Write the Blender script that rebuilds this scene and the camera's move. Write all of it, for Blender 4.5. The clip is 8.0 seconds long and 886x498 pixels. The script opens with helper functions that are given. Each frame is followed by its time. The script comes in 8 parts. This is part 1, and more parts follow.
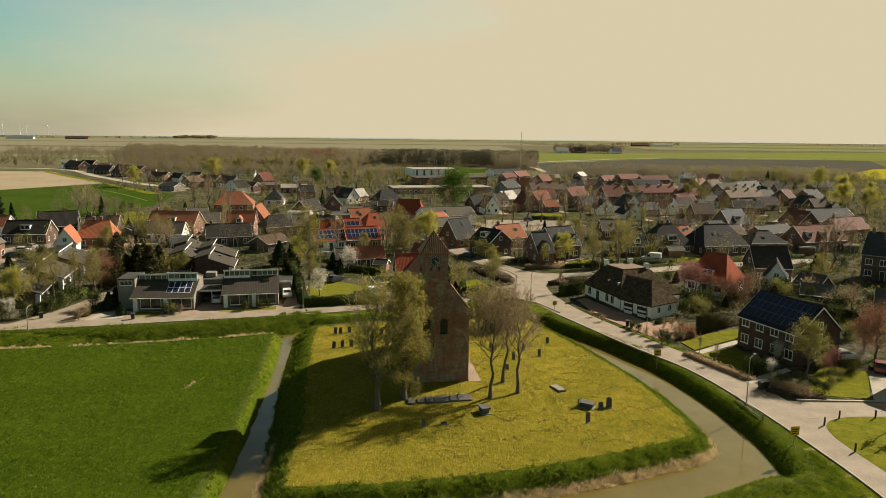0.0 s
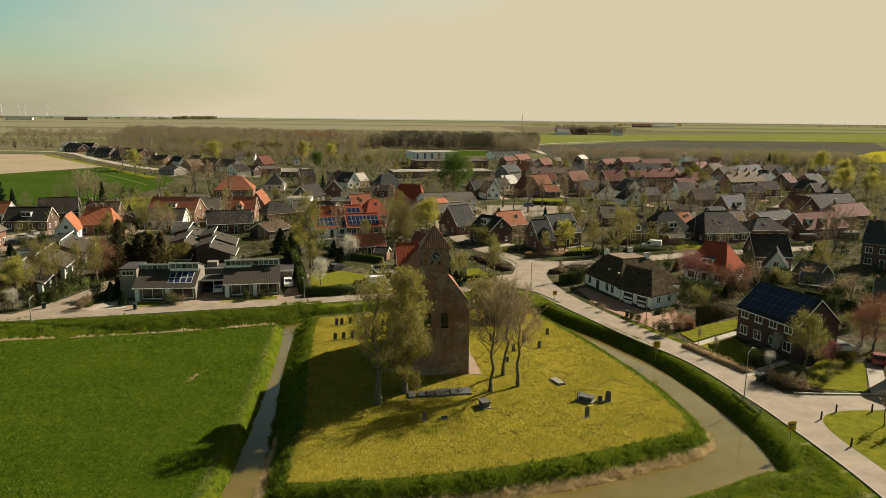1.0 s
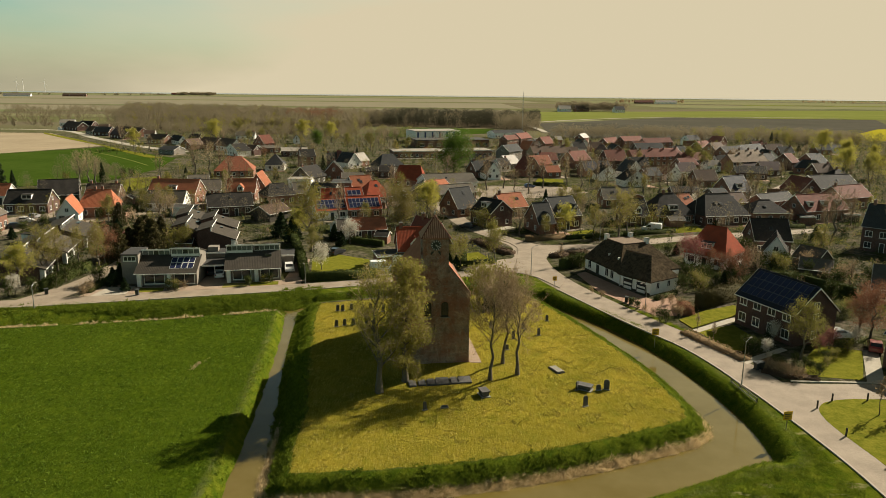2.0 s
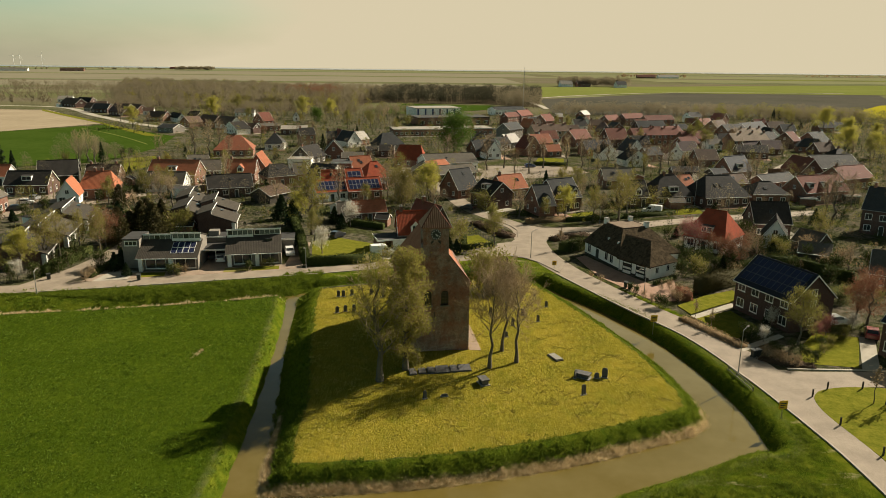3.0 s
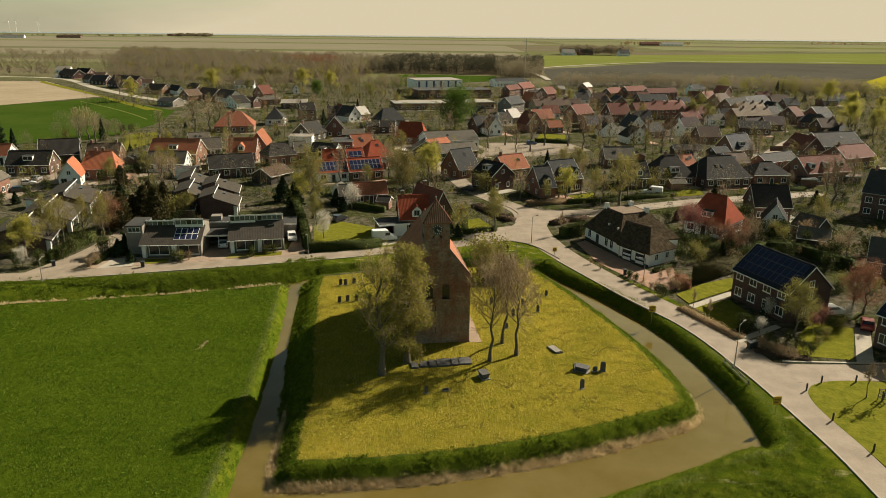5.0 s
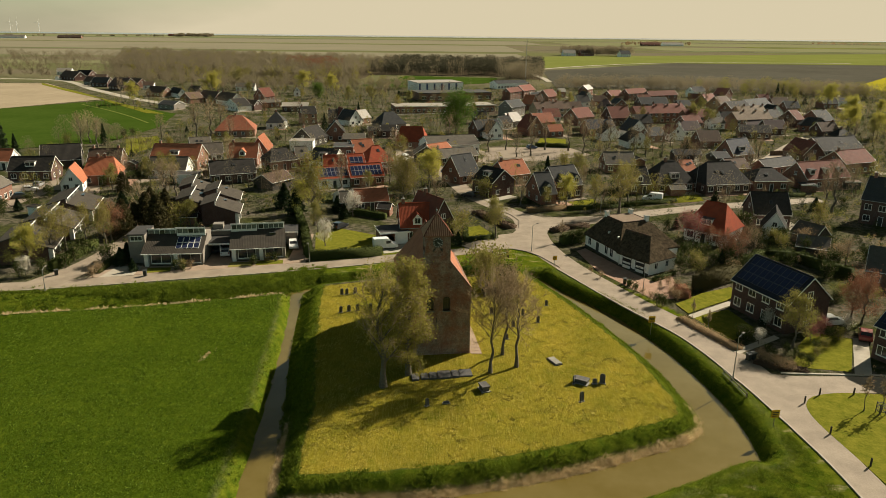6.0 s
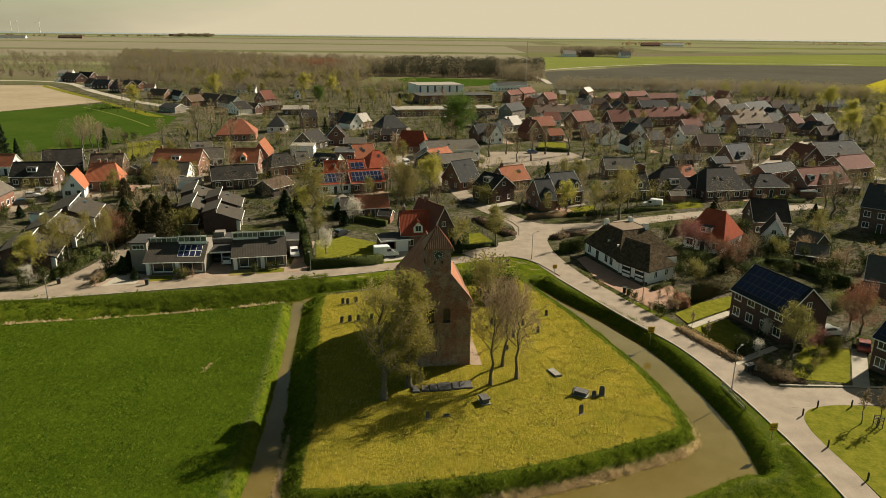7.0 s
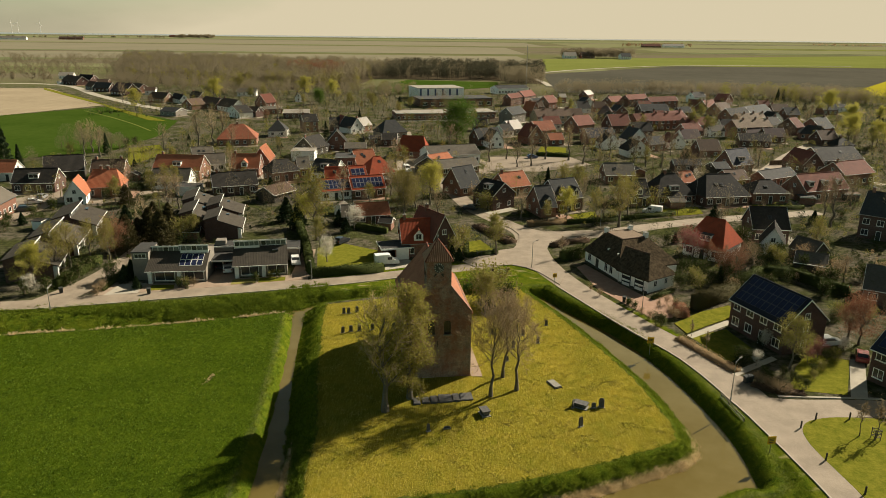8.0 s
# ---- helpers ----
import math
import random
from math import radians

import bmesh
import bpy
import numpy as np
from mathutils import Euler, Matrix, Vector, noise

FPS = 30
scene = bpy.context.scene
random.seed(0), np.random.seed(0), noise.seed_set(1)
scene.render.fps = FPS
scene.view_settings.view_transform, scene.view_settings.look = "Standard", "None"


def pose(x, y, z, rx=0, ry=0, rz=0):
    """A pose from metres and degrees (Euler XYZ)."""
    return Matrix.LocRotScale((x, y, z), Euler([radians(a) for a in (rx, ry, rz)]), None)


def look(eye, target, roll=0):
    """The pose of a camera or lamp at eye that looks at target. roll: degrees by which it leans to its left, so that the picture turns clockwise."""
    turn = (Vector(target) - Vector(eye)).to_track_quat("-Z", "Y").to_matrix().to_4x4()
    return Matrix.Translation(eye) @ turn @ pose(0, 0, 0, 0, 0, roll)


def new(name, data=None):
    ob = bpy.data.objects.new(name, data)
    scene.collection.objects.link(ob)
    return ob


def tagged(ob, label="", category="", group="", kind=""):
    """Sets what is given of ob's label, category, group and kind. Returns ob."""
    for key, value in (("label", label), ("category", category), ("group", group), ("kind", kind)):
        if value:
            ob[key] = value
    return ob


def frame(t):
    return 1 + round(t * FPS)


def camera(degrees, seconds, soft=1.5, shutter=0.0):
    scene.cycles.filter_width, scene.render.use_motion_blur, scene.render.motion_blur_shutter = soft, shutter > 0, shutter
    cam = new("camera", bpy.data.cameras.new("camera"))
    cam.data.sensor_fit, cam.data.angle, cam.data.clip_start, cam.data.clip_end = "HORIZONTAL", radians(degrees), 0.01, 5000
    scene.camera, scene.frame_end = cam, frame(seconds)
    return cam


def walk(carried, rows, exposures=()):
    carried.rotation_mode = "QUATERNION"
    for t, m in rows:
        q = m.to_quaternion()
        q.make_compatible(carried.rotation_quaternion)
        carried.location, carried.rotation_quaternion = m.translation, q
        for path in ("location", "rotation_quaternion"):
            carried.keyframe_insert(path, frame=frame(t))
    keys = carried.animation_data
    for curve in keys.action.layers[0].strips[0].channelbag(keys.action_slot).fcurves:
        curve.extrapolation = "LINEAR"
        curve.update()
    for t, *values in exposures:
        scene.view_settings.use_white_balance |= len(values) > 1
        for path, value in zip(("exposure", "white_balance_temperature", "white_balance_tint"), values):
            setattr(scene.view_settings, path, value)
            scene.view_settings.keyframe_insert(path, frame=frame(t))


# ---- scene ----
cam = camera(64.67, 8.0, 0.55)


def aim(x, y, z, yaw, pitch, lean):
    """A drone pose: yaw to the left, pitch up, lean to the right, in degrees."""
    a, b = radians(yaw), radians(pitch)
    eye = Vector((x, y, z))
    return look(eye, eye + Vector((-math.sin(a) * math.cos(b), math.cos(a) * math.cos(b), math.sin(b))), -lean)


# seconds, x, y, z, yaw, pitch, lean
ROWS = [
    (0, 0.000, -0.000, 32.033, -0.000, -9.314, -0.614),
    (0.5, -0.009, 0.004, 32.908, 0.020, -10.046, -0.611),
    (1, -0.009, 0.009, 33.719, 0.036, -10.870, -0.609),
    (1.5, -0.001, 0.015, 34.522, 0.059, -11.785, -0.607),
    (3, 0.064, 0.052, 37.147, 0.083, -14.795, -0.604),
    (3.5, 0.040, 0.082, 38.025, 0.102, -15.766, -0.609),
    (4, 0.021, 0.103, 38.862, 0.115, -16.733, -0.615),
    (4.5, 0.013, 0.110, 39.709, 0.120, -17.343, -0.620),
    (6, -0.026, 0.001, 42.351, 0.190, -17.395, -0.610),
    (6.5, -0.029, -0.030, 43.200, 0.213, -17.414, -0.613),
    (7, -0.039, -0.060, 44.091, 0.230, -17.413, -0.615),
    (7.5, -0.060, -0.103, 44.926, 0.243, -17.422, -0.613),
    (8, -0.089, -0.148, 45.746, 0.258, -17.363, -0.610),
]
walk(cam, [(r[0], aim(*r[1:])) for r in ROWS], [(0.0, 1.0), (8.0, 1.0)])

# ---------------------------------------------------------------- world and sun
SUN_EL, SUN_AZ = 33.0, 38.3            # azimuth counted from +x towards +y
world = bpy.data.worlds.new("sky")
scene.world = world
world.use_nodes = True
wn, wl = world.node_tree.nodes, world.node_tree.links
wn.clear()
sky = wn.new("ShaderNodeTexSky")
sky.sky_type, sky.sun_disc = "NISHITA", False
sky.sun_elevation, sky.sun_rotation = radians(SUN_EL), radians(90 - SUN_AZ)
sky.air_density, sky.dust_density, sky.ozone_density = 1.0, 2.0, 1.0
# a pale cream veil of haze low in the sky, thicker towards the sun, with soft torn edges
coord = wn.new("ShaderNodeTexCoord")
axes = wn.new("ShaderNodeSeparateXYZ")
wl.new(coord.outputs["Generated"], axes.inputs[0])
wisps = wn.new("ShaderNodeTexNoise")
wisps.inputs["Scale"].default_value, wisps.inputs["Detail"].default_value = 3.0, 6.0
squash = wn.new("ShaderNodeMapping")
squash.inputs["Scale"].default_value = (1, 1, 3.5)
wl.new(coord.outputs["Generated"], squash.inputs[0])
wl.new(squash.outputs[0], wisps.inputs["Vector"])


def sky_sum(parts, bias=0.0):
    """A weighted sum of sockets."""
    total = None
    for sock, w in parts:
        k = wn.new("ShaderNodeMath")
        k.operation = "MULTIPLY_ADD"
        k.inputs[1].default_value = w
        wl.new(sock, k.inputs[0])
        if total is None:
            k.inputs[2].default_value = bias
        else:
            wl.new(total, k.inputs[2])
        total = k.outputs[0]
    return total


level = sky_sum([(axes.outputs[2], 2.1), (axes.outputs[0], -0.8), (axes.outputs[1], -0.6), (wisps.outputs[0], 0.6)], 0.25)
share = wn.new("ShaderNodeMapRange")
share.inputs[1].default_value, share.inputs[2].default_value = 0.75, 0.25
wl.new(level, share.inputs[0])
veil = wn.new("ShaderNodeMix")
veil.data_type = "RGBA"
veil.inputs[7].default_value = (3.45, 2.98, 2.02, 1)
blue = wn.new("ShaderNodeMix")
blue.data_type, blue.blend_type = "RGBA", "MULTIPLY"
blue.inputs[0].default_value = 1.0
# thin warm haze dulls the blue overhead
high = wn.new("ShaderNodeMapRange")
high.inputs[1].default_value, high.inputs[2].default_value = 0.3, 0.6
wl.new(axes.outputs[2], high.inputs[0])
tone = wn.new("ShaderNodeMix")
tone.data_type = "RGBA"
tone.inputs[6].default_value, tone.inputs[7].default_value = (0.54, 0.66, 0.5, 1), (0.24, 0.23, 0.16, 1)
wl.new(high.outputs[0], tone.inputs[0])
wl.new(tone.outputs[2], blue.inputs[7])
bg, wo = wn.new("ShaderNodeBackground"), wn.new("ShaderNodeOutputWorld")
bg.inputs[1].default_value = 0.1
wl.new(sky.outputs[0], blue.inputs[6])
wl.new(share.outputs[0], veil.inputs[0])
wl.new(blue.outputs[2], veil.inputs[6])
wl.new(veil.outputs[2], bg.inputs[0])
wl.new(bg.outputs[0], wo.inputs[0])

lamp = bpy.data.lights.new("sun", "SUN")
lamp.energy, lamp.angle, lamp.color = 4.9, radians(0.6), (0.98, 0.89, 0.72)
sun = new("sun", lamp)
a, b = radians(SUN_AZ), radians(SUN_EL)
SUN_DIR = Vector((math.cos(a) * math.cos(b), math.sin(a) * math.cos(b), math.sin(b)))
sun.matrix_basis = look(SUN_DIR * 200, (0, 0, 0))


# ---------------------------------------------------------------- materials
def node_mat(name):
    m = bpy.data.materials.new(name)
    m.use_nodes = True
    n, l = m.node_tree.nodes, m.node_tree.links
    return m, n, l, n["Principled BSDF"]


def rgb(c):
    return (*c, 1)


def math_node(n, l, op, a, b=None):
    k = n.new("ShaderNodeMath")
    k.operation = op
    for i, v in enumerate((a, b)):
        if v is None:
            continue
        if isinstance(v, (int, float)):
            k.inputs[i].default_value = v
        else:
            l.new(v, k.inputs[i])
    return k.outputs[0]


def mix_col(n, l, f, a, b):
    k = n.new("ShaderNodeMix")
    k.data_type = "RGBA"
    for i, v in ((0, f), (6, a), (7, b)):
        if isinstance(v, (int, float)):
            k.inputs[i].default_value = v
        elif isinstance(v, tuple):
            k.inputs[i].default_value = rgb(v)
        else:
            l.new(v, k.inputs[i])
    return k.outputs[2]


def noise_fac(n, l, scale, detail=4, coord="Object", lo=0.35, hi=0.65, stretch=None, rough=0.6):
    tc = n.new("ShaderNodeTexCoord")
    src = tc.outputs[coord]
    if stretch:
        mp = n.new("ShaderNodeMapping")
        mp.inputs["Scale"].default_value = stretch
        l.new(src, mp.inputs[0])
        src = mp.outputs[0]
    k = n.new("ShaderNodeTexNoise")
    k.inputs["Scale"].default_value, k.inputs["Detail"].default_value, k.inputs["Roughness"].default_value = scale, detail, rough
    l.new(src, k.inputs["Vector"])
    r = n.new("ShaderNodeMapRange")
    r.inputs[1].default_value, r.inputs[2].default_value = lo, hi
    l.new(k.outputs[0], r.inputs[0])
    return r.outputs[0]


def bump(n, l, bsdf, height, strength=0.4, dist=0.05):
    k = n.new("ShaderNodeBump")
    k.inputs["Strength"].default_value, k.inputs["Distance"].default_value = strength, dist
    l.new(height, k.inputs["Height"])
    l.new(k.outputs[0], bsdf.inputs["Normal"])


def plain(name, c1, c2, scale=3.0, rough=0.75, fine=30.0, bumpy=0.2, vary=0.0, metal=0.0, coord="Object", sheen=0.15):
    """A surface of two tones at two scales, with a fine relief; vary: change from object to object."""
    m, n, l, p = node_mat(name)
    big = noise_fac(n, l, scale, coord=coord)
    small = noise_fac(n, l, fine, 2, coord=coord)
    f = math_node(n, l, "ADD", math_node(n, l, "MULTIPLY", big, 0.65), math_node(n, l, "MULTIPLY", small, 0.35))
    col = mix_col(n, l, f, c1, c2)
    if vary:
        oi = n.new("ShaderNodeObjectInfo")
        hs = n.new("ShaderNodeHueSaturation")
        l.new(math_node(n, l, "ADD", 1 - vary, math_node(n, l, "MULTIPLY", oi.outputs["Random"], 2 * vary)), hs.inputs["Value"])
        l.new(col, hs.inputs["Color"])
        col = hs.outputs[0]
    l.new(col, p.inputs["Base Color"])
    p.inputs["Roughness"].default_value, p.inputs["Metallic"].default_value = rough, metal
    p.inputs["Specular IOR Level"].default_value = sheen
    bump(n, l, p, small, bumpy, 0.02)
    return m


def tiled(name, c1, c2, rough=0.75, vary=0.15, row=0.34, col_w=0.3, gloss=0.05):
    """Clay or concrete pantiles: rows down the slope, columns along it, moss and fading."""
    m, n, l, p = node_mat(name)
    tc = n.new("ShaderNodeTexCoord")
    sep = n.new("ShaderNodeSeparateXYZ")
    l.new(tc.outputs["UV"], sep.inputs[0])
    fr = math_node(n, l, "FRACT", math_node(n, l, "DIVIDE", sep.outputs[1], row))
    fc = math_node(n, l, "SINE", math_node(n, l, "MULTIPLY", sep.outputs[0], 2 * math.pi / col_w))
    height = math_node(n, l, "ADD", math_node(n, l, "MULTIPLY", fr, -0.6), math_node(n, l, "MULTIPLY", fc, 0.35))
    big = noise_fac(n, l, 0.7, 5)
    small = noise_fac(n, l, 9.0, 2)
    f = math_node(n, l, "ADD", math_node(n, l, "MULTIPLY", big, 0.5), math_node(n, l, "MULTIPLY", small, 0.5))
    col = mix_col(n, l, f, c1, c2)
    moss = noise_fac(n, l, 1.6, 5, lo=0.56, hi=0.72)
    col = mix_col(n, l, math_node(n, l, "MULTIPLY", moss, 0.55), col, (0.06, 0.055, 0.03))
    oi = n.new("ShaderNodeObjectInfo")
    hs = n.new("ShaderNodeHueSaturation")
    l.new(math_node(n, l, "ADD", 1 - vary, math_node(n, l, "MULTIPLY", oi.outputs["Random"], 2 * vary)), hs.inputs["Value"])
    l.new(col, hs.inputs["Color"])
    l.new(hs.outputs[0], p.inputs["Base Color"])
    p.inputs["Roughness"].default_value = rough
    p.inputs["Specular IOR Level"].default_value = gloss
    bump(n, l, p, height, 0.5, 0.04)
    return m


def bricked(name, c1, c2, mortar, vary=0.12):
    """Brickwork by courses in object space, with stains."""
    m, n, l, p = node_mat(name)
    tc = n.new("ShaderNodeTexCoord")
    sep = n.new("ShaderNodeSeparateXYZ")
    l.new(tc.outputs["Object"], sep.inputs[0])
    cmb = n.new("ShaderNodeCombineXYZ")
    l.new(math_node(n, l, "ADD", sep.outputs[0], sep.outputs[1]), cmb.inputs[0])
    l.new(sep.outputs[2], cmb.inputs[1])
    br = n.new("ShaderNodeTexBrick")
    br.inputs["Scale"].default_value = 1.0
    br.inputs["Brick Width"].default_value, br.inputs["Row Height"].default_value, br.inputs["Mortar Size"].default_value = 0.26, 0.09, 0.008
    br.inputs["Color1"].default_value, br.inputs["Color2"].default_value, br.inputs["Mortar"].default_value = rgb(c1), rgb(c2), rgb(mortar)
    l.new(cmb.outputs[0], br.inputs["Vector"])
    big = noise_fac(n, l, 0.5, 5, lo=0.4, hi=0.7)
    col = mix_col(n, l, math_node(n, l, "MULTIPLY", big, 0.45), br.outputs[0], tuple(0.45 * v for v in c1))
    oi = n.new("ShaderNodeObjectInfo")
    hs = n.new("ShaderNodeHueSaturation")
    l.new(math_node(n, l, "ADD", 1 - vary, math_node(n, l, "MULTIPLY", oi.outputs["Random"], 2 * vary)), hs.inputs["Value"])
    l.new(col, hs.inputs["Color"])
    l.new(hs.outputs[0], p.inputs["Base Color"])
    p.inputs["Roughness"].default_value = 0.9
    p.inputs["Specular IOR Level"].default_value = 0.2
    bump(n, l, p, br.outputs[1], -0.3, 0.01)
    return m


def leafy(name, c1, c2, glow=0.35, scale=0.35):
    """Foliage: tones by clump and by leaf, light shining through."""
    m, n, l, p = node_mat(name)
    ge = n.new("ShaderNodeNewGeometry")
    big = noise_fac(n, l, scale, 2)
    oi = n.new("ShaderNodeObjectInfo")
    f = math_node(n, l, "ADD", math_node(n, l, "MULTIPLY", ge.outputs["Random Per Island"], 0.55), math_node(n, l, "MULTIPLY", big, 0.3))
    f = math_node(n, l, "ADD", f, math_node(n, l, "MULTIPLY", oi.outputs["Random"], 0.2))
    col = mix_col(n, l, f, c1, c2)
    l.new(col, p.inputs["Base Color"])
    p.inputs["Roughness"].default_value = 0.85
    p.inputs["Specular IOR Level"].default_value = 0.06
    tr = n.new("ShaderNodeBsdfTranslucent")
    l.new(col, tr.inputs[0])
    mx = n.new("ShaderNodeMixShader")
    mx.inputs[0].default_value = glow
    l.new(p.outputs[0], mx.inputs[1])
    l.new(tr.outputs[0], mx.inputs[2])
    l.new(mx.outputs[0], n["Material Output"].inputs[0])
    return m


ROOF = {
    "orange": tiled("clay_orange", (0.34, 0.118, 0.06), (0.24, 0.088, 0.047)),
    "red": tiled("clay_red", (0.18, 0.062, 0.041), (0.12, 0.048, 0.035)),
    "sandy": tiled("sandy_tile", (0.22, 0.16, 0.11), (0.165, 0.12, 0.085)),
    "bright": tiled("clay_bright_red", (0.31, 0.066, 0.03), (0.2, 0.046, 0.024)),
    "slab": tiled("slab_tile", (0.044, 0.037, 0.03), (0.074, 0.063, 0.049)),
    "rust": tiled("clay_rust", (0.27, 0.095, 0.052), (0.17, 0.066, 0.042)),
    "plum": tiled("tile_plum", (0.1, 0.066, 0.06), (0.07, 0.05, 0.047)),
    "brown": tiled("clay_brown", (0.125, 0.08, 0.055), (0.085, 0.058, 0.043)),
    "dark": tiled("tile_black", (0.022, 0.02, 0.018), (0.04, 0.035, 0.03)),
    "slate": tiled("tile_slate", (0.034, 0.035, 0.036), (0.06, 0.058, 0.054)),
    "navy": tiled("tile_blue", (0.018, 0.02, 0.03), (0.03, 0.032, 0.042), rough=0.6),
    "grey": tiled("tile_grey", (0.085, 0.073, 0.057), (0.13, 0.112, 0.09)),
    "white_roof": plain("roof_pale", (0.31, 0.27, 0.215), (0.23, 0.2, 0.165), 0.6, 0.6),
    "thatch": plain("thatch", (0.108, 0.08, 0.05), (0.026, 0.021, 0.015), 1.6, 1.0, 9.0, 1.0, sheen=0.0),
    "felt": plain("roof_felt", (0.036, 0.034, 0.031), (0.06, 0.056, 0.05), 0.8, 0.85),
}
WALL = {
    "brick": bricked("brick_red", (0.24, 0.10, 0.06), (0.17, 0.075, 0.05), (0.22, 0.19, 0.15)),
    "brick_dark": bricked("brick_brown", (0.11, 0.055, 0.04), (0.075, 0.04, 0.032), (0.12, 0.1, 0.085)),
    "white": plain("white_render", (0.82, 0.8, 0.74), (0.72, 0.7, 0.63), 0.7, 0.8, vary=0.08),
    "wood_dark": plain("tarred_boards", (0.045, 0.038, 0.03), (0.07, 0.06, 0.045), 2.0, 0.8),
    "sand_brick": bricked("brick_sand", (0.34, 0.25, 0.15), (0.26, 0.19, 0.12), (0.3, 0.26, 0.2)),
    "concrete": plain("grey_blockwork", (0.235, 0.203, 0.165), (0.17, 0.15, 0.124), 0.9, 0.85),
}
def church_brick():
    """Large old bricks, patched and weathered: grey high up, redder repairs low down in patches of their own."""
    m = bricked("old_monastery_brick", (0.285, 0.178, 0.12), (0.178, 0.11, 0.078), (0.38, 0.32, 0.25), 0.0)
    n, l = m.node_tree.nodes, m.node_tree.links
    br = next(k for k in n if k.type == "TEX_BRICK")
    br.inputs["Brick Width"].default_value, br.inputs["Row Height"].default_value, br.inputs["Mortar Size"].default_value = 0.31, 0.105, 0.016
    p = n["Principled BSDF"]
    src = p.inputs["Base Color"].links[0].from_socket
    col = mix_col(n, l, math_node(n, l, "MULTIPLY", noise_fac(n, l, 1.1, 6, lo=0.48, hi=0.62, rough=0.75), 0.65), src, (0.09, 0.07, 0.055))
    col = mix_col(n, l, math_node(n, l, "MULTIPLY", noise_fac(n, l, 0.7, 6, lo=0.52, hi=0.66, rough=0.75), 0.55), col, (0.25, 0.21, 0.165))
    col = mix_col(n, l, math_node(n, l, "MULTIPLY", noise_fac(n, l, 0.3, 6, lo=0.44, hi=0.58, rough=0.7), 0.75), col, (0.235, 0.092, 0.052))
    col = mix_col(n, l, math_node(n, l, "MULTIPLY", noise_fac(n, l, 2.6, 5, lo=0.53, hi=0.63, rough=0.85), 0.55), col, (0.38, 0.325, 0.25))
    col = mix_col(n, l, math_node(n, l, "MULTIPLY", noise_fac(n, l, 4.0, 4, lo=0.52, hi=0.64, rough=0.85), 0.65), col, (0.045, 0.036, 0.03))
    l.new(col, p.inputs["Base Color"])
    return m


CHURCH_BRICK = church_brick()
CHURCH_TILE = tiled("church_pantile", (0.36, 0.165, 0.1), (0.25, 0.105, 0.066), gloss=0.0)
# paler copy of the church pantile: sun on the ribs put into colour
SUNLIT_RIB_TILE = tiled("sunlit_rib_pantile", (0.46, 0.27, 0.18), (0.36, 0.2, 0.13))
TRIM = plain("white_paint", (0.78, 0.75, 0.68), (0.68, 0.65, 0.58), 1.5, 0.5)
DARK_PAINT = plain("dark_green_paint", (0.03, 0.035, 0.03), (0.05, 0.05, 0.045), 2.0, 0.5)
METAL = plain("galvanised_steel", (0.33, 0.33, 0.32), (0.25, 0.25, 0.24), 3.0, 0.45, metal=0.8)
STONE = plain("grave_stone", (0.16, 0.15, 0.13), (0.26, 0.24, 0.2), 2.0, 0.85, 18.0, 0.5)
STONE_DARK = plain("dark_grave_stone", (0.06, 0.058, 0.055), (0.12, 0.11, 0.1), 2.0, 0.7, 18.0, 0.4)
PANEL = plain("solar_cell", (0.016, 0.02, 0.045), (0.028, 0.034, 0.07), 5.0, 0.22, 40.0, 0.0)
PANEL_RIM = plain("panel_frame", (0.085, 0.09, 0.1), (0.065, 0.068, 0.08), 3.0, 0.5)
BARK = plain("bark", (0.085, 0.07, 0.05), (0.16, 0.135, 0.098), 3.0, 0.95, 20.0, 0.8)
TWIG = plain("twigs", (0.24, 0.175, 0.105), (0.36, 0.27, 0.165), 0.5, 0.9, 6.0, 0.0, vary=0.2)
TYRE = plain("rubber", (0.02, 0.02, 0.02), (0.03, 0.03, 0.03), 5.0, 0.8)
BOARD = plain("fence_board", (0.17, 0.12, 0.075), (0.11, 0.08, 0.055), 1.2, 0.9, 12.0, 0.4)
SIGN = plain("yellow_sign", (0.62, 0.36, 0.02), (0.55, 0.31, 0.02), 3.0, 0.5)


def glass_mat():
    m, n, l, p = node_mat("window_glass")
    col = mix_col(n, l, noise_fac(n, l, 0.8, 2), (0.02, 0.022, 0.025), (0.05, 0.05, 0.048))
    l.new(col, p.inputs["Base Color"])
    p.inputs["Roughness"].default_value = 0.08
    return m


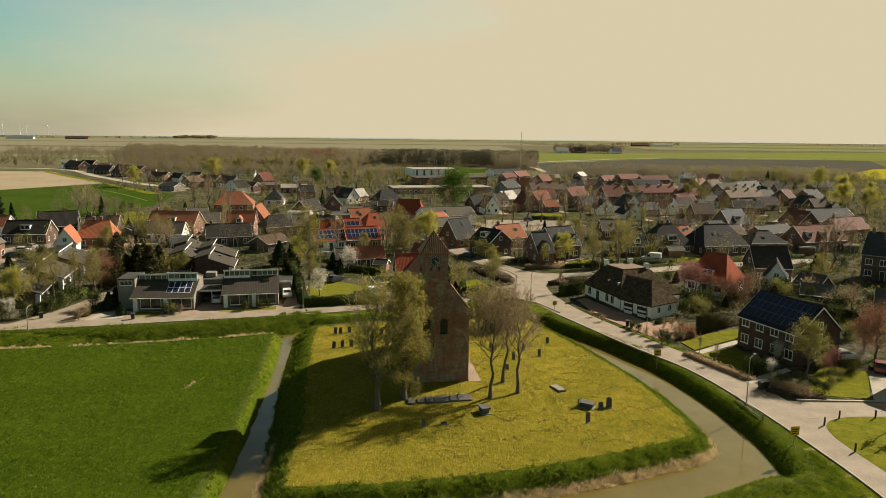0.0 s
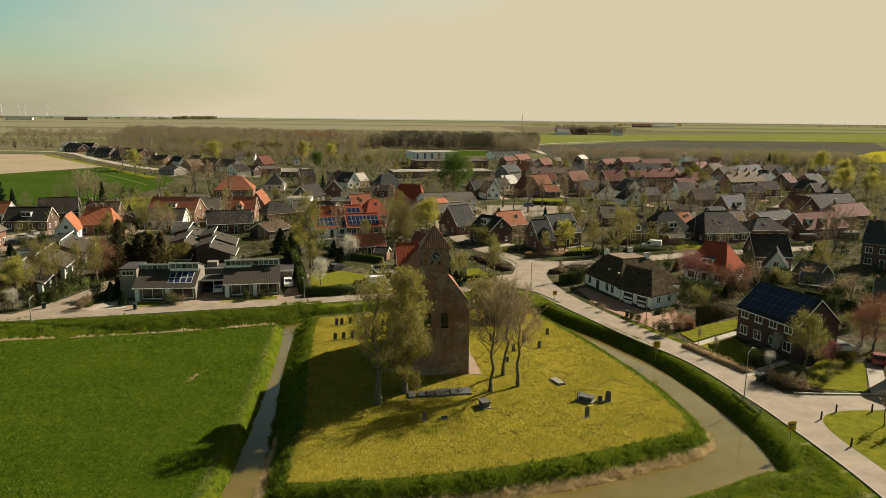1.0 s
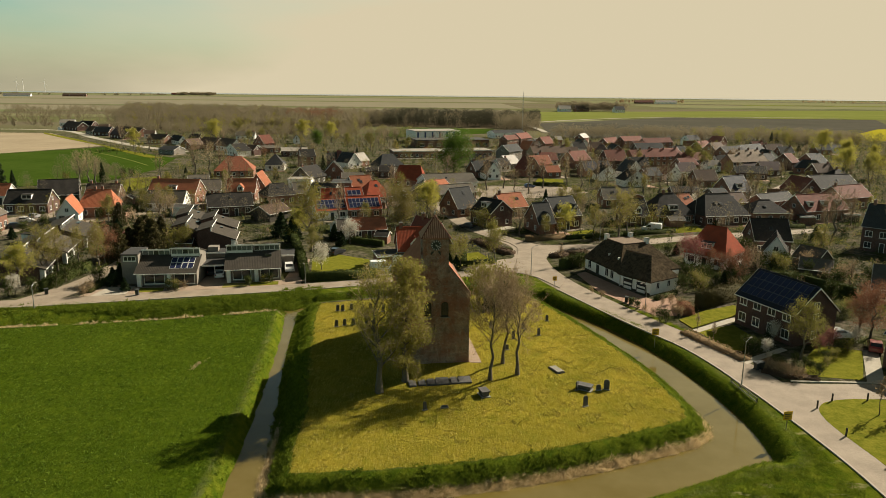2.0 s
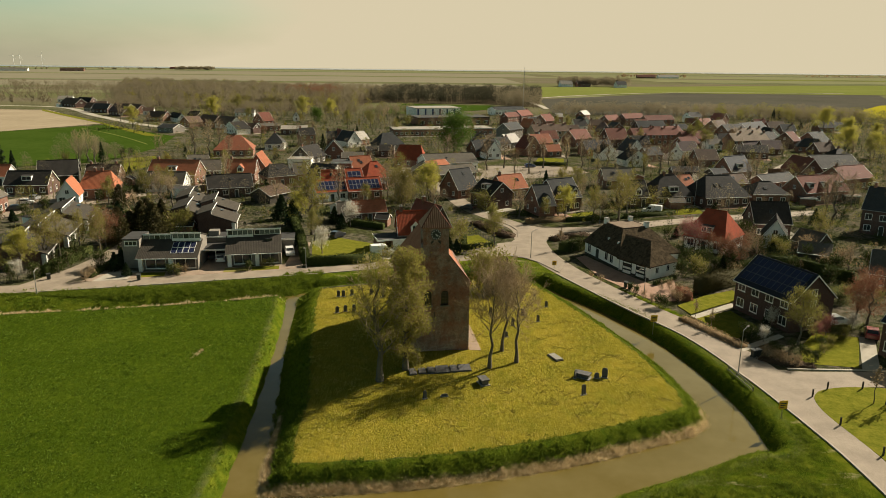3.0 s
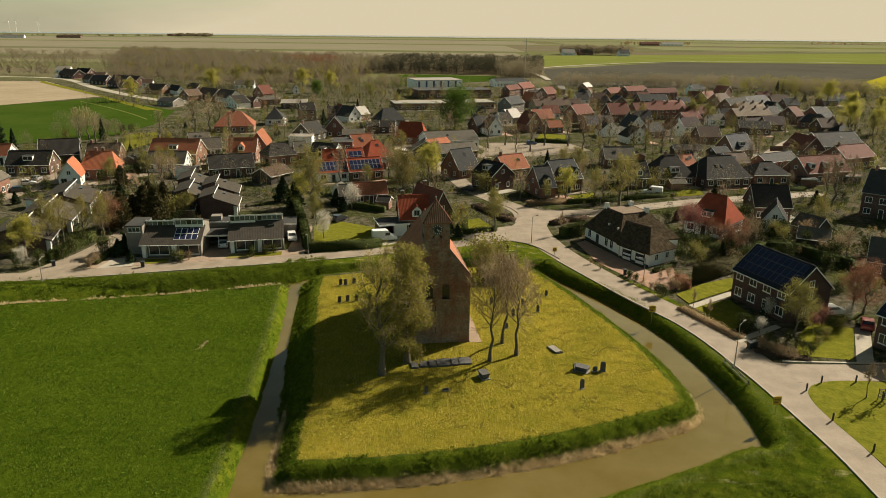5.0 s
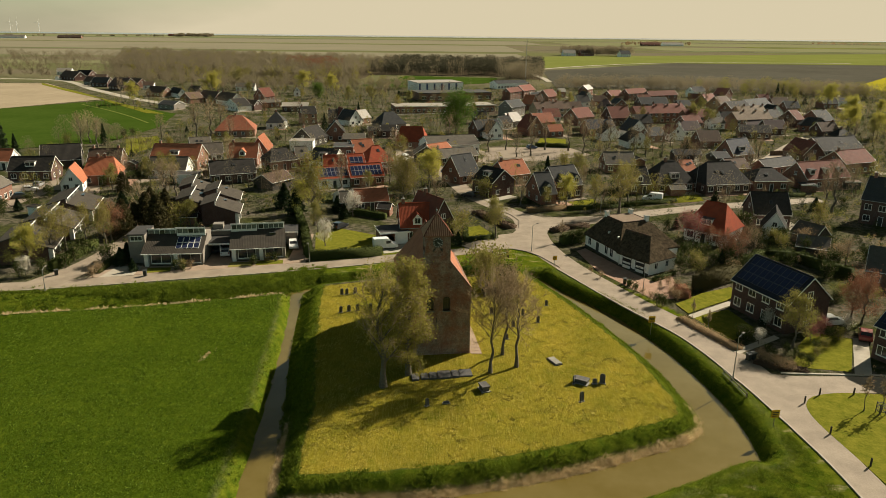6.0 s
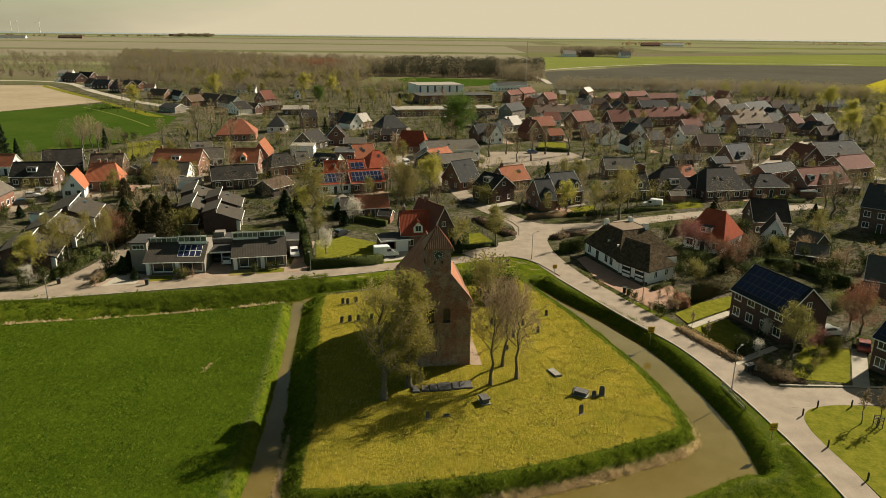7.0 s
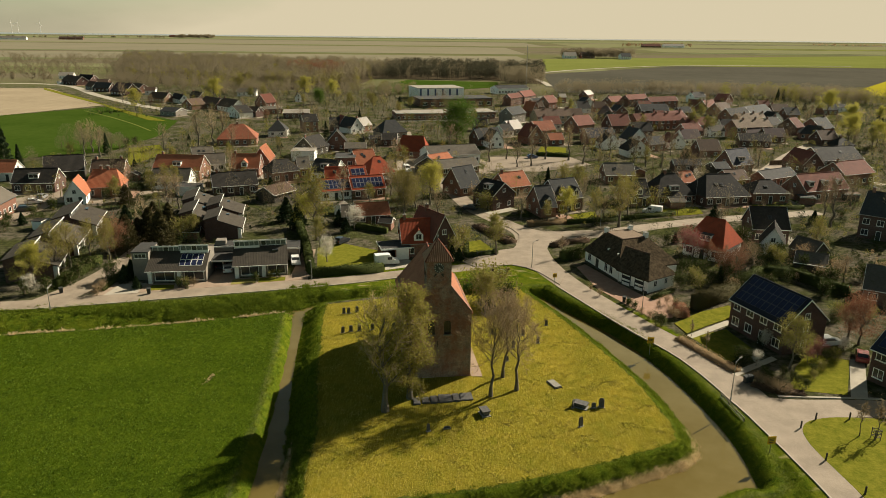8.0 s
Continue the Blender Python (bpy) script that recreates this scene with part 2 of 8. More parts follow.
GLASS = glass_mat()
BLIND = plain("curtained_pane", (0.17, 0.18, 0.16), (0.07, 0.075, 0.07), 1.2, 0.12, 9.0, 0.0, sheen=0.5)
LEAF = {
    "spring": leafy("leaf_spring", (0.145, 0.138, 0.032), (0.265, 0.235, 0.062), 0.42),
    "olive": leafy("leaf_olive", (0.16, 0.145, 0.033), (0.3, 0.255, 0.06), 0.42),
    "cypress": leafy("cypress_brown_green", (0.035, 0.034, 0.013), (0.085, 0.07, 0.026), 0.2),
    "leafing": leafy("leaf_olive_brown", (0.13, 0.11, 0.032), (0.25, 0.205, 0.06), 0.45),
    "ivy": leafy("leaf_ivy_olive", (0.16, 0.145, 0.032), (0.37, 0.312, 0.078), 0.48),
    "green": leafy("leaf_green", (0.055, 0.095, 0.014), (0.105, 0.16, 0.026), 0.5),
    "yellow": leafy("leaf_yellow", (0.26, 0.24, 0.045), (0.42, 0.375, 0.075), 0.5),
    "dark": leafy("needle_dark", (0.016, 0.028, 0.012), (0.04, 0.055, 0.02), 0.15),
    "conifer": leafy("dark_wood", (0.045, 0.045, 0.026), (0.085, 0.075, 0.044), 0.3, 0.02),
    "white": leafy("blossom_white", (0.55, 0.5, 0.4), (0.75, 0.7, 0.6)),
    "pink": leafy("blossom_pink", (0.2, 0.07, 0.065), (0.33, 0.14, 0.115)),
    "copper": leafy("leaf_copper", (0.17, 0.075, 0.045), (0.28, 0.13, 0.07)),
    "bud": leafy("bud_brown", (0.21, 0.14, 0.075), (0.32, 0.225, 0.12), 0.45),
    # bare twig brown, lightened to put distance haze into the colour
    "wood": leafy("bare_wood_hazy", (0.165, 0.135, 0.083), (0.225, 0.184, 0.114), 0.5, 0.02),
    "mulch": leafy("dark_mulch", (0.05, 0.033, 0.02), (0.10, 0.066, 0.04), 0.15, 0.8),
    "hedge": leafy("hedge_leaf", (0.03, 0.042, 0.01), (0.075, 0.086, 0.022), 0.22, 0.8),
}
BLADE = leafy("grass_blades", (0.04, 0.072, 0.006), (0.18, 0.215, 0.02), 0.42, 1.3)
MOWN = leafy("mown_blades", (0.18, 0.164, 0.022), (0.42, 0.35, 0.085), 0.4, 1.0)
CROP_BLADE = leafy("crop_blades", (0.065, 0.115, 0.008), (0.17, 0.225, 0.025), 0.5, 0.6)
REED = leafy("dry_reed", (0.48, 0.355, 0.18), (0.68, 0.53, 0.31), 0.45, 0.5)


# ---------------------------------------------------------------- mesh helpers
class Geo:
    """Gathers vertices, faces and uv for one mesh."""

    def __init__(self):
        self.v, self.f, self.uv = [], [], []

    def poly(self, pts, uv=None):
        i = len(self.v)
        self.v += [tuple(p) for p in pts]
        self.f.append(tuple(range(i, i + len(pts))))
        self.uv += uv or [(p[0], p[1]) for p in pts]

    def box(self, x0, y0, z0, x1, y1, z1):
        c = [(x, y, z) for z in (z0, z1) for x, y in ((x0, y0), (x1, y0), (x1, y1), (x0, y1))]
        for q in ((3, 2, 1, 0), (4, 5, 6, 7), (0, 1, 5, 4), (1, 2, 6, 5), (2, 3, 7, 6), (3, 0, 4, 7)):
            self.poly([c[k] for k in q])
        return self

    def slab(self, quad, t):
        """A sloping sheet of thickness t below the quad (counter-clockwise from above); uv runs along its first edge and up the slope."""
        q = [Vector(p) for p in quad]
        n = (q[1] - q[0]).cross(q[2] - q[0]).normalized()
        e = (q[1] - q[0]).normalized()
        s = n.cross(e)
        low = [p - n * t for p in q]
        self.poly(q, [((p - q[0]).dot(e), (p - q[0]).dot(s)) for p in q])
        self.poly(low[::-1])
        k = len(q)
        for i in range(k):
            self.poly([q[i], low[i], low[(i + 1) % k], q[(i + 1) % k]])
        return self

    def tube(self, p0, p1, r0, r1, k=8, cap=True):
        p0, p1 = Vector(p0), Vector(p1)
        d = (p1 - p0).normalized()
        a = d.orthogonal().normalized()
        b = d.cross(a)
        ring = [(a * math.cos(2 * math.pi * i / k) + b * math.sin(2 * math.pi * i / k)) for i in range(k)]
        for i in range(k):
            u, w = ring[i], ring[(i + 1) % k]
            self.poly([p0 + u * r0, p0 + w * r0, p1 + w * r1, p1 + u * r1])
        if cap:
            self.poly([p1 + u * r1 for u in ring])
        return self

    def mesh(self, name):
        me = bpy.data.meshes.new(name)
        me.from_pydata(self.v, [], self.f)
        lay = me.uv_layers.new(name="uv")
        lay.data.foreach_set("uv", [c for p in self.uv for c in p])
        return me


def part(name, geo, material, parent=None, label=""):
    """Links a Geo or a mesh as one mesh object, under a thing or a part."""
    me = geo.mesh(name) if isinstance(geo, Geo) else geo
    if not me.materials:
        me.materials.append(material)
    ob = new(name, me)
    if parent:
        ob.parent = parent
    if label:
        ob["label"] = label
    return ob


HOUSE_SPOTS, HOUSE_DIMS = [], []


def thing(name, m, label, category, group="", kind=""):
    e = new(name)
    e.empty_display_size = 0.5
    e.matrix_basis = m
    if category == "house":
        HOUSE_SPOTS.append((m @ Vector((5, 4, 0))).to_2d())
    return tagged(e, label, category, group, kind)


def array_mesh(name, verts, faces, smooth=False):
    """A mesh from numpy arrays of vertices and faces of one size."""
    me = bpy.data.meshes.new(name)
    nv, nf, k = len(verts), len(faces), faces.shape[1]
    me.vertices.add(nv)
    me.vertices.foreach_set("co", np.ascontiguousarray(verts, dtype=np.float32).ravel())
    me.loops.add(nf * k)
    me.loops.foreach_set("vertex_index", np.ascontiguousarray(faces, dtype=np.int32).ravel())
    me.polygons.add(nf)
    me.polygons.foreach_set("loop_start", np.arange(0, nf * k, k, dtype=np.int32))
    if smooth:
        me.polygons.foreach_set("use_smooth", np.ones(nf, dtype=bool))
    me.update(calc_edges=True)
    return me


def curve_through(points, per=4):
    """Catmull-Rom through plan points."""
    p = np.array(points, float)
    q = np.vstack([2 * p[0] - p[1], p, 2 * p[-1] - p[-2]])
    out = []
    for i in range(1, len(q) - 2):
        for k in range(per):
            t = k / per
            out.append(0.5 * (2 * q[i] + (q[i + 1] - q[i - 1]) * t + (2 * q[i - 1] - 5 * q[i] + 4 * q[i + 1] - q[i + 2]) * t * t
                              + (3 * q[i] - q[i - 1] - 3 * q[i + 1] + q[i + 2]) * t ** 3))
    out.append(p[-1])
    return np.array(out)


def polygon_distance(px, py, poly):
    """Distance to a closed plan polygon, negative inside."""
    best, inside = np.full(px.shape, 1e9), np.zeros(px.shape, bool)
    for (x0, y0), (x1, y1) in zip(poly, np.roll(poly, -1, 0)):
        dx, dy = x1 - x0, y1 - y0
        t = np.clip(((px - x0) * dx + (py - y0) * dy) / (dx * dx + dy * dy + 1e-9), 0, 1)
        best = np.minimum(best, (px - x0 - t * dx) ** 2 + (py - y0 - t * dy) ** 2)
        cross = ((y0 > py) != (y1 > py)) & (px < dx * (py - y0) / (dy if abs(dy) > 1e-9 else 1e-9) + x0)
        inside ^= cross
    d = np.sqrt(best)
    return np.where(inside, -d, d)


def line_distance(px, py, line):
    """Distance to an open plan line, and the side (positive: to its left)."""
    best, side = np.full(px.shape, 1e9), np.zeros(px.shape)
    for (x0, y0), (x1, y1) in zip(line[:-1], line[1:]):
        dx, dy = x1 - x0, y1 - y0
        t = np.clip(((px - x0) * dx + (py - y0) * dy) / (dx * dx + dy * dy + 1e-9), 0, 1)
        d = (px - x0 - t * dx) ** 2 + (py - y0 - t * dy) ** 2
        near = d < best
        best = np.where(near, d, best)
        side = np.where(near, np.sign(dx * (py - y0) - dy * (px - x0)), side)
    return np.sqrt(best), side


def ease(v, lo, hi):
    t = np.clip((v - lo) / (hi - lo), 0, 1)
    return t * t * (3 - 2 * t)


# ---------------------------------------------------------------- ground, moat and ditches
WATER = -1.5
OUTER_W = curve_through([(-18.5, 40), (-20.2, 55), (-21.5, 71.8), (-22.9, 85.5), (-24.9, 101.9), (-27.0, 113.7)])
INNER_W = curve_through([(-24.6, 113.7), (-22.8, 97.9), (-20.8, 83.9), (-18.5, 70.7), (-16.8, 57.2)])
INNER_S = curve_through([(-16.6, 56.4), (-9.7, 56.9), (1, 58.5), (12.5, 61.9), (24.2, 66.8), (28.9, 69.6), (30.2, 73)])
INNER_E = curve_through([(30.2, 76), (28.4, 87.6), (23.6, 103.1), (19.1, 115), (16.5, 121)])
OUTER_E = curve_through([(18, 121.5), (21.1, 115.1), (28.1, 103.3), (32.6, 89.6), (34.8, 75.1), (34.3, 65)])
OUTER_S = curve_through([(33.6, 64.2), (31.6, 64.3), (23.3, 60), (12.9, 55.2), (0, 49.5), (-16, 40)])
MOAT = np.vstack([OUTER_W, INNER_W, INNER_S, INNER_E, OUTER_E, OUTER_S])
ISLAND = np.vstack([INNER_W, INNER_S, INNER_E, [(12, 122), (-4, 119), (-16, 116)]])
N_DITCH = curve_through([(-300, 57), (-110, 92.5), (-75, 100), (-48, 105.5), (-28, 111.5), (-22, 115.2), (-5, 120.6), (8, 124.5)])
CHURCH_AT, CHURCH_TURN = (-0.95, 85.0), 8.0


def terrain(px, py):
    """Height of the ground, and the shares of mown lawn, bank grass, field and reed."""
    px, py = np.asarray(px, float), np.asarray(py, float)
    d = polygon_distance(px, py, MOAT)
    isl = polygon_distance(px, py, ISLAND) < 0.3
    mound = np.exp(-((px + 1.5) ** 2 + (py - 92) ** 2) / 2 / 13.0 ** 2)
    top = np.where(isl, 0.25 + 0.85 * mound, 0.0)
    west = px < -15
    bank = np.where(isl, np.where(west, 3.6, 2.7), np.where(west, 1.1, np.where(px > 16, 1.9, 2.5)))
    rise = ease(d, -0.15, 1.0 * bank) ** 0.8
    z = np.where(d < 0, WATER - 0.5 * np.clip(-d, 0, 1), WATER + (top - WATER) * rise)
    nd, side = line_distance(px, py, N_DITCH)
    nb = np.where(side > 0, np.where(px < -22, 6.3, 3.5), 2.2)
    zn = -1.75 + (1.75 + top) * ease(nd, 0.2, nb) ** 0.75
    z = np.where(d > 0, np.minimum(z, np.where(nd < nb, zn, 9)), z)
    lawn = np.where(isl, ease(d - bank, -0.25, 0.35) * ease(nd, 3.0, 3.6), 0)
    strip = np.clip(np.maximum(1 - ease(d, bank - 0.2, bank + 0.6 + np.where(isl, 0.0, np.where(west, 0.2, 0.9))), 1 - ease(nd, nb - 0.3, nb + 0.5 + np.where((side > 0) & (px < -22), 3.6, 0.0))), 0, 1)
    field = np.where((~isl) & (side < 0) & (px < -18) & (py < 116), 1 - strip, 0)
    south = np.where((~isl) & (((py < 66) & (px > -16)) | ((px > -24) & (px < 22) & (py > 112) & (py < 138)) | ((px > 16) & (px < 46) & (py < 125) & (d < 8))), 1 - strip, 0)
    reed = np.where(isl & (py < 76) & (px > -18), 1 - ease(d, 0.5, 1.0), 0) * ease(-(px + 0.6 * py), -78, -70)
    return z, lawn, strip, field, reed, south


def graded(lo, hi, step, far, ratio=1.22):
    """Grid lines: even between lo and hi, widening out to far on both sides."""
    mid = list(np.arange(lo, hi + step / 2, step))
    a, s = [lo], step
    while a[-1] > -far:
        s *= ratio
        a.append(a[-1] - s)
    b, s = [hi], step
    while b[-1] < far:
        s *= ratio
        b.append(b[-1] + s)
    return np.clip(np.array(a[:0:-1] + mid + b[1:]), -far, far)


gx = graded(-80, 62, 0.6, 4980)
gy = graded(44, 128, 0.6, 4200)
GX, GY = np.meshgrid(gx, gy)
gz, g_lawn, g_strip, g_field, g_reed, g_south = [q.ravel() for q in terrain(GX.ravel(), GY.ravel())]
nx, ny = len(gx), len(gy)
idx = np.arange(nx * ny).reshape(ny, nx)
quads = np.stack([idx[:-1, :-1], idx[:-1, 1:], idx[1:, 1:], idx[1:, :-1]], -1).reshape(-1, 4)
ground_me = array_mesh("ground", np.stack([GX.ravel(), GY.ravel(), gz], 1), quads, True)
for key, val in (("lawn", g_lawn), ("strip", g_strip), ("field", g_field), ("reed", g_reed), ("south", g_south)):
    at = ground_me.attributes.new(key, "FLOAT", "POINT")
    at.data.foreach_set("value", val.astype(np.float32))


def ground_mat():
    m, n, l, p = node_mat("ground_cover")

    def share(key):
        k = n.new("ShaderNodeAttribute")
        k.attribute_name = key
        return k.outputs["Fac"]

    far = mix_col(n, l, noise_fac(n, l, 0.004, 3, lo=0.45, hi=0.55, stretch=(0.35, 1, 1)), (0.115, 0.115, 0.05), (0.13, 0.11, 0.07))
    garden = mix_col(n, l, noise_fac(n, l, 0.12, 5, lo=0.42, hi=0.58), (0.066, 0.07, 0.024), (0.14, 0.117, 0.086))
    garden = mix_col(n, l, math_node(n, l, "MULTIPLY", noise_fac(n, l, 0.9, 4, lo=0.42, hi=0.6), 0.75), garden, (0.03, 0.034, 0.013))
    geo = n.new("ShaderNodeNewGeometry")
    sep = n.new("ShaderNodeSeparateXYZ")
    l.new(geo.outputs["Position"], sep.inputs[0])
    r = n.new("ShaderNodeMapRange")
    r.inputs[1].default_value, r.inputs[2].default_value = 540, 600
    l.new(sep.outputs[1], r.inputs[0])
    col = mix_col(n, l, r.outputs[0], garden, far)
    # field: even young crop with faint drill lines and thin patches
    crop = mix_col(n, l, noise_fac(n, l, 0.09, 6, lo=0.35, hi=0.7), (0.04, 0.066, 0.004), (0.062, 0.091, 0.006))
    crop = mix_col(n, l, math_node(n, l, "MULTIPLY", noise_fac(n, l, 1.5, 7, lo=0.5, hi=0.66, stretch=(1, 0.6, 1), rough=0.8), 0.85), crop, (0.115, 0.14, 0.012))
    crop = mix_col(n, l, math_node(n, l, "MULTIPLY", noise_fac(n, l, 2.3, 6, lo=0.5, hi=0.64, stretch=(0.8, 0.5, 1), rough=0.85), 0.9), crop, (0.016, 0.032, 0.003))
    crop = mix_col(n, l, math_node(n, l, "MULTIPLY", noise_fac(n, l, 4.5, 4, lo=0.66, hi=0.74, rough=0.75), 0.6), crop, (0.24, 0.22, 0.09))
    col = mix_col(n, l, share("field"), col, crop)
    rough_g = mix_col(n, l, noise_fac(n, l, 0.5, 5), (0.045, 0.075, 0.004), (0.12, 0.13, 0.012))
    rough_g = mix_col(n, l, math_node(n, l, "MULTIPLY", noise_fac(n, l, 0.45, 5, lo=0.58, hi=0.7, stretch=(0.5, 1.5, 1)), 0.7), rough_g, (0.4, 0.33, 0.18))
    col = mix_col(n, l, share("south"), col, rough_g)
    # mown lawn: pale yellow green with clippings in bands
    mown = mix_col(n, l, noise_fac(n, l, 0.16, 5, lo=0.35, hi=0.65), (0.172, 0.148, 0.014), (0.25, 0.195, 0.022))
    mown = mix_col(n, l, math_node(n, l, "MULTIPLY", noise_fac(n, l, 0.45, 5, lo=0.5, hi=0.72), 0.6), mown, (0.09, 0.11, 0.005))
    mown = mix_col(n, l, math_node(n, l, "MULTIPLY", noise_fac(n, l, 2.8, 7, lo=0.5, hi=0.66, stretch=(2.6, 0.22, 1), rough=0.85), 0.55), mown, (0.45, 0.36, 0.10))
    mown = mix_col(n, l, math_node(n, l, "MULTIPLY", noise_fac(n, l, 3.3, 6, lo=0.5, hi=0.66, stretch=(2.4, 0.25, 1), rough=0.85), 0.6), mown, (0.06, 0.066, 0.003))
    lawn = share("lawn")
    edge = math_node(n, l, "ADD", lawn, math_node(n, l, "MULTIPLY", math_node(n, l, "SUBTRACT", noise_fac(n, l, 1.1, 4), 0.5), 0.25))
    st = n.new("ShaderNodeMapRange")
    st.inputs[1].default_value, st.inputs[2].default_value = 0.4, 0.6
    l.new(edge, st.inputs[0])
    bankc = mix_col(n, l, noise_fac(n, l, 0.8, 5), (0.05, 0.08, 0.006), (0.115, 0.132, 0.011))
    col = mix_col(n, l, share("strip"), col, bankc)
    col = mix_col(n, l, st.outputs[0], col, mown)
    col = mix_col(n, l, share("reed"), col, (0.36, 0.26, 0.12))
    l.new(col, p.inputs["Base Color"])
    p.inputs["Roughness"].default_value = 1.0
    p.inputs["Specular IOR Level"].default_value = 0.0
    bump(n, l, p, noise_fac(n, l, 2.6, 6, lo=0.2, hi=0.8, rough=0.85), 0.8, 0.3)
    return m


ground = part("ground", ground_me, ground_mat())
tagged(ground, "flat green farmland with a mown mound, moat banks and gardens", "ground", kind="structure")


def water_mat():
    m, n, l, p = node_mat("muddy_water")
    col = mix_col(n, l, noise_fac(n, l, 0.15, 4), (0.105, 0.076, 0.017), (0.13, 0.098, 0.03))
    l.new(col, p.inputs["Base Color"])
    p.inputs["Roughness"].default_value, p.inputs["IOR"].default_value = 0.06, 1.33
    bump(n, l, p, noise_fac(n, l, 1.2, 3), 0.06, 0.05)
    return m


wg = Geo()
wg.box(-110, 36, WATER - 0.6, 60, 126, WATER)
tagged(part("water", wg, water_mat()), "still muddy brown water of a moat and ditches", "water", kind="structure")


# ---------------------------------------------------------------- roads and paving
def strip_road(name, pts, width, material, label, z=0.03, category="road", per=5):
    c = curve_through(pts, per)
    t = np.gradient(c, axis=0)
    t /= np.linalg.norm(t, axis=1)[:, None]
    nrm = np.stack([-t[:, 1], t[:, 0]], 1)
    w = np.interp(np.linspace(0, 1, len(c)), np.linspace(0, 1, len(width)), width)[:, None] / 2 if isinstance(width, (list, tuple)) else width / 2
    g = Geo()
    lft, rgt = c + nrm * w, c - nrm * w
    for i in range(len(c) - 1):
        q = [(*rgt[i], z), (*rgt[i + 1], z), (*lft[i + 1], z), (*lft[i], z)]
        g.poly([q[0], q[1], q[2], q[3]])
        for k0, k1 in ((1, 0), (3, 2)):
            g.poly([q[k0], q[k1], (*q[k1][:2], z - 0.2), (*q[k0][:2], z - 0.2)])
    ob = part(name, g, material)
    return tagged(ob, label, category, kind="structure")


def sheet(name, pts, material, label, z, category, thick=0.1):
    area = sum(p[0] * q[1] - q[0] * p[1] for p, q in zip(pts, pts[1:] + pts[:1]))
    g = Geo().slab([(*p, z) for p in (pts if area > 0 else pts[::-1])], thick)
    return tagged(part(name, g, material), label, category, kind="structure")


PAVER = plain("street_brick", (0.19, 0.15, 0.108), (0.285, 0.23, 0.168), 0.35, 0.85, 7.0, 0.3, coord="Object")
DRIVE = plain("red_paving", (0.25, 0.145, 0.095), (0.33, 0.21, 0.145), 0.5, 0.9, 8.0, 0.3)
GRAVEL = plain("pale_gravel", (0.38, 0.335, 0.26), (0.29, 0.255, 0.2), 0.6, 0.95, 12.0, 0.5)
strip_road("road_north", [(-150, 99), (-112, 104), (-72, 111.2), (-44, 118.4), (-22, 124.6), (-9, 129.4), (3.4, 133.6), (12, 138), (17, 142)], [4.6, 4.6, 4.4, 4.2, 4.2, 4.0, 4.0, 4.4, 5], PAVER,
           "pale brick-paved village road along a grass bank")
strip_road("road_east", [(19.0, 149), (19.6, 138), (23.4, 124.5), (31, 106.5), (36.8, 94.5), (40, 82), (41, 70), (41.8, 60), (42, 40)], [6.4, 6.4, 5.3, 5, 5, 5.4, 3.6, 3.4, 3.4], PAVER,
           "pale brick-paved road beside the moat", 0.034)
strip_road("road_side", [(38, 79.5), (46, 79.5), (58, 79.6), (80, 77)], [7, 4.6, 4.2, 4.2], PAVER, "pale paved side street", 0.038)
strip_road("road_main", [(18, 150), (24, 154), (40, 161.5), (63, 172), (100, 183)], [6.5, 5.6, 5, 5, 5], PAVER, "village street bending away between houses", 0.042)
strip_road("road_upper", [(18.6, 150), (18.2, 160), (13, 171), (6, 186), (-1, 215), (-12, 245), (-14, 275), (-20, 330)], [6, 5.4, 5, 5, 5, 6, 5, 5], PAVER, "village street leading up into the centre", 0.046)
strip_road("lane_west", [(-70, 110), (-66.5, 122), (-65.8, 132), (-66.5, 145), (-70, 165)], [6.5, 5.5, 4.6, 4, 3.6], PAVER, "brick lane between gardens", 0.05)
strip_road("street_west", [(-150, 175), (-112, 185), (-96, 189), (-80, 205)], 4, PAVER, "paved yard street", 0.05)
sheet("square", [(12, 236), (32, 236), (52, 250), (46, 268), (16, 264)], plain("square_gravel", (0.25, 0.2, 0.145), (0.19, 0.15, 0.11), 0.3, 0.95, 3.0, 0.4), "tan gravel village square", 0.02, "square")
strip_road("road_far", [(-420, 590), (-321, 585), (-247, 499), (-193, 438), (-146, 396)], 6, GRAVEL, "pale country road between fields", 0.05)
strip_road("road_right", [(99.3, 223.0), (112.0, 240.9), (128.6, 264.1), (145.6, 286.0), (160.3, 303.3), (171.0, 308.8)], [6, 7, 8, 9, 9, 7], PAVER, "wide pale paved street between houses", 0.04)



def kerb(name, pts, offsets, label, per=5):
    """A raised kerb line beside a road: the road's middle line set off sideways by widths that run evenly from end to end."""
    c = curve_through(pts, per)
    t = np.gradient(c, axis=0)
    t /= np.linalg.norm(t, axis=1)[:, None]
    o = np.interp(np.linspace(0, 1, len(c)), np.linspace(0, 1, len(offsets)), offsets)[:, None]
    q = c + np.stack([-t[:, 1], t[:, 0]], 1) * o
    strip_road(name, [tuple(p) for p in q], 0.22, KERB, label, 0.13, "kerb", 1)


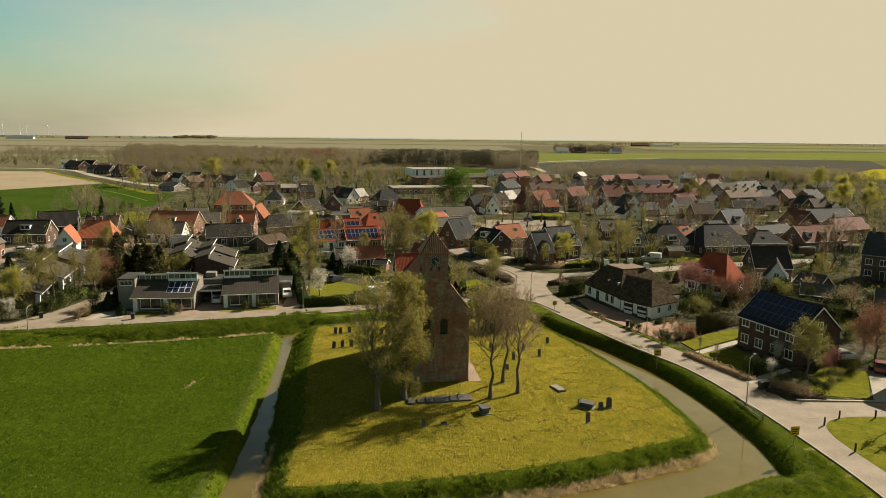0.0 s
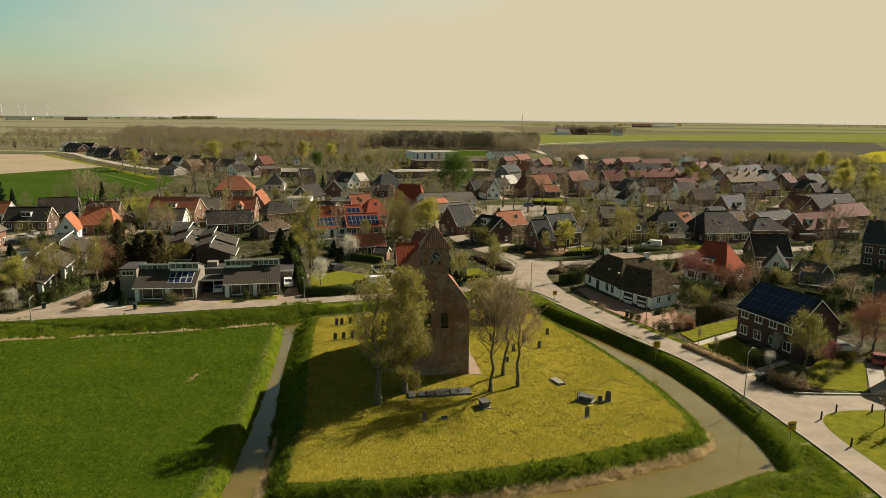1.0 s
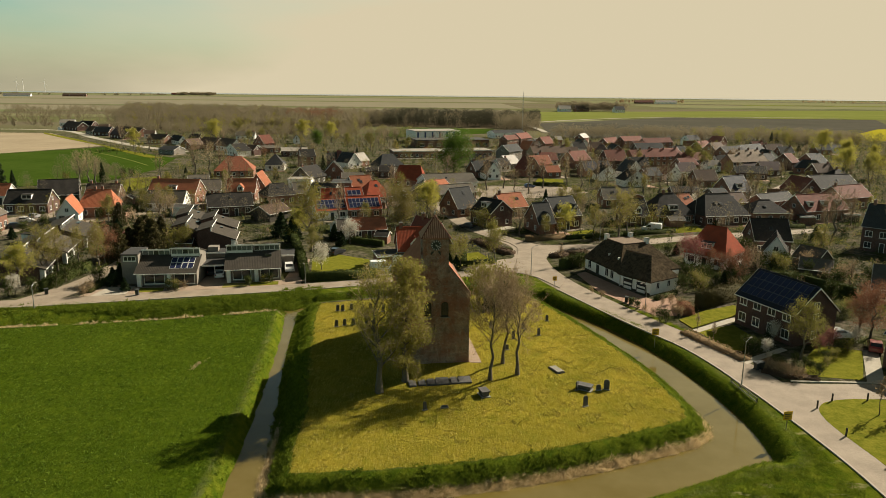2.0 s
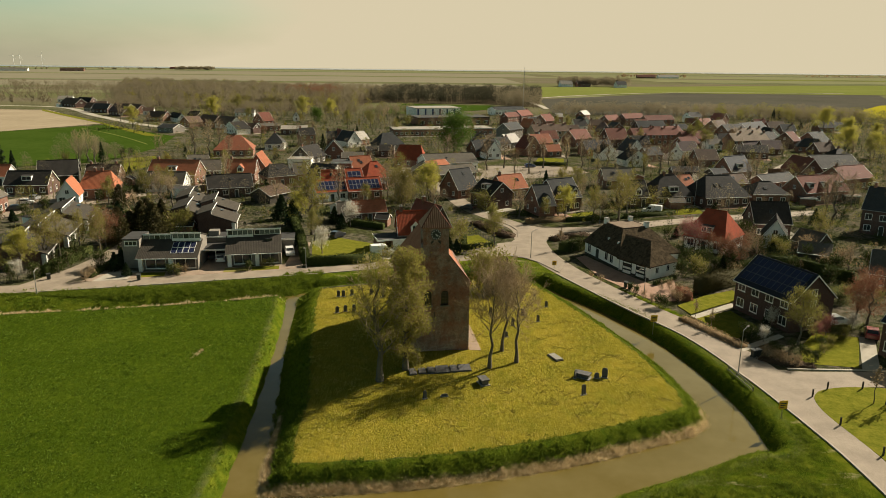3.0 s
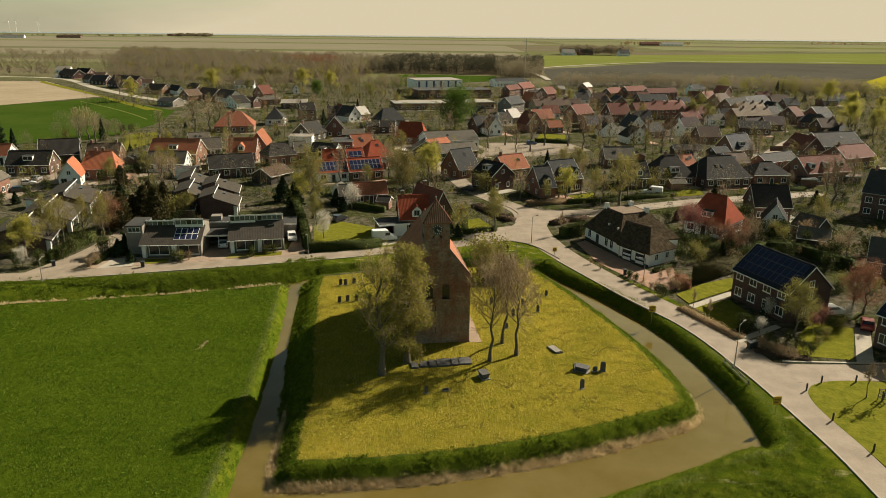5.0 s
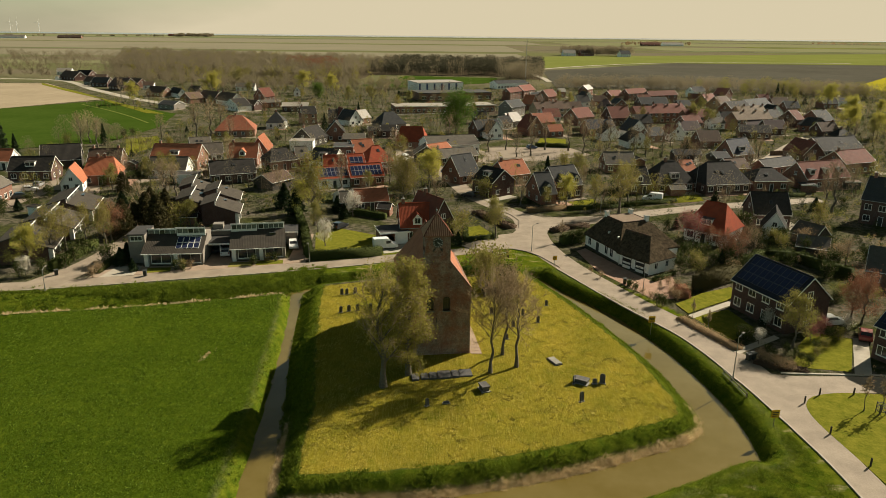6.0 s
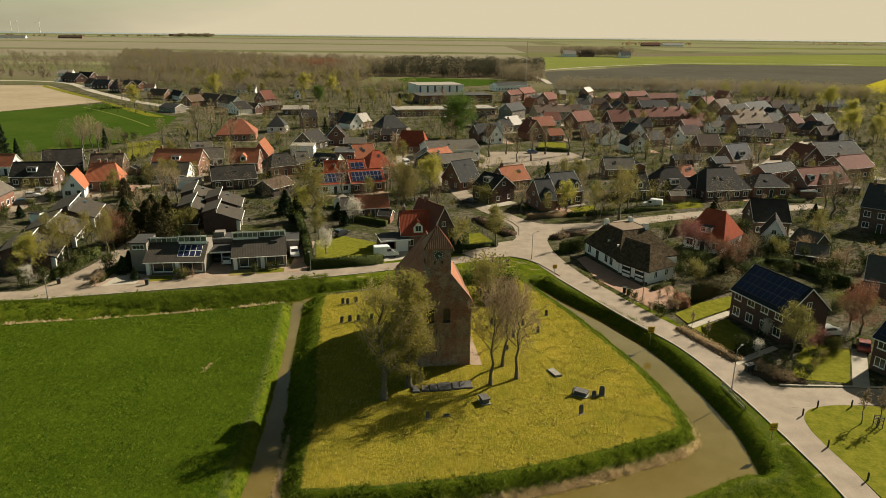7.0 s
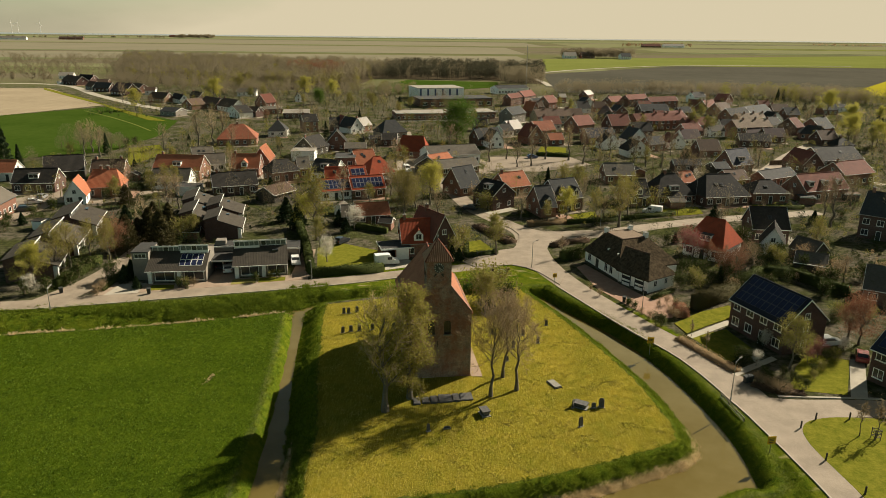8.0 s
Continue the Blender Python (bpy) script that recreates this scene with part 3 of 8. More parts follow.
KERB = plain("concrete_kerb", (0.36, 0.31, 0.24), (0.29, 0.25, 0.195), 0.8, 0.9, 9.0, 0.3)
kerb("kerb_moat", [(23.4, 124.5), (31, 106.5), (36.8, 94.5), (40, 82), (41, 70), (41.8, 60), (42, 40)], [-2.76, -2.6, -2.6, -2.8, -1.9, -1.8, -1.8], "pale concrete kerb between road and moat bank")
kerb("kerb_north", [(-150, 99), (-112, 104), (-72, 111.2), (-44, 118.4), (-22, 124.6), (-9, 129.4)], [-2.4, -2.4, -2.3, -2.2, -2.2, -2.1], "pale concrete kerb along the ditch bank")

SAND = plain("bare_sand", (0.24, 0.19, 0.125), (0.31, 0.25, 0.165), 0.03, 0.95, 0.25, 0.0, sheen=0.0)
CROP = plain("dense_crop", (0.03, 0.054, 0.007), (0.045, 0.07, 0.011), 0.03, 0.95, 0.4, 0.0, sheen=0.0)
CROP2 = plain("light_crop", (0.12, 0.132, 0.032), (0.155, 0.165, 0.045), 0.01, 0.95, 0.1, 0.0, sheen=0.0)
SOIL = plain("ploughed_soil", (0.062, 0.058, 0.043), (0.085, 0.078, 0.06), 0.01, 0.95, 0.1, 0.0, sheen=0.0)
RAPE = plain("rapeseed", (0.29, 0.245, 0.02), (0.24, 0.21, 0.02), 0.02, 0.95, 0.4, 0.0, sheen=0.0)
sheet("field_sand", [(-600, 545), (-305, 546), (-209, 430), (-238, 374), (-600, 374)], SAND, "bare sandy field", 0.15, "field")
sheet("field_crop", [(-600, 372), (-238, 372), (-204, 421), (-138, 360), (-127, 310), (-129, 265), (-160, 245), (-600, 245)], CROP, "dense dark green crop field", 0.15, "field")
sheet("sports_field", [(-69, 560), (-39, 684), (46, 668), (42, 606), (-30, 545)], CROP, "dark green sports field behind the hall", 0.15, "field")
sheet("field_soil", [(85, 560), (105, 800), (326, 1027), (620, 1027), (420, 640), (330, 540)], SOIL, "dark ploughed field", 0.2, "field")
sheet("field_light", [(110, 850), (162, 1246), (980, 1632), (1300, 1632), (640, 1035), (320, 1035)], CROP2, "bright light green field", 0.2, "field")
sheet("field_rape", [(318, 572), (448, 738), (700, 900), (600, 620), (338, 555)], RAPE, "yellow rapeseed field", 0.3, "field")


def plan_pose(ax, ay, bx, by, z=0.0):
    """The pose whose origin is a and whose x axis runs from a to b on the ground; and the length."""
    return pose(ax, ay, z, 0, 0, math.degrees(math.atan2(by - ay, bx - ax))), math.hypot(bx - ax, by - ay)


# ---------------------------------------------------------------- the church
def arch(x, z0, w, h, k=8):
    """Outline of a round-headed opening, from its lower left."""
    r = w / 2
    return [(x - r, z0), (x + r, z0)] + [(x + r * math.cos(math.pi * i / k), z0 + h - r + r * math.sin(math.pi * i / k)) for i in range(k + 1)]


def church():
    half, length, eave, ridge, base = 4.4, 18.0, 10.4, 16.0, 0.3
    lab = "small old brick church with a turret over its front gable"
    ch = thing("church", pose(*CHURCH_AT, base, 0, 0, CHURCH_TURN), lab, "church")
    e, r, L = eave - base, ridge - base, length
    # front gable wall, 0.8 m thick, with its two round-headed windows cut through
    wins = [(-0.95, 6.9, 0.95, 2.0), (1.2, 6.9, 0.95, 2.0)]
    bm = bmesh.new()
    outline = [(-half, -0.6), (half, -0.6), (half, e), (0, r), (-half, e)]
    ring = [bm.verts.new((x, 0, z)) for x, z in outline]
    edges = [bm.edges.new((ring[i], ring[(i + 1) % 5])) for i in range(5)]
    for w in wins:
        vs = [bm.verts.new((x, 0, z)) for x, z in arch(*w)]
        edges += [bm.edges.new((vs[i], vs[(i + 1) % len(vs)])) for i in range(len(vs))]
    bmesh.ops.triangle_fill(bm, edges=edges, use_beauty=True, use_dissolve=False)
    res = bmesh.ops.extrude_face_region(bm, geom=bm.faces[:])
    bmesh.ops.translate(bm, verts=[v for v in res["geom"] if isinstance(v, bmesh.types.BMVert)], vec=(0, 0.8, 0))
    bmesh.ops.recalc_face_normals(bm, faces=bm.faces[:])
    me = bpy.data.meshes.new("front_wall")
    bm.to_mesh(me)
    part("front_wall", me, CHURCH_BRICK, ch)
    for w in wins:
        x, z0, ww, hh = w
        o = arch(*w)
        g = Geo()
        g.poly([(p[0], 0.35, p[1]) for p in o])
        win = part("window", g, GLASS, ch, "round-headed church window with leaded glass")
        fr = Geo()
        for k in range(1, 3):
            fr.box(x - ww / 2 + ww * k / 3 - 0.015, 0.3, z0, x - ww / 2 + ww * k / 3 + 0.015, 0.34, z0 + hh - 0.25)
        for k in range(1, 5):
            fr.box(x - ww / 2, 0.3, z0 + hh * k / 5 - 0.015, x + ww / 2, 0.34, z0 + hh * k / 5 + 0.015)
        part("glazing_bar", fr, DARK_PAINT, win)
        part("sill", Geo().box(x - ww / 2 - 0.12, -0.12, z0 - 0.14, x + ww / 2 + 0.12, 0.3, z0), STONE, win)
        ar = Geo()
        oo = arch(x, z0 - 0.05, ww + 0.36, hh + 0.23, 10)[2:]
        ii = arch(x, z0, ww, hh, 10)[2:]
        for i in range(len(oo) - 1):
            ar.slab([(ii[i][0], -0.03, ii[i][1]), (oo[i][0], -0.03, oo[i][1]), (oo[i + 1][0], -0.03, oo[i + 1][1]), (ii[i + 1][0], -0.03, ii[i + 1][1])][::-1], -0.03)
        part("brick_arch", ar, WALL["brick"], win)
    # nave walls and a three-sided end
    g = Geo()
    for s in (-1, 1):
        x0, x1 = sorted((s * half, s * (half - 0.7)))
        g.box(x0, 0.8, -0.6, x1, L - 3, e)
        pts = [(s * half, L - 3), (s * 1.9, L)]
        g.poly([(*pts[0], -0.6), (*pts[1], -0.6), (*pts[1], e), (*pts[0], e)][::s])
    g.poly([(1.9, L, -0.6), (-1.9, L, -0.6), (-1.9, L, e), (1.9, L, e)])
    part("nave_wall", g, CHURCH_BRICK, ch)
    for s in (-1, 1):
        for k in range(4):
            y = 3 + 3.6 * k
            a = Geo()
            a.poly([(s * (half + 0.02), y + p[0] * s, p[1]) for p in arch(0, 4.5, 1.1, 3.2)])
            part("window", a, GLASS, ch, "tall round-headed nave window")
    ov = 0.35
    kg = (r - e) / half
    e, r = e - 0.25, r - 0.45
    k = (r - e) / half
    for s, nm in ((-1, "roof_west"), (1, "roof_east")):
        ro = Geo()
        quad = [(s * (half + ov), 0.75, e - k * ov), (s * (half + ov), L - 3, e - k * ov), (0, L - 3.4, r), (0, 0.75, r)]
        ro.slab(quad if s > 0 else quad[::-1], 0.2)
        apse = [(s * (half + ov), L - 3, e - k * ov), (s * 2.0, L + 0.35, e - k * ov), (0, L - 3.4, r)]
        ro.slab(apse if s > 0 else apse[::-1], 0.2)
        if s > 0:
            ro.slab([(2.0, L + 0.35, e - k * ov), (-2.0, L + 0.35, e - k * ov), (0, L - 3.4, r)], 0.2)
        part("roof", ro, CHURCH_TILE, ch, "orange clay pantile roof slope")
        # copings of the gable
        cp = Geo()
        ge, gr = eave - base, ridge - base
        q = [(s * (half + 0.12), -0.06, ge - 0.1), (s * (half + 0.12), 0.86, ge - 0.1), (s * 1.55, 0.86, gr - kg * 1.55 + 0.14), (s * 1.55, -0.06, gr - kg * 1.55 + 0.14)]
        cp.slab(q if s > 0 else q[::-1], 0.1)
        part("gable_coping", cp, WALL["brick"], ch)
    rt = Geo().tube((0, 3.0, r + 0.03), (0, L - 3.4, r + 0.03), 0.14, 0.14)
    part("ridge_tile", rt, ROOF["red"], ch)
    # turret, 3.3 m square, from the gable up
    t0, t1, tw = 10.9, 17.6 - base, 1.62
    tg = Geo()
    tg.box(-tw, -0.14, t0, -tw + 0.5, 3.1, t1 - 2.7)
    tg.box(tw - 0.5, -0.14, t0, tw, 3.1, t1 - 2.7)
    tg.box(-tw + 0.5, -0.14, t0, tw - 0.5, 0.3, t1 - 2.7)
    tg.box(-tw, -0.14, t1 - 1.75, tw, 3.1, t1)
    tg.box(-tw, 2.7, t1 - 2.7, tw, 3.1, t1 - 1.75)
    for x0, x1 in ((-tw, -0.62), (-0.1, 0.1), (0.62, tw)):
        tg.box(x0, -0.14, t1 - 2.7, x1, 0.4, t1 - 1.75)
    for cx in (-0.36, 0.36):
        for sg in (-1, 1):
            q = [(cx + sg * 0.26, t1 - 1.75)] + [(cx + sg * 0.26 * math.cos(math.pi * i / 10), t1 - 2.01 + 0.26 * math.sin(math.pi * i / 10)) for i in range(6)]
            for i in range(1, len(q) - 1):
                tri = [(q[0][0], -0.12, q[0][1]), (q[i][0], -0.12, q[i][1]), (q[i + 1][0], -0.12, q[i + 1][1])]
                tg.poly(tri if sg < 0 else tri[::-1])
    tur = part("turret", tg, CHURCH_BRICK, ch, "square brick bell turret")
    # dark panel behind the openings stands for the shade inside the turret
    part("sound_hole_shade", Geo().box(-0.62, 0.12, t1 - 2.7, 0.62, 0.15, t1 - 1.75), DARK_PAINT, tur)
    part("string_course", Geo().box(-tw - 0.07, -0.21, t1 - 0.28, tw + 0.07, 3.17, t1 - 0.12), WALL["brick"], tur)
    # clock
    ck = Geo().tube((0, -0.14, t1 - 1.0), (0, -0.2, t1 - 1.0), 0.66, 0.66, 24)
    clock = part("clock", ck, DARK_PAINT, tur, "dark round clock face with pale marks")
    for i in range(12):
        a = 2 * math.pi * i / 12
        u = Vector((math.cos(a), 0, math.sin(a)))
        v = Vector((-u.z, 0, u.x)) * 0.045
        o = Vector((0, -0.212, t1 - 1.0))
        part("hour_mark", Geo().poly2([o + u * 0.47 - v, o + u * 0.61 - v, o + u * 0.61 + v, o + u * 0.47 + v]), TRIM, clock)
    for a, ln in ((-28, 0.5), (-62, 0.36)):
        u = Vector((math.cos(radians(a)), 0, math.sin(radians(a))))
        v = Vector((-u.z, 0, u.x)) * 0.04
        o = Vector((0, -0.225, t1 - 1.0))
        part("clock_hand", Geo().poly2([o - u * 0.1 - v, o + u * ln - v * 0.5, o + u * ln + v * 0.5, o - u * 0.1 + v]), TRIM, clock)
    # pyramid roof with raised pantile ribs, grazing sun painted into their paler colour
    ap = Vector((0, 1.48, 20.1 - base))
    ro, rib = Geo(), Geo()
    c = [Vector((x, y, t1 - 0.1)) for x, y in ((-tw - 0.22, -0.36), (tw + 0.22, -0.36), (tw + 0.22, 3.32), (-tw - 0.22, 3.32))]
    for i in range(4):
        p, q = c[i], c[(i + 1) % 4]
        ro.slab([p, q, ap], 0.12)
        nrm = (q - p).cross(ap - p).normalized()
        for k in range(1, 14):
            f = k / 14
            a0 = p.lerp(q, f)
            h = 1 - abs(2 * f - 1)
            a1 = a0 + (ap - (p + q) / 2) * h * 0.97
            rib.tube(a0 + nrm * 0.02, a1 + nrm * 0.02, 0.05, 0.05, 5, False)
    rf = part("turret_roof", ro, CHURCH_TILE, ch, "steep pyramid of weathered orange pantiles")
    part("tile_rib", rib, SUNLIT_RIB_TILE, rf)
    for i in range(4):
        part("hip_tile", Geo().tube(c[i], ap, 0.09, 0.07, 6), ROOF["red"], rf)
    part("finial", Geo().tube(ap, ap + Vector((0, 0, 0.7)), 0.05, 0.02, 6).tube(ap + Vector((0, 0, 0.25)), ap + Vector((0, 0, 0.45)), 0.13, 0.13, 8), METAL, rf)
    # wall anchors on the front
    for x, z in ((-0.15, 5.2), (-0.15, 2.1), (-1.4, 12.0), (1.4, 12.0)):
        part("wall_anchor", Geo().box(x - 0.04, -0.06, z, x + 0.04, 0, z + 0.8), DARK_PAINT, ch)
    part("plinth", Geo().box(-half - 0.08, -0.08, -0.6, half + 0.08, 0.0, 0.75), CHURCH_BRICK, ch)


def _poly2(self, pts, uv=None):
    """A face seen from both sides, as two faces a little apart."""
    self.poly(pts, uv)
    return self


Geo.poly2 = _poly2
church()


# ---------------------------------------------------------------- houses
RND = random.Random(7)
KIND_TEXT = {"rust": "faded rust-red tile", "plum": "plum brown tile", "sandy": "sand-coloured tile", "bright": "bright red clay tile", "orange": "orange clay tile", "red": "red clay tile", "brown": "brown tile", "dark": "dark tile", "slate": "slate grey tile", "navy": "blue-black tile",
             "grey": "grey tile", "white_roof": "pale flat sheet", "thatch": "thatched", "felt": "grey felt"}
WALL_TEXT = {"sand_brick": "sand-coloured brick", "brick": "red brick", "brick_dark": "dark brown brick", "white": "white rendered", "wood_dark": "dark boarded", "concrete": "grey block"}


def window(parent, m, w, h, bars=1, frame_mat=None):
    """A window on a wall: m has its lower left outside corner, x along the wall, z up, y inwards."""
    fr = Geo()
    t = 0.09
    fr.box(0, -0.05, 0, t, 0.03, h).box(w - t, -0.05, 0, w, 0.03, h).box(t, -0.05, 0, w - t, 0.03, t).box(t, -0.05, h - t, w - t, 0.03, h)
    for k in range(1, bars + 1):
        x = t + (w - 2 * t) * k / (bars + 1)
        fr.box(x - 0.035, -0.04, t, x + 0.035, 0.02, h - t)
    fr.box(-0.05, -0.12, -0.07, w + 0.05, 0.0, 0)
    ob = part("window", fr, frame_mat or TRIM, parent)
    ob.matrix_basis = m
    pane = part("pane", Geo().box(t, -0.02, t, w - t, 0.0, h - t), GLASS, ob)
    return ob


def gable_roof(g, w, d, ze, zr, axis, hip=0.0, ov=0.35, t=0.16):
    """Slopes of a gable or hip roof over a plan of w by d, ridge along axis."""
    if axis == "y":
        half, ln, sw = w / 2, d, True
    else:
        half, ln, sw = d / 2, w, False
    k = (zr - ze) / half
    zo = ze - k * ov

    def at(u, v, z):
        return (v, u, z) if sw else (u, v, z)

    go = 0.0 if hip else 0.25
    h0 = hip if hip else -go
    lo = -ov if hip else -go
    front = [at(lo, -ov, zo), at(ln - lo, -ov, zo), at(ln - h0, half, zr), at(h0, half, zr)]
    back = [at(ln - lo, 2 * half + ov, zo), at(lo, 2 * half + ov, zo), at(h0, half, zr), at(ln - h0, half, zr)]
    for q in (front, back):
        g.slab(q[::-1] if sw else q, t)
    if hip:
        for q in ([at(-ov, 2 * half + ov, zo), at(-ov, -ov, zo), at(hip, half, zr)], [at(ln + ov, -ov, zo), at(ln + ov, 2 * half + ov, zo), at(ln - hip, half, zr)]):
            g.slab(q[::-1] if sw else q, t)
    return g


def verge_boards(parent, w, d, ze, zr, axis, ov=0.35):
    """White boards along the gable edges, a pair on each gable."""
    half, ln, sw = (w / 2, d, True) if axis == "y" else (d / 2, w, False)
    k = (zr - ze) / half
    z0 = ze - k * ov
    for u in (-0.29, ln + 0.25):
        g = Geo()
        o = [(u, -ov, z0 - 0.2), (u, half, zr - 0.2), (u, 2 * half + ov, z0 - 0.2), (u, 2 * half + ov, z0 + 0.03), (u, half, zr + 0.03), (u, -ov, z0 + 0.03)]
        q = [(u + 0.04, b, c) for _, b, c in o]
        if sw:
            o, q = [(b, a, c) for a, b, c in o], [(b, a, c) for a, b, c in q]
        for i, j in ((0, 1), (1, 2)):
            f = (0, 1, 4, 5) if i == 0 else (1, 2, 3, 4)
            g.poly([o[t] for t in f])
            g.poly([q[t] for t in f][::-1])
        for i in range(6):
            j = (i + 1) % 6
            g.poly([o[i], q[i], q[j], o[j]])
        part("bargeboard", g, TRIM, parent)


def wall_block(g, w, d, ze, zr, axis, hip):
    """Outside walls with their gables."""
    b = -0.3
    if axis == "flat" or hip:
        g.box(0, 0, b, w, d, ze)
        return g
    if axis == "x":
        g.poly([(0, 0, b), (w, 0, b), (w, 0, ze), (0, 0, ze)])
        g.poly([(w, d, b), (0, d, b), (0, d, ze), (w, d, ze)])
        g.poly([(0, d, b), (0, 0, b), (0, 0, ze), (0, d / 2, zr - 0.05), (0, d, ze)])
        g.poly([(w, 0, b), (w, d, b), (w, d, ze), (w, d / 2, zr - 0.05), (w, 0, ze)])
    else:
        g.poly([(0, d, b), (0, 0, b), (0, 0, ze), (0, d, ze)])
        g.poly([(w, 0, b), (w, d, b), (w, d, ze), (w, 0, ze)])
        g.poly([(0, 0, b), (w, 0, b), (w, 0, ze), (w / 2, 0, zr - 0.05), (0, 0, ze)])
        g.poly([(w, d, b), (0, d, b), (0, d, ze), (w / 2, d, zr - 0.05), (w, d, ze)])
    return g


def chimney(parent, x, y, z, h=1.0):
    g = Geo().box(x - 0.32, y - 0.28, z - 0.9, x + 0.32, y + 0.28, z + h)
    c = part("chimney", g, WALL["brick"], parent)
    part("chimney_cap", Geo().box(x - 0.4, y - 0.36, z + h, x + 0.4, y + 0.36, z + h + 0.1).tube((x, y, z + h + 0.1), (x, y, z + h + 0.4), 0.13, 0.11, 8), STONE, c)


def house(ax, ay, bx, by, ze, d, zr, axis, roof, wall, hip=0.0, windows=1, dormer=0, gablet=0, chimneys=0, solar=0, label="", storeys=0):
    m, w = plan_pose(ax, ay, bx, by)
    lab = label or "%s house with %s%s roof" % (WALL_TEXT[wall], KIND_TEXT[roof], "" if roof in ("white_roof", "thatch") else " hipped" if hip else " pitched" if axis != "flat" else " flat")
    big = windows > 0
    if big:
        HOUSE_DIMS.append((m, w, d))
    h = thing("house" if big else "shed", m, lab if big else lab.replace("house", "shed"), "house" if big else "shed")
    part("wall", wall_block(Geo(), w, d, ze, zr, axis, hip), WALL[wall], h)
    if axis == "flat":
        part("roof", Geo().box(-0.2, -0.2, ze, w + 0.2, d + 0.2, ze + 0.18), ROOF["felt" if roof == "grey" else roof], h)
        part("fascia", Geo().box(-0.24, -0.24, ze - 0.15, w + 0.24, -0.2, ze + 0.2), TRIM, h)
    else:
        part("roof", gable_roof(Geo(), w, d, ze, zr, axis, hip), ROOF[roof], h)
        if not hip:
            verge_boards(h, w, d, ze, zr, axis)
        if axis == "x":
            g = Geo().box(-0.2, -0.47, ze - (zr - ze) / (d / 2) * 0.35 - 0.12, w + 0.2, -0.35, ze - (zr - ze) / (d / 2) * 0.35)
            part("gutter", g, TRIM if RND.random() < 0.6 else METAL, h)
            part("ridge", Geo().tube((hip, d / 2, zr + 0.02), (w - hip, d / 2, zr + 0.02), 0.12, 0.12, 6), ROOF[roof], h)
        else:
            part("ridge", Geo().tube((w / 2, hip, zr + 0.02), (w / 2, d - hip, zr + 0.02), 0.12, 0.12, 6), ROOF[roof], h)
    if big:
        levels = [0.8] if ze < 4.6 else [0.8, 3.4]
        n = max(1, int(w / 2.6))
        for li, z in enumerate(levels):
            for k in range(n):
                cx = w * (k + 0.5) / n
                if li == 0 and k == n // 2 and n > 1:
                    dr = part("door", Geo().box(cx - 0.45, -0.06, 0.0, cx + 0.45, 0.02, 2.1), DARK_PAINT, h)
                    part("door_frame", Geo().box(cx - 0.55, -0.05, 0, cx - 0.45, 0.01, 2.2).box(cx + 0.45, -0.05, 0, cx + 0.55, 0.01, 2.2).box(cx - 0.55, -0.05, 2.1, cx + 0.55, 0.01, 2.2), TRIM, dr)
                    continue
                ww = min(1.5, w / n * 0.6)
                window(h, pose(cx - ww / 2, 0, z), ww, min(1.4, ze - z - 0.25), 1)
        m2 = max(1, int(d / 4))
        for side in (0, 1):
            for li, z in enumerate(levels + ([ze + 0.3] if axis == "x" and zr - ze > 2.8 and not hip else [])):
                for k in range(m2 if li < len(levels) else 1):
                    cy = d * (k + 0.5) / m2 if li < len(levels) else d / 2
                    mm = pose(0, cy + 0.5, z, 0, 0, -90) if side == 0 else pose(w, cy - 0.5, z, 0, 0, 90)
                    window(h, mm, 1.0, 1.2 if li < len(levels) else 1.0, 1)
        if axis == "y":
            window(h, pose(w / 2 - 0.5, 0, ze + 0.2), 1.0, 1.1, 1)
    slope = (zr - ze) / (d / 2)
    for k in range(dormer):
        cx = w * (k + 0.5) / dormer if dormer > 1 else w * 0.5
        dw = min(2.6, w * 0.27) if dormer == 1 else 1.6
        z0 = ze + 0.9
        y0 = (z0 - ze) / slope - 0.1
        y1 = min(d / 2, (z0 + 1.35 - ze) / slope)
        g = Geo().box(cx - dw / 2, y0, z0 - 0.2, cx + dw / 2, y1, z0 + 1.25)
        dm = part("dormer", g, TRIM, h, "white flat-roofed dormer")
        part("dormer_roof", Geo().box(cx - dw / 2 - 0.15, y0 - 0.2, z0 + 1.25, cx + dw / 2 + 0.15, y1 + 0.1, z0 + 1.38), ROOF["felt"], dm)
        nb = 2 if dw > 2 else 1
        for q in range(nb):
            x0 = cx - dw / 2 + 0.12 + q * (dw - 0.12) / nb
            part("pane", Geo().box(x0, y0 - 0.02, z0 + 0.15, x0 + (dw - 0.12) / nb - 0.12, y0, z0 + 1.1), GLASS, dm)
    if big and not (dormer or gablet or solar) and axis == "x" and zr - ze > 2.4:
        for k in range(RND.choice((0, 1, 1, 2))):
            x0, u = w * RND.uniform(0.25, 0.7), RND.uniform(0.35, 0.6)
            yy = d / 2 * u
            sk = part("roof_window", Geo().slab([(x0, yy, ze + slope * yy + 0.18), (x0 + 0.8, yy, ze + slope * yy + 0.18), (x0 + 0.8, yy + 0.75, ze + slope * (yy + 0.75) + 0.18), (x0, yy + 0.75, ze + slope * (yy + 0.75) + 0.18)], 0.1), DARK_PAINT, h)
            yy += 0.07
            part("pane", Geo().slab([(x0 + 0.08, yy, ze + slope * yy + 0.186), (x0 + 0.72, yy, ze + slope * yy + 0.186), (x0 + 0.72, yy + 0.61, ze + slope * (yy + 0.61) + 0.186), (x0 + 0.08, yy + 0.61, ze + slope * (yy + 0.61) + 0.186)], 0.02), GLASS, sk)
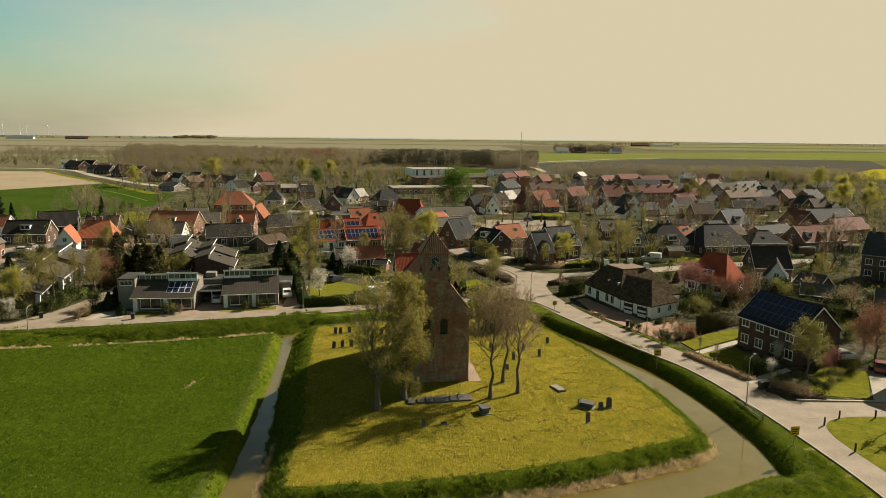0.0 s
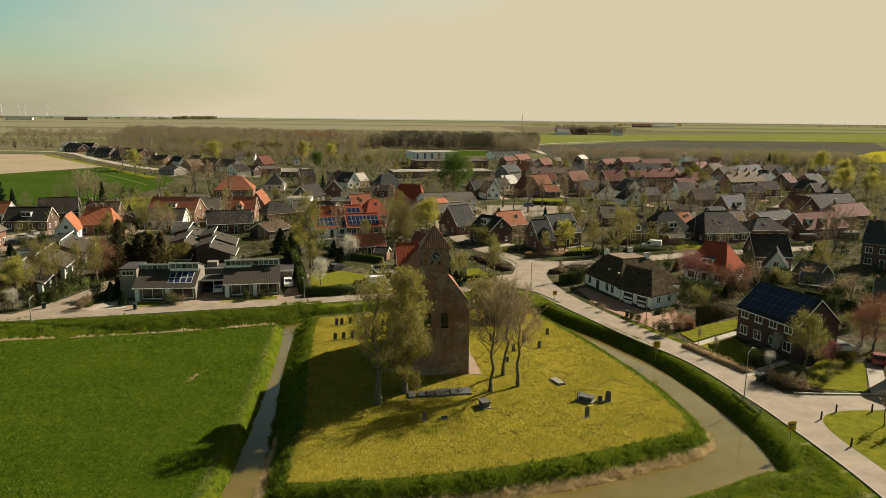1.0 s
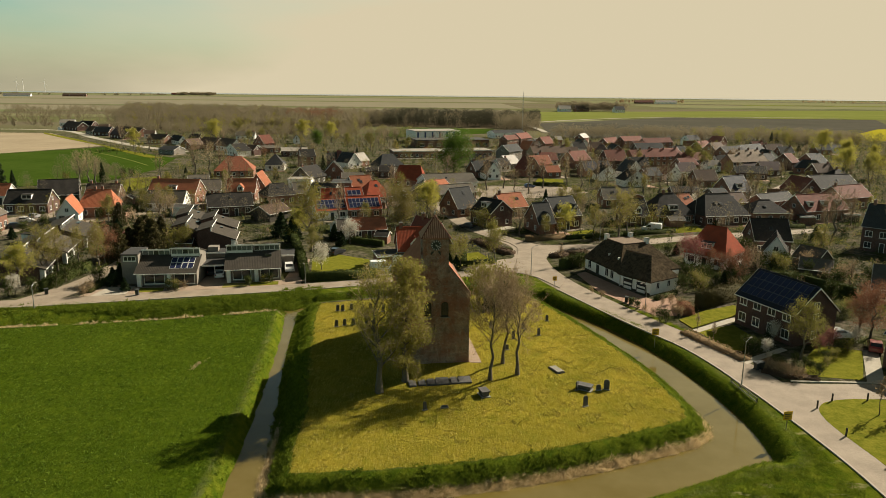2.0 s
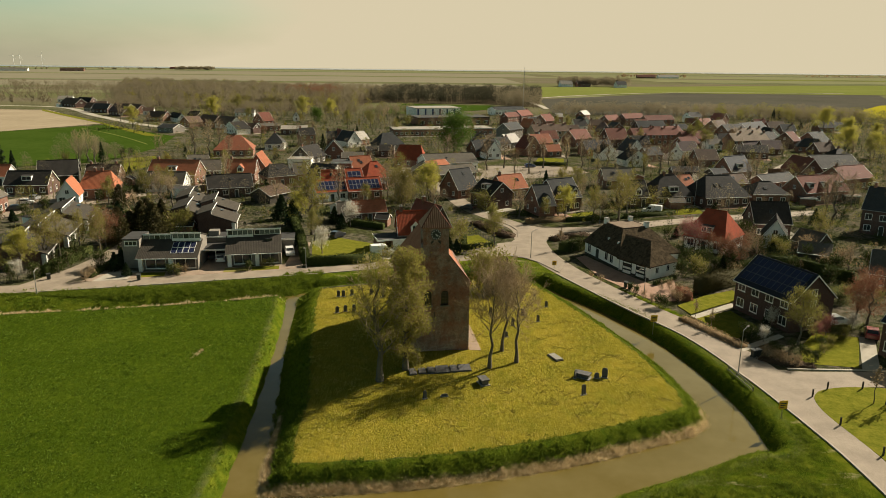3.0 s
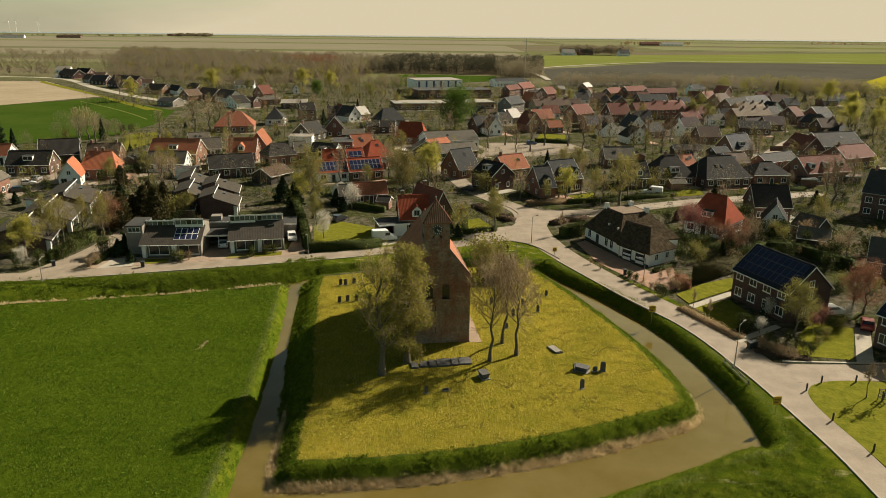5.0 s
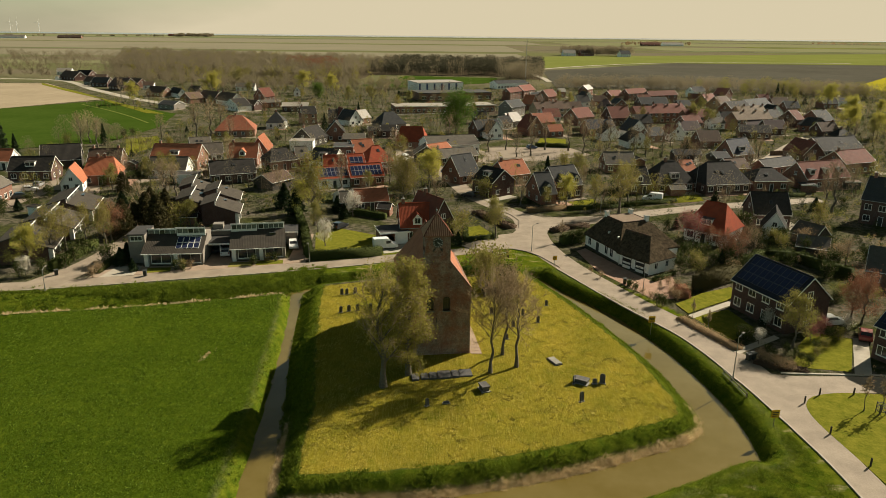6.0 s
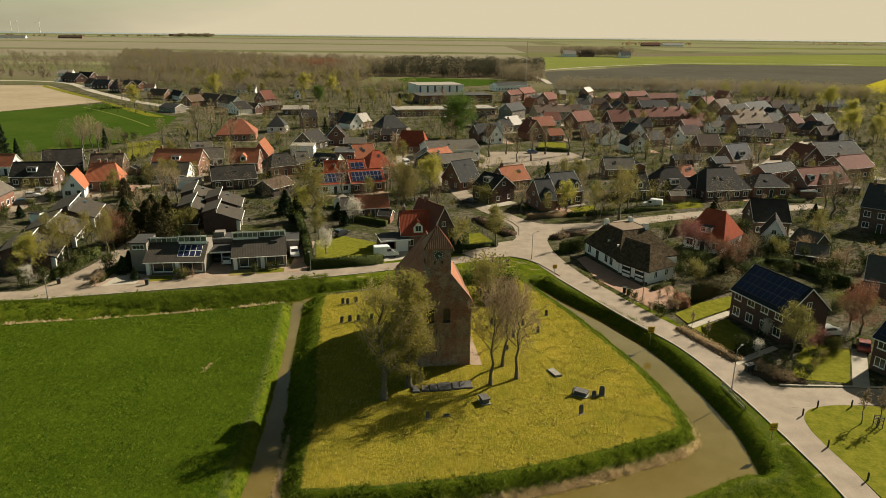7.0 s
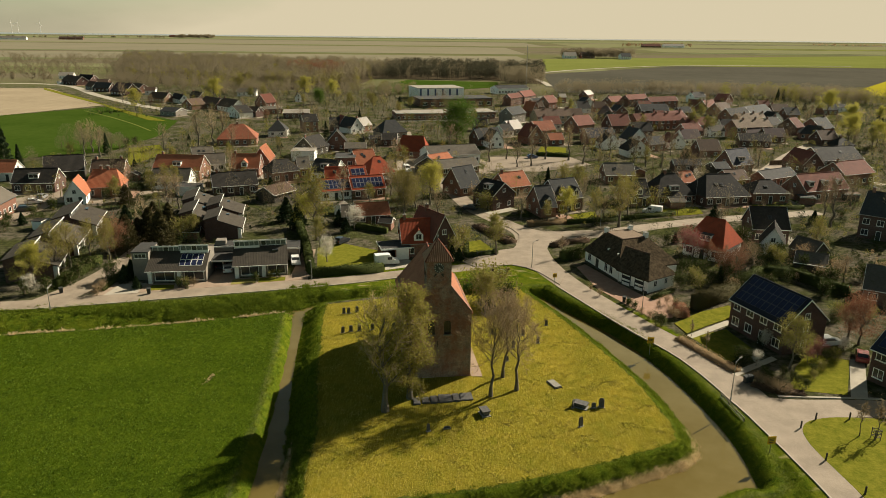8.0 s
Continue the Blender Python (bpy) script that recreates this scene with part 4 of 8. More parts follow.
    for k in range(gablet):
        cx, gw, z0 = w * (0.5 if gablet == 1 else (k + 0.5) / gablet), 1.9, ze + 0.2
        y0 = 0.05 / max(slope, 0.1)
        zt = z0 + 2.3
        g = Geo()
        yb = (zt - ze) / slope
        y1 = min(d / 2, (z0 + 1.3 - ze) / slope)
        g.poly([(cx - gw / 2, y0, z0), (cx + gw / 2, y0, z0), (cx + gw / 2, y0, z0 + 1.3), (cx, y0, zt), (cx - gw / 2, y0, z0 + 1.3)])
        g.poly([(cx - gw / 2, y0, z0), (cx - gw / 2, y0, z0 + 1.3), (cx - gw / 2, y1, z0 + 1.3)])
        g.poly([(cx + gw / 2, y0, z0), (cx + gw / 2, y1, z0 + 1.3), (cx + gw / 2, y0, z0 + 1.3)])
        dm = part("gable_dormer", g, TRIM, h, "small white gabled dormer")
        yb = min(yb, d / 2)
        r = Geo()
        r.slab([(cx - gw / 2 - 0.2, y0 - 0.2, z0 + 1.1), (cx, y0 - 0.2, zt + 0.06), (cx, yb, zt + 0.06), (cx - gw / 2 - 0.2, y1, z0 + 1.1)][::-1], 0.1)
        r.slab([(cx + gw / 2 + 0.2, y0 - 0.2, z0 + 1.1), (cx, y0 - 0.2, zt + 0.06), (cx, yb, zt + 0.06), (cx + gw / 2 + 0.2, y1, z0 + 1.1)], 0.1)
        part("dormer_roof", r, ROOF[roof], dm)
        for x0 in (cx - 0.55, cx + 0.04):
            part("pane", Geo().box(x0, y0 - 0.03, z0 + 0.3, x0 + 0.51, y0 - 0.01, z0 + 1.4), GLASS, dm)
    for k in range(chimneys):
        cx = w * (0.5 if axis == "y" else (0.12, 0.88)[k % 2]) if not hip else w * (0.4, 0.6)[k % 2]
        chimney(h, cx, d / 2 if axis != "y" else d * 0.7, zr, 0.9)
    if solar:
        panels(h, 0.4, w - 0.4, ze, slope, d / 2, 2 if solar == 1 else solar, 1.0, 1.65 if solar == 1 else 1.5, 0.35, METAL if solar == 1 else PANEL_RIM)
    return h


def panels(parent, x0, x1, ze, slope, run, rows, pw=1.0, ph=1.65, start=0.35, rim=None):
    """Solar panels, each one a part, on the front slope."""
    ang = math.degrees(math.atan(slope))
    n = int((x1 - x0) / (pw + 0.04))
    step = (x1 - x0) / n
    me_f = Geo().box(0, 0, 0, step - 0.04, ph, 0.04).mesh("solar_panel")
    cell = Geo().box(0.055, 0.055, 0.04, step - 0.095, ph - 0.055, 0.046)
    cell_me = cell.mesh("cell")
    c, s = math.cos(radians(ang)), math.sin(radians(ang))
    for r in range(rows):
        for k in range(n):
            u = start + r * (ph + 0.05)
            ob = part("solar_panel", me_f, rim or PANEL_RIM, parent)
            ob.matrix_basis = pose(x0 + k * step, u * c - 0.06 * s, ze + u * s + 0.06 * c, ang, 0, 0)
            part("cell", cell_me, PANEL, ob)


def split_level(ax, ay, bx, by, d, left=0, solar=False, wall="brick_dark", zt=4.5, units=((0, 1, 0, 0),)):
    """A low house of the seventies: a long slope down to the front and a raised strip of windows on top."""
    m, w = plan_pose(ax, ay, bx, by)
    h = thing("house", m, "low modern grey house with dark sloping roof and raised window strip", "house", "split-level houses")
    ze, y1 = 2.6, 5.0
    g = Geo().box(0, 0.9, -0.3, w, d, ze)
    for x in (0, w):
        g.poly([(x, 0.9, ze), (x, y1 + 0.3, ze), (x, y1 + 0.3, zt), (x, y1, zt), (x, 0.0, ze)][::1 if x else -1])
    part("wall", g, WALL[wall], h)
    part("roof", Geo().slab([(-0.15, -0.25, ze - 0.05), (w + 0.15, -0.25, ze - 0.05), (w + 0.15, y1, zt), (-0.15, y1, zt)], 0.2), ROOF["slab"], h, "dark grey tiled mono-pitch slope")
    for x0, x1, dy, dz in units:
        x0, x1 = w * x0 + 0.05, w * x1 - 0.05
        ys, zs = y1 + dy, zt + dz
        st = part("window_strip", Geo().box(x0, ys, zs - 0.6, x1, ys + 0.12, zs + 0.98), TRIM, h, "raised strip of windows in pale frames")
        n = max(4, int((x1 - x0) / 0.95))
        for k in range(n):
            xa = x0 + 0.1 + (x1 - x0 - 0.2) * k / n
            part("pane", Geo().box(xa + 0.05, ys - 0.02, zs + 0.0, xa + (x1 - x0 - 0.2) / n - 0.05, ys, zs + 0.82), BLIND if (k * 7 + int(w * 3)) % 5 else GLASS, st)
        zb = zs + 1.1 - 0.32 * (d - ys)
        part("back_roof", Geo().slab([(x0 - 0.1, ys - 0.25, zs + 1.15), (x1 + 0.1, ys - 0.25, zs + 1.15), (x1 + 0.1, d + 0.3, zb), (x0 - 0.1, d + 0.3, zb)], 0.16), ROOF["slab"], h)
        part("fascia", Geo().box(x0 - 0.13, ys - 0.31, zs + 0.95, x1 + 0.13, ys - 0.25, zs + 1.19), TRIM, h)
        g = Geo()
        q = [(ys + 0.12, ze), (d - 0.02, ze), (d - 0.02, zb - 0.12), (ys + 0.12, zs + 0.97)]
        for x in (x0 + 0.02, x1 - 0.02):
            g.poly([(x, a, b) for a, b in (q if x > x0 + 0.1 else q[::-1])])
        g.poly([(x1 - 0.02, d - 0.02, ze), (x0 + 0.02, d - 0.02, ze), (x0 + 0.02, d - 0.02, zb - 0.12), (x1 - 0.02, d - 0.02, zb - 0.12)])
        part("upper_wall", g, WALL[wall], h)
    part("gutter", Geo().box(-0.15, -0.36, ze - 0.2, w + 0.15, -0.25, ze - 0.08), TRIM, h)
    # glazed front behind white piers
    for k in range(2):
        x0 = w * k / 2
        pr = part("pier", Geo().box(x0 + 0.25, 0.1, -0.1, x0 + 0.95, 0.9, ze - 0.2), TRIM, h, "white front pier")
        window(h, pose(x0 + 1.3, 0.9, 0.35), w / 2 - 1.7, 1.85, 1)
    if left:
        part("side_wing", Geo().box(-left, 2.5, -0.3, 0, d - 0.5, zt + 0.5), WALL["concrete"], h)
        part("wing_roof", Geo().box(-left - 0.1, 2.4, zt + 0.5, 0, d - 0.4, zt + 0.7), ROOF["felt"], h)
        window(h, pose(-left + 0.4, 2.5, zt - 0.6), left - 0.8, 0.9, 2)
    if solar:
        panels(h, w * 0.54, w * 0.94, ze, (zt - ze) / y1, 4, 2, 0.95, 1.6, 1.2, TRIM)
    else:
        part("roof_window", Geo().box(w * 0.72, 3.2, ze + (zt - ze) * 0.6, w * 0.84, 3.9, ze + (zt - ze) * 0.82), GLASS, h)
    return h


def far_house(ax, ay, bx, by, ze, d, zr, roof, wall, hip=0.0, gable=False):
    """A village house some way off: its front runs from a to b, with the ridge along it or, for a gable front, across it."""
    m, w = plan_pose(ax, ay, bx, by)
    h = thing("house", m, "%s village house with a %s %s roof" % (WALL_TEXT[wall], KIND_TEXT[roof], "hipped" if hip else "pitched"), "house")
    HOUSE_DIMS.append((m, w, d))
    axis = "y" if gable else "x"
    part("wall", wall_block(Geo(), w, d, ze, zr, axis, hip), WALL[wall], h)
    part("roof", gable_roof(Geo(), w, d, ze, zr, axis, hip), ROOF[roof], h)
    if not hip:
        verge_boards(h, w, d, ze, zr, axis)
    n = max(1, min(5, int(w / 2.8)))
    for z in ((0.8,) if ze < 4.6 else (0.8, 3.2)):
        for k in range(n):
            window(h, pose(w * (k + 0.5) / n - 0.6, 0, z), 1.2, 1.3, 1)
    if gable:
        window(h, pose(w / 2 - 0.5, 0, ze + 0.1), 1.0, 1.2, 1)
    elif not hip:
        for mm in (pose(0, d / 2 + 0.5, ze + 0.1, 0, 0, -90), pose(w, d / 2 - 0.5, ze + 0.1, 0, 0, 90)):
            window(h, mm, 1.0, 1.1, 1)
    if zr - ze > 2.4 and RND.random() < 0.75:
        chimney(h, w * (0.5 if gable or hip else RND.choice((0.1, 0.9))), d * 0.6 if gable else d / 2, zr, 0.8)
    return h


def terrace(ax, ay, bx, by, roof, wall="brick"):
    """A row of terraced houses, each unit a house."""
    m, w = plan_pose(ax, ay, bx, by)
    n = max(2, round(w / 6))
    s = w / n
    for k in range(n):
        h = thing("terraced_house", m @ pose(k * s, 0, 0), "terraced brick house with a %s roof" % KIND_TEXT[roof], "house", "terraced row")
        part("wall", wall_block(Geo(), s - 0.02, 8, 5, 8, "x", 0), WALL[wall], h)
        g = Geo()
        gable_roof(g, s - 0.52, 8, 5, 8, "x", ov=0.3)
        r = part("roof", g, ROOF[roof], h)
        r.location.x = 0.25
        for z in (0.8, 3.3):
            for x in (0.7, s / 2 + 0.5):
                window(h, pose(x, 0, z), 1.6, 1.3, 1)
        chimney(h, s * 0.95, 4, 8, 0.8)


def carport():
    """An open flat-roofed carport between the two low houses, with a store behind it."""
    m, w = plan_pose(-45.9, 128.2, -41.0, 129.0)
    c = thing("carport", m, "flat-roofed open carport with white posts between low houses", "carport")
    part("roof", Geo().box(-0.1, -0.1, 2.45, w + 0.1, 6.0, 2.65), ROOF["felt"], c)
    part("fascia", Geo().box(-0.14, -0.16, 2.4, w + 0.14, -0.1, 2.72), TRIM, c)
    for x in (0.1, w / 2, w - 0.1):
        part("post", Geo().box(x - 0.07, 0, 0, x + 0.07, 0.14, 2.45), TRIM, c)
    part("back_wall", Geo().box(0, 5.8, 0, w, 6.0, 2.45), WALL["wood_dark"], c)
    part("store", Geo().box(0, 6.02, 0, w, 10, 3.5), WALL["concrete"], c)
    part("store_roof", Geo().box(-0.1, 5.95, 3.5, w + 0.1, 10.1, 3.68), ROOF["felt"], c)
    part("store_fascia", Geo().box(-0.13, 5.89, 3.46, w + 0.13, 5.95, 3.72), TRIM, c)
    part("store_light", Geo().box(0.3, 7.0, 3.68, w * 0.45, 9.0, 4.6), WALL["concrete"], c)


def garage():
    """A small brick garage with a flat pale-edged roof, a white door and an open side bay."""
    m, w = plan_pose(-13.2, 137.2, -7.6, 138.8)
    h = thing("garage", m, "small brick garage with pale flat roof and white door", "garage")
    part("wall", Geo().box(0, 0, -0.3, 0.2, 5.5, 2.5).box(w - 0.2, 0, -0.3, w, 5.5, 2.5).box(0.2, 5.3, -0.3, w - 0.2, 5.5, 2.5).box(2.7, 0, -0.3, 2.95, 0.25, 2.5), WALL["brick"], h)
    part("roof", Geo().box(-0.25, -0.4, 2.5, w + 0.25, 5.7, 2.66), ROOF["felt"], h)
    part("fascia", Geo().box(-0.3, -0.46, 2.42, w + 0.3, -0.4, 2.76).box(-0.31, -0.4, 2.42, -0.25, 5.7, 2.76), TRIM, h)
    dr = part("garage_door", Geo().box(2.95, 0.06, 0.02, w - 0.2, 0.12, 2.3), TRIM, h, "white up-and-over garage door")
    for q in range(1, 5):
        part("ridge", Geo().box(2.95, 0.03, 0.46 * q - 0.02, w - 0.2, 0.06, 0.46 * q + 0.02), TRIM, dr)


def cottage():
    """A long white farmhouse: a high block with a cut-off thatched roof and a lower hipped wing against it."""
    m, w = plan_pose(28.9, 138.6, 32.9, 126.4)
    d, ze, zt = 13.0, 2.75, 6.5
    h = thing("farmhouse", m, "long white farmhouse with dark thatched roofs", "house")
    part("wall", Geo().box(0, 0, -0.3, w, d, ze), WALL["white"], h)
    o = 0.35
    b = [(-o, -o, ze - 0.15), (w + o, -o, ze - 0.15), (w + o, d + o, ze - 0.15), (-o, d + o, ze - 0.15)]
    t = [(1.2, 3.7, zt), (7.0, 4.1, zt), (6.6, 9.9, zt), (1.0, 9.7, zt)]
    for i in range(4):
        j = (i + 1) % 4
        part("roof", Geo().slab([b[i], b[j], t[j], t[i]], 0.35), ROOF["thatch"], h, "dark weathered thatch")
    part("flat_roof", Geo().slab([(p[0], p[1], p[2] + 0.05) for p in t], 0.2), ROOF["sandy"], h, "weathered tan flat top of the roof")
    for i in range(4):
        part("ridge_edge", Geo().tube(t[i], t[(i + 1) % 4], 0.13, 0.13, 6), ROOF["brown"], h)
    for x, y in ((1.2, 3.9), (1.1, 9.4), (6.5, 9.6)):
        ck = part("chimney", Geo().box(x - 0.42, y - 0.36, zt - 0.5, x + 0.42, y + 0.36, zt + 0.85), WALL["white"], h, "white rendered chimney")
        part("chimney_cap", Geo().box(x - 0.5, y - 0.44, zt + 0.85, x + 0.5, y + 0.44, zt + 0.95), STONE, ck)
    part("plinth", Geo().box(0, -0.06, -0.3, w, 0.0, 0.4), WALL["wood_dark"], h)
    part("door", Geo().box(4.4, -0.07, 0, 5.4, 0.0, 2.15), DARK_PAINT, h)
    for x in (1.2, 7.7, 9.6):
        window(h, pose(x, 0, 0.75), 1.2, 1.6, 1)
    for x in (5.9, 9.4):
        part("roof_light", Geo().box(x, 1.5, 4.05, x + 0.35, 1.95, 4.6), TRIM, h)
    m, w = plan_pose(32.95, 126.0, 36.9, 120.3)
    d, ze, zr, rx = 7.4, 2.65, 6.1, 3.8
    g = thing("farmhouse_wing", m, "low white farmhouse wing with hipped thatched roof", "house")
    part("wall", Geo().box(0.05, 0, -0.3, w, d, ze), WALL["white"], g)
    p = [(-0.6, -o, ze - 0.15), (w + o, -o, ze - 0.15), (w + o, d + o, ze - 0.15), (-0.6, d + o, ze - 0.15), (rx, d / 2, zr), (-2.2, d / 2, zr)]
    for q in ((0, 1, 4, 5), (1, 2, 4), (2, 3, 5, 4)):
        part("roof", Geo().slab([p[k] for k in q], 0.35), ROOF["thatch"], g, "weathered thatch slope")
    part("ridge_edge", Geo().tube(p[4], p[5], 0.16, 0.16, 6), ROOF["brown"], g)
    part("plinth", Geo().box(0.05, -0.06, -0.3, w, 0.0, 0.35), WALL["wood_dark"], g)
    for x, s in ((0.8, 2.1), (3.9, 2.1)):
        bd = part("barn_door", Geo().box(x, -0.1, 0, x + s, -0.02, 2.25), DARK_PAINT, g, "dark framed barn doors with white panels")
        for z0, z1 in ((0.08, 0.62), (0.95, 1.3), (1.95, 2.17)):
            part("white_panel", Geo().box(x + 0.14, -0.13, z0, x + s - 0.14, -0.1, z1), TRIM, bd)
        part("pane", Geo().box(x + 0.14, -0.12, 1.36, x + s - 0.14, -0.1, 1.9), GLASS, bd)
    for y in (1.6, 4.6):
        window(g, pose(w, y, 0.9, 0, 0, 90), 0.9, 1.2, 1)


split_level(-55.7, 121.9, -45.1, 123.0, 9, left=3, solar=True, wall="concrete", zt=4.9, units=((0, 0.48, 0, -0.1), (0.5, 1, -0.6, 0.25)))
split_level(-40.5, 125.4, -30.7, 127.5, 9, wall="concrete", zt=4.9, units=((0, 0.49, -0.5, 0.25), (0.5, 1, 0, 0.1)))
carport()
house(-34.0, 136.9, -30.4, 137.6, 2.6, 5, 2.8, "flat", "felt", "concrete", windows=0)
split_level(-80.0, 153.2, -83.8, 166.1, 9)
split_level(-76.7, 138.3, -79.9, 149.9, 9)
split_level(-73.4, 124.5, -76.8, 135.2, 9)
split_level(-58.1, 170.9, -60.6, 181.3, 8)
split_level(-50.0, 165.0, -52.0, 174.2, 8)
split_level(-53.9, 157.4, -56.2, 168.0, 8)
split_level(-46.5, 152.3, -48.3, 161.3, 8)
house(-124.0, 194.5, -112.6, 196.0, 3.2, 8, 6.5, 'x', 'dark', 'brick_dark', dormer=1)
house(-124.0, 211.4, -113.9, 215.7, 3, 10, 7, 'x', 'dark', 'wood_dark', windows=0)
house(-100.7, 189.8, -91.6, 191.8, 3.2, 9, 7.2, 'x', 'orange', 'brick', hip=1.5, chimneys=2)
house(-102.0, 181.0, -97.0, 182.6, 2.8, 9, 6.6, 'y', 'orange', 'white')
house(-111.0, 214.1, -101.5, 215.6, 2.8, 7, 5.8, 'x', 'brown', 'brick', chimneys=2)
house(-140.4, 210.4, -133.4, 210.8, 3, 7, 6, 'x', 'orange', 'white')
house(-108.8, 158.8, -110.9, 174.7, 4.3, 8, 7, 'x', 'grey', 'brick')
house(-92.1, 215.3, -77.2, 214.4, 3.5, 9, 7.3, 'x', 'orange', 'brick', dormer=1, chimneys=1)
house(-87.5, 201.8, -76.6, 202.4, 2.6, 8, 5.6, 'x', 'grey', 'white')
house(-77.1, 194.0, -70.8, 194.3, 2.4, 5, 2.8, 'flat', 'grey', 'white', windows=0)
house(-81.8, 227.5, -74.0, 230.0, 2.8, 9, 5.5, 'x', 'grey', 'white')
house(-89.2, 243.3, -82.9, 246.1, 2.8, 8, 5.2, 'x', 'grey', 'brick')
house(-69.3, 220.2, -60.4, 220.7, 3.2, 8, 7, 'x', 'orange', 'brick', gablet=1, chimneys=1)
house(-64.8, 230.3, -59.4, 230.6, 4, 10, 8, 'y', 'orange', 'brick')
house(-66.0, 193.3, -54.7, 197.8, 3, 9, 6, 'x', 'dark', 'brick_dark', chimneys=1)
house(-53.8, 212.1, -46.5, 217.2, 3.5, 8, 6.5, 'x', 'dark', 'brick', hip=2)
house(-47.2, 186.3, -43.0, 193.6, 2.4, 7, 4.2, 'x', 'brown', 'wood_dark', windows=0)
house(-56.4, 251.0, -48.2, 251.5, 3.5, 7, 3.9, 'flat', 'white_roof', 'white', windows=0)
house(-47.6, 220.6, -44.0, 221.7, 3.2, 9, 6, 'x', 'grey', 'brick')
house(-42.7, 215.1, -34.8, 212.9, 3.4, 9, 6.6, 'x', 'slate', 'white', dormer=1)
house(-36.4, 225.0, -30.1, 225.5, 6, 8, 6.4, 'flat', 'grey', 'brick')
house(-29.4, 227.0, -23.2, 230.5, 3.5, 8, 7.5, 'x', 'orange', 'brick')
house(-24.0, 214.6, -16.6, 218.7, 3, 9, 7.3, 'x', 'bright', 'brick', hip=3)
house(-34.9, 189.2, -26.9, 192.5, 3, 7, 5.6, 'x', 'bright', 'white', solar=1)
house(-26.5, 191.8, -17.6, 195.2, 3, 7, 6, 'x', 'bright', 'brick', solar=1)
house(-27.8, 200.1, -23.4, 201.9, 4.0, 7, 7.4, 'x', 'bright', 'brick', solar=1)
house(-35.7, 201.6, -28.6, 202.8, 3.6, 6, 6.8, 'x', 'bright', 'brick')
house(-25.3, 163.9, -21.8, 164.6, 2.6, 6, 4.6, 'x', 'grey', 'brick_dark')
house(-21.8, 164.6, -14.0, 166.7, 2.6, 6.5, 4.8, 'x', 'orange', 'brick_dark')
house(-5.9, 244.8, 11.8, 250.7, 3.5, 13, 6, 'x', 'grey', 'white')
house(-10.7, 232.0, -2.6, 232.5, 2.8, 8, 5.4, 'y', 'grey', 'wood_dark', windows=0)
house(-3.7, 231.3, 2.8, 238.1, 3, 8, 5.6, 'x', 'orange', 'brick')
house(-1.8, 226.5, 10.7, 233.3, 2.6, 7, 4.8, 'x', 'grey', 'brick')
house(3.9, 196.4, 9.7, 201.4, 3, 8, 8, 'x', 'slate', 'brick')
house(7.2, 186.3, 12.2, 180.4, 4.3, 8, 7.2, 'x', 'dark', 'brick_dark', dormer=1)
house(16.9, 196.2, 24.2, 200.4, 3.2, 8, 6.5, 'x', 'orange', 'brick', chimneys=1)
house(24.1, 173.8, 28.2, 175.2, 3, 9, 7.5, 'x', 'slate', 'brick', gablet=1)
house(29.0, 178.6, 36.1, 182.3, 4, 9, 8.2, 'x', 'slate', 'brick_dark', gablet=2)
house(50.0, 217.2, 59.2, 217.7, 3, 8, 6, 'x', 'grey', 'brick')
house(49.9, 187.3, 55.8, 188.3, 3, 8, 6.8, 'x', 'dark', 'brick_dark', gablet=1)
house(58.0, 188.4, 68.8, 191.1, 3, 10, 8, 'x', 'dark', 'brick', hip=3.4, dormer=1, chimneys=1)
house(71.1, 187.7, 84.2, 190.5, 3, 12, 8, 'x', 'dark', 'brick_dark', hip=3)
house(71.1, 207.2, 75.2, 208.3, 3, 7, 5.5, 'x', 'orange', 'brick')
house(86.5, 211.4, 93.4, 213.5, 3, 7, 5.4, 'x', 'brown', 'brick')
house(86.0, 192.5, 96.2, 193.0, 3.2, 9, 6, 'x', 'dark', 'brick', hip=3.5)
house(97.4, 236.6, 106.2, 241.4, 3, 8, 7.6, 'x', 'navy', 'brick', dormer=1)
house(98.3, 212.9, 111.5, 220.8, 3, 6, 5.0, 'x', 'felt', 'brick')
house(121.9, 238.1, 129.7, 239.6, 3.2, 11, 7.2, 'y', 'red', 'brick_dark')
house(133.2, 247.6, 150.4, 252.2, 3, 12, 6.8, 'x', 'dark', 'brick_dark')
house(124.3, 216.5, 136.5, 221.8, 4, 9, 7.2, 'x', 'red', 'brick', chimneys=1)
house(101.6, 194.2, 116.3, 199.4, 3.5, 9, 7.4, 'x', 'red', 'brick', dormer=3)
house(97.1, 159.8, 103.5, 153.9, 6, 9, 10.5, 'x', 'slate', 'brick_dark', chimneys=1)
house(69.9, 153.9, 77.8, 153.3, 3.6, 8, 7.6, 'x', 'dark', 'brick_dark')
house(67.8, 144.9, 72.1, 143.0, 2.8, 7, 6.3, 'y', 'dark', 'white')
house(73.8, 144.2, 76.6, 139.5, 2.2, 5, 4.2, 'x', 'grey', 'wood_dark', windows=0)
house(70.5, 134.6, 75.3, 131.9, 2, 5, 3.6, 'x', 'grey', 'wood_dark', windows=0)
house(74.3, 117.0, 79.4, 113.9, 3, 8, 6.2, 'x', 'grey', 'brick')
house(-9.2, 139.7, -2.4, 140.8, 3.4, 8, 7.4, 'x', 'bright', 'brick', gablet=1, chimneys=1)
house(-2.6, 140.3, 1.6, 143.1, 4.4, 10, 8.8, 'y', 'red', 'brick_dark', chimneys=1)
garage()
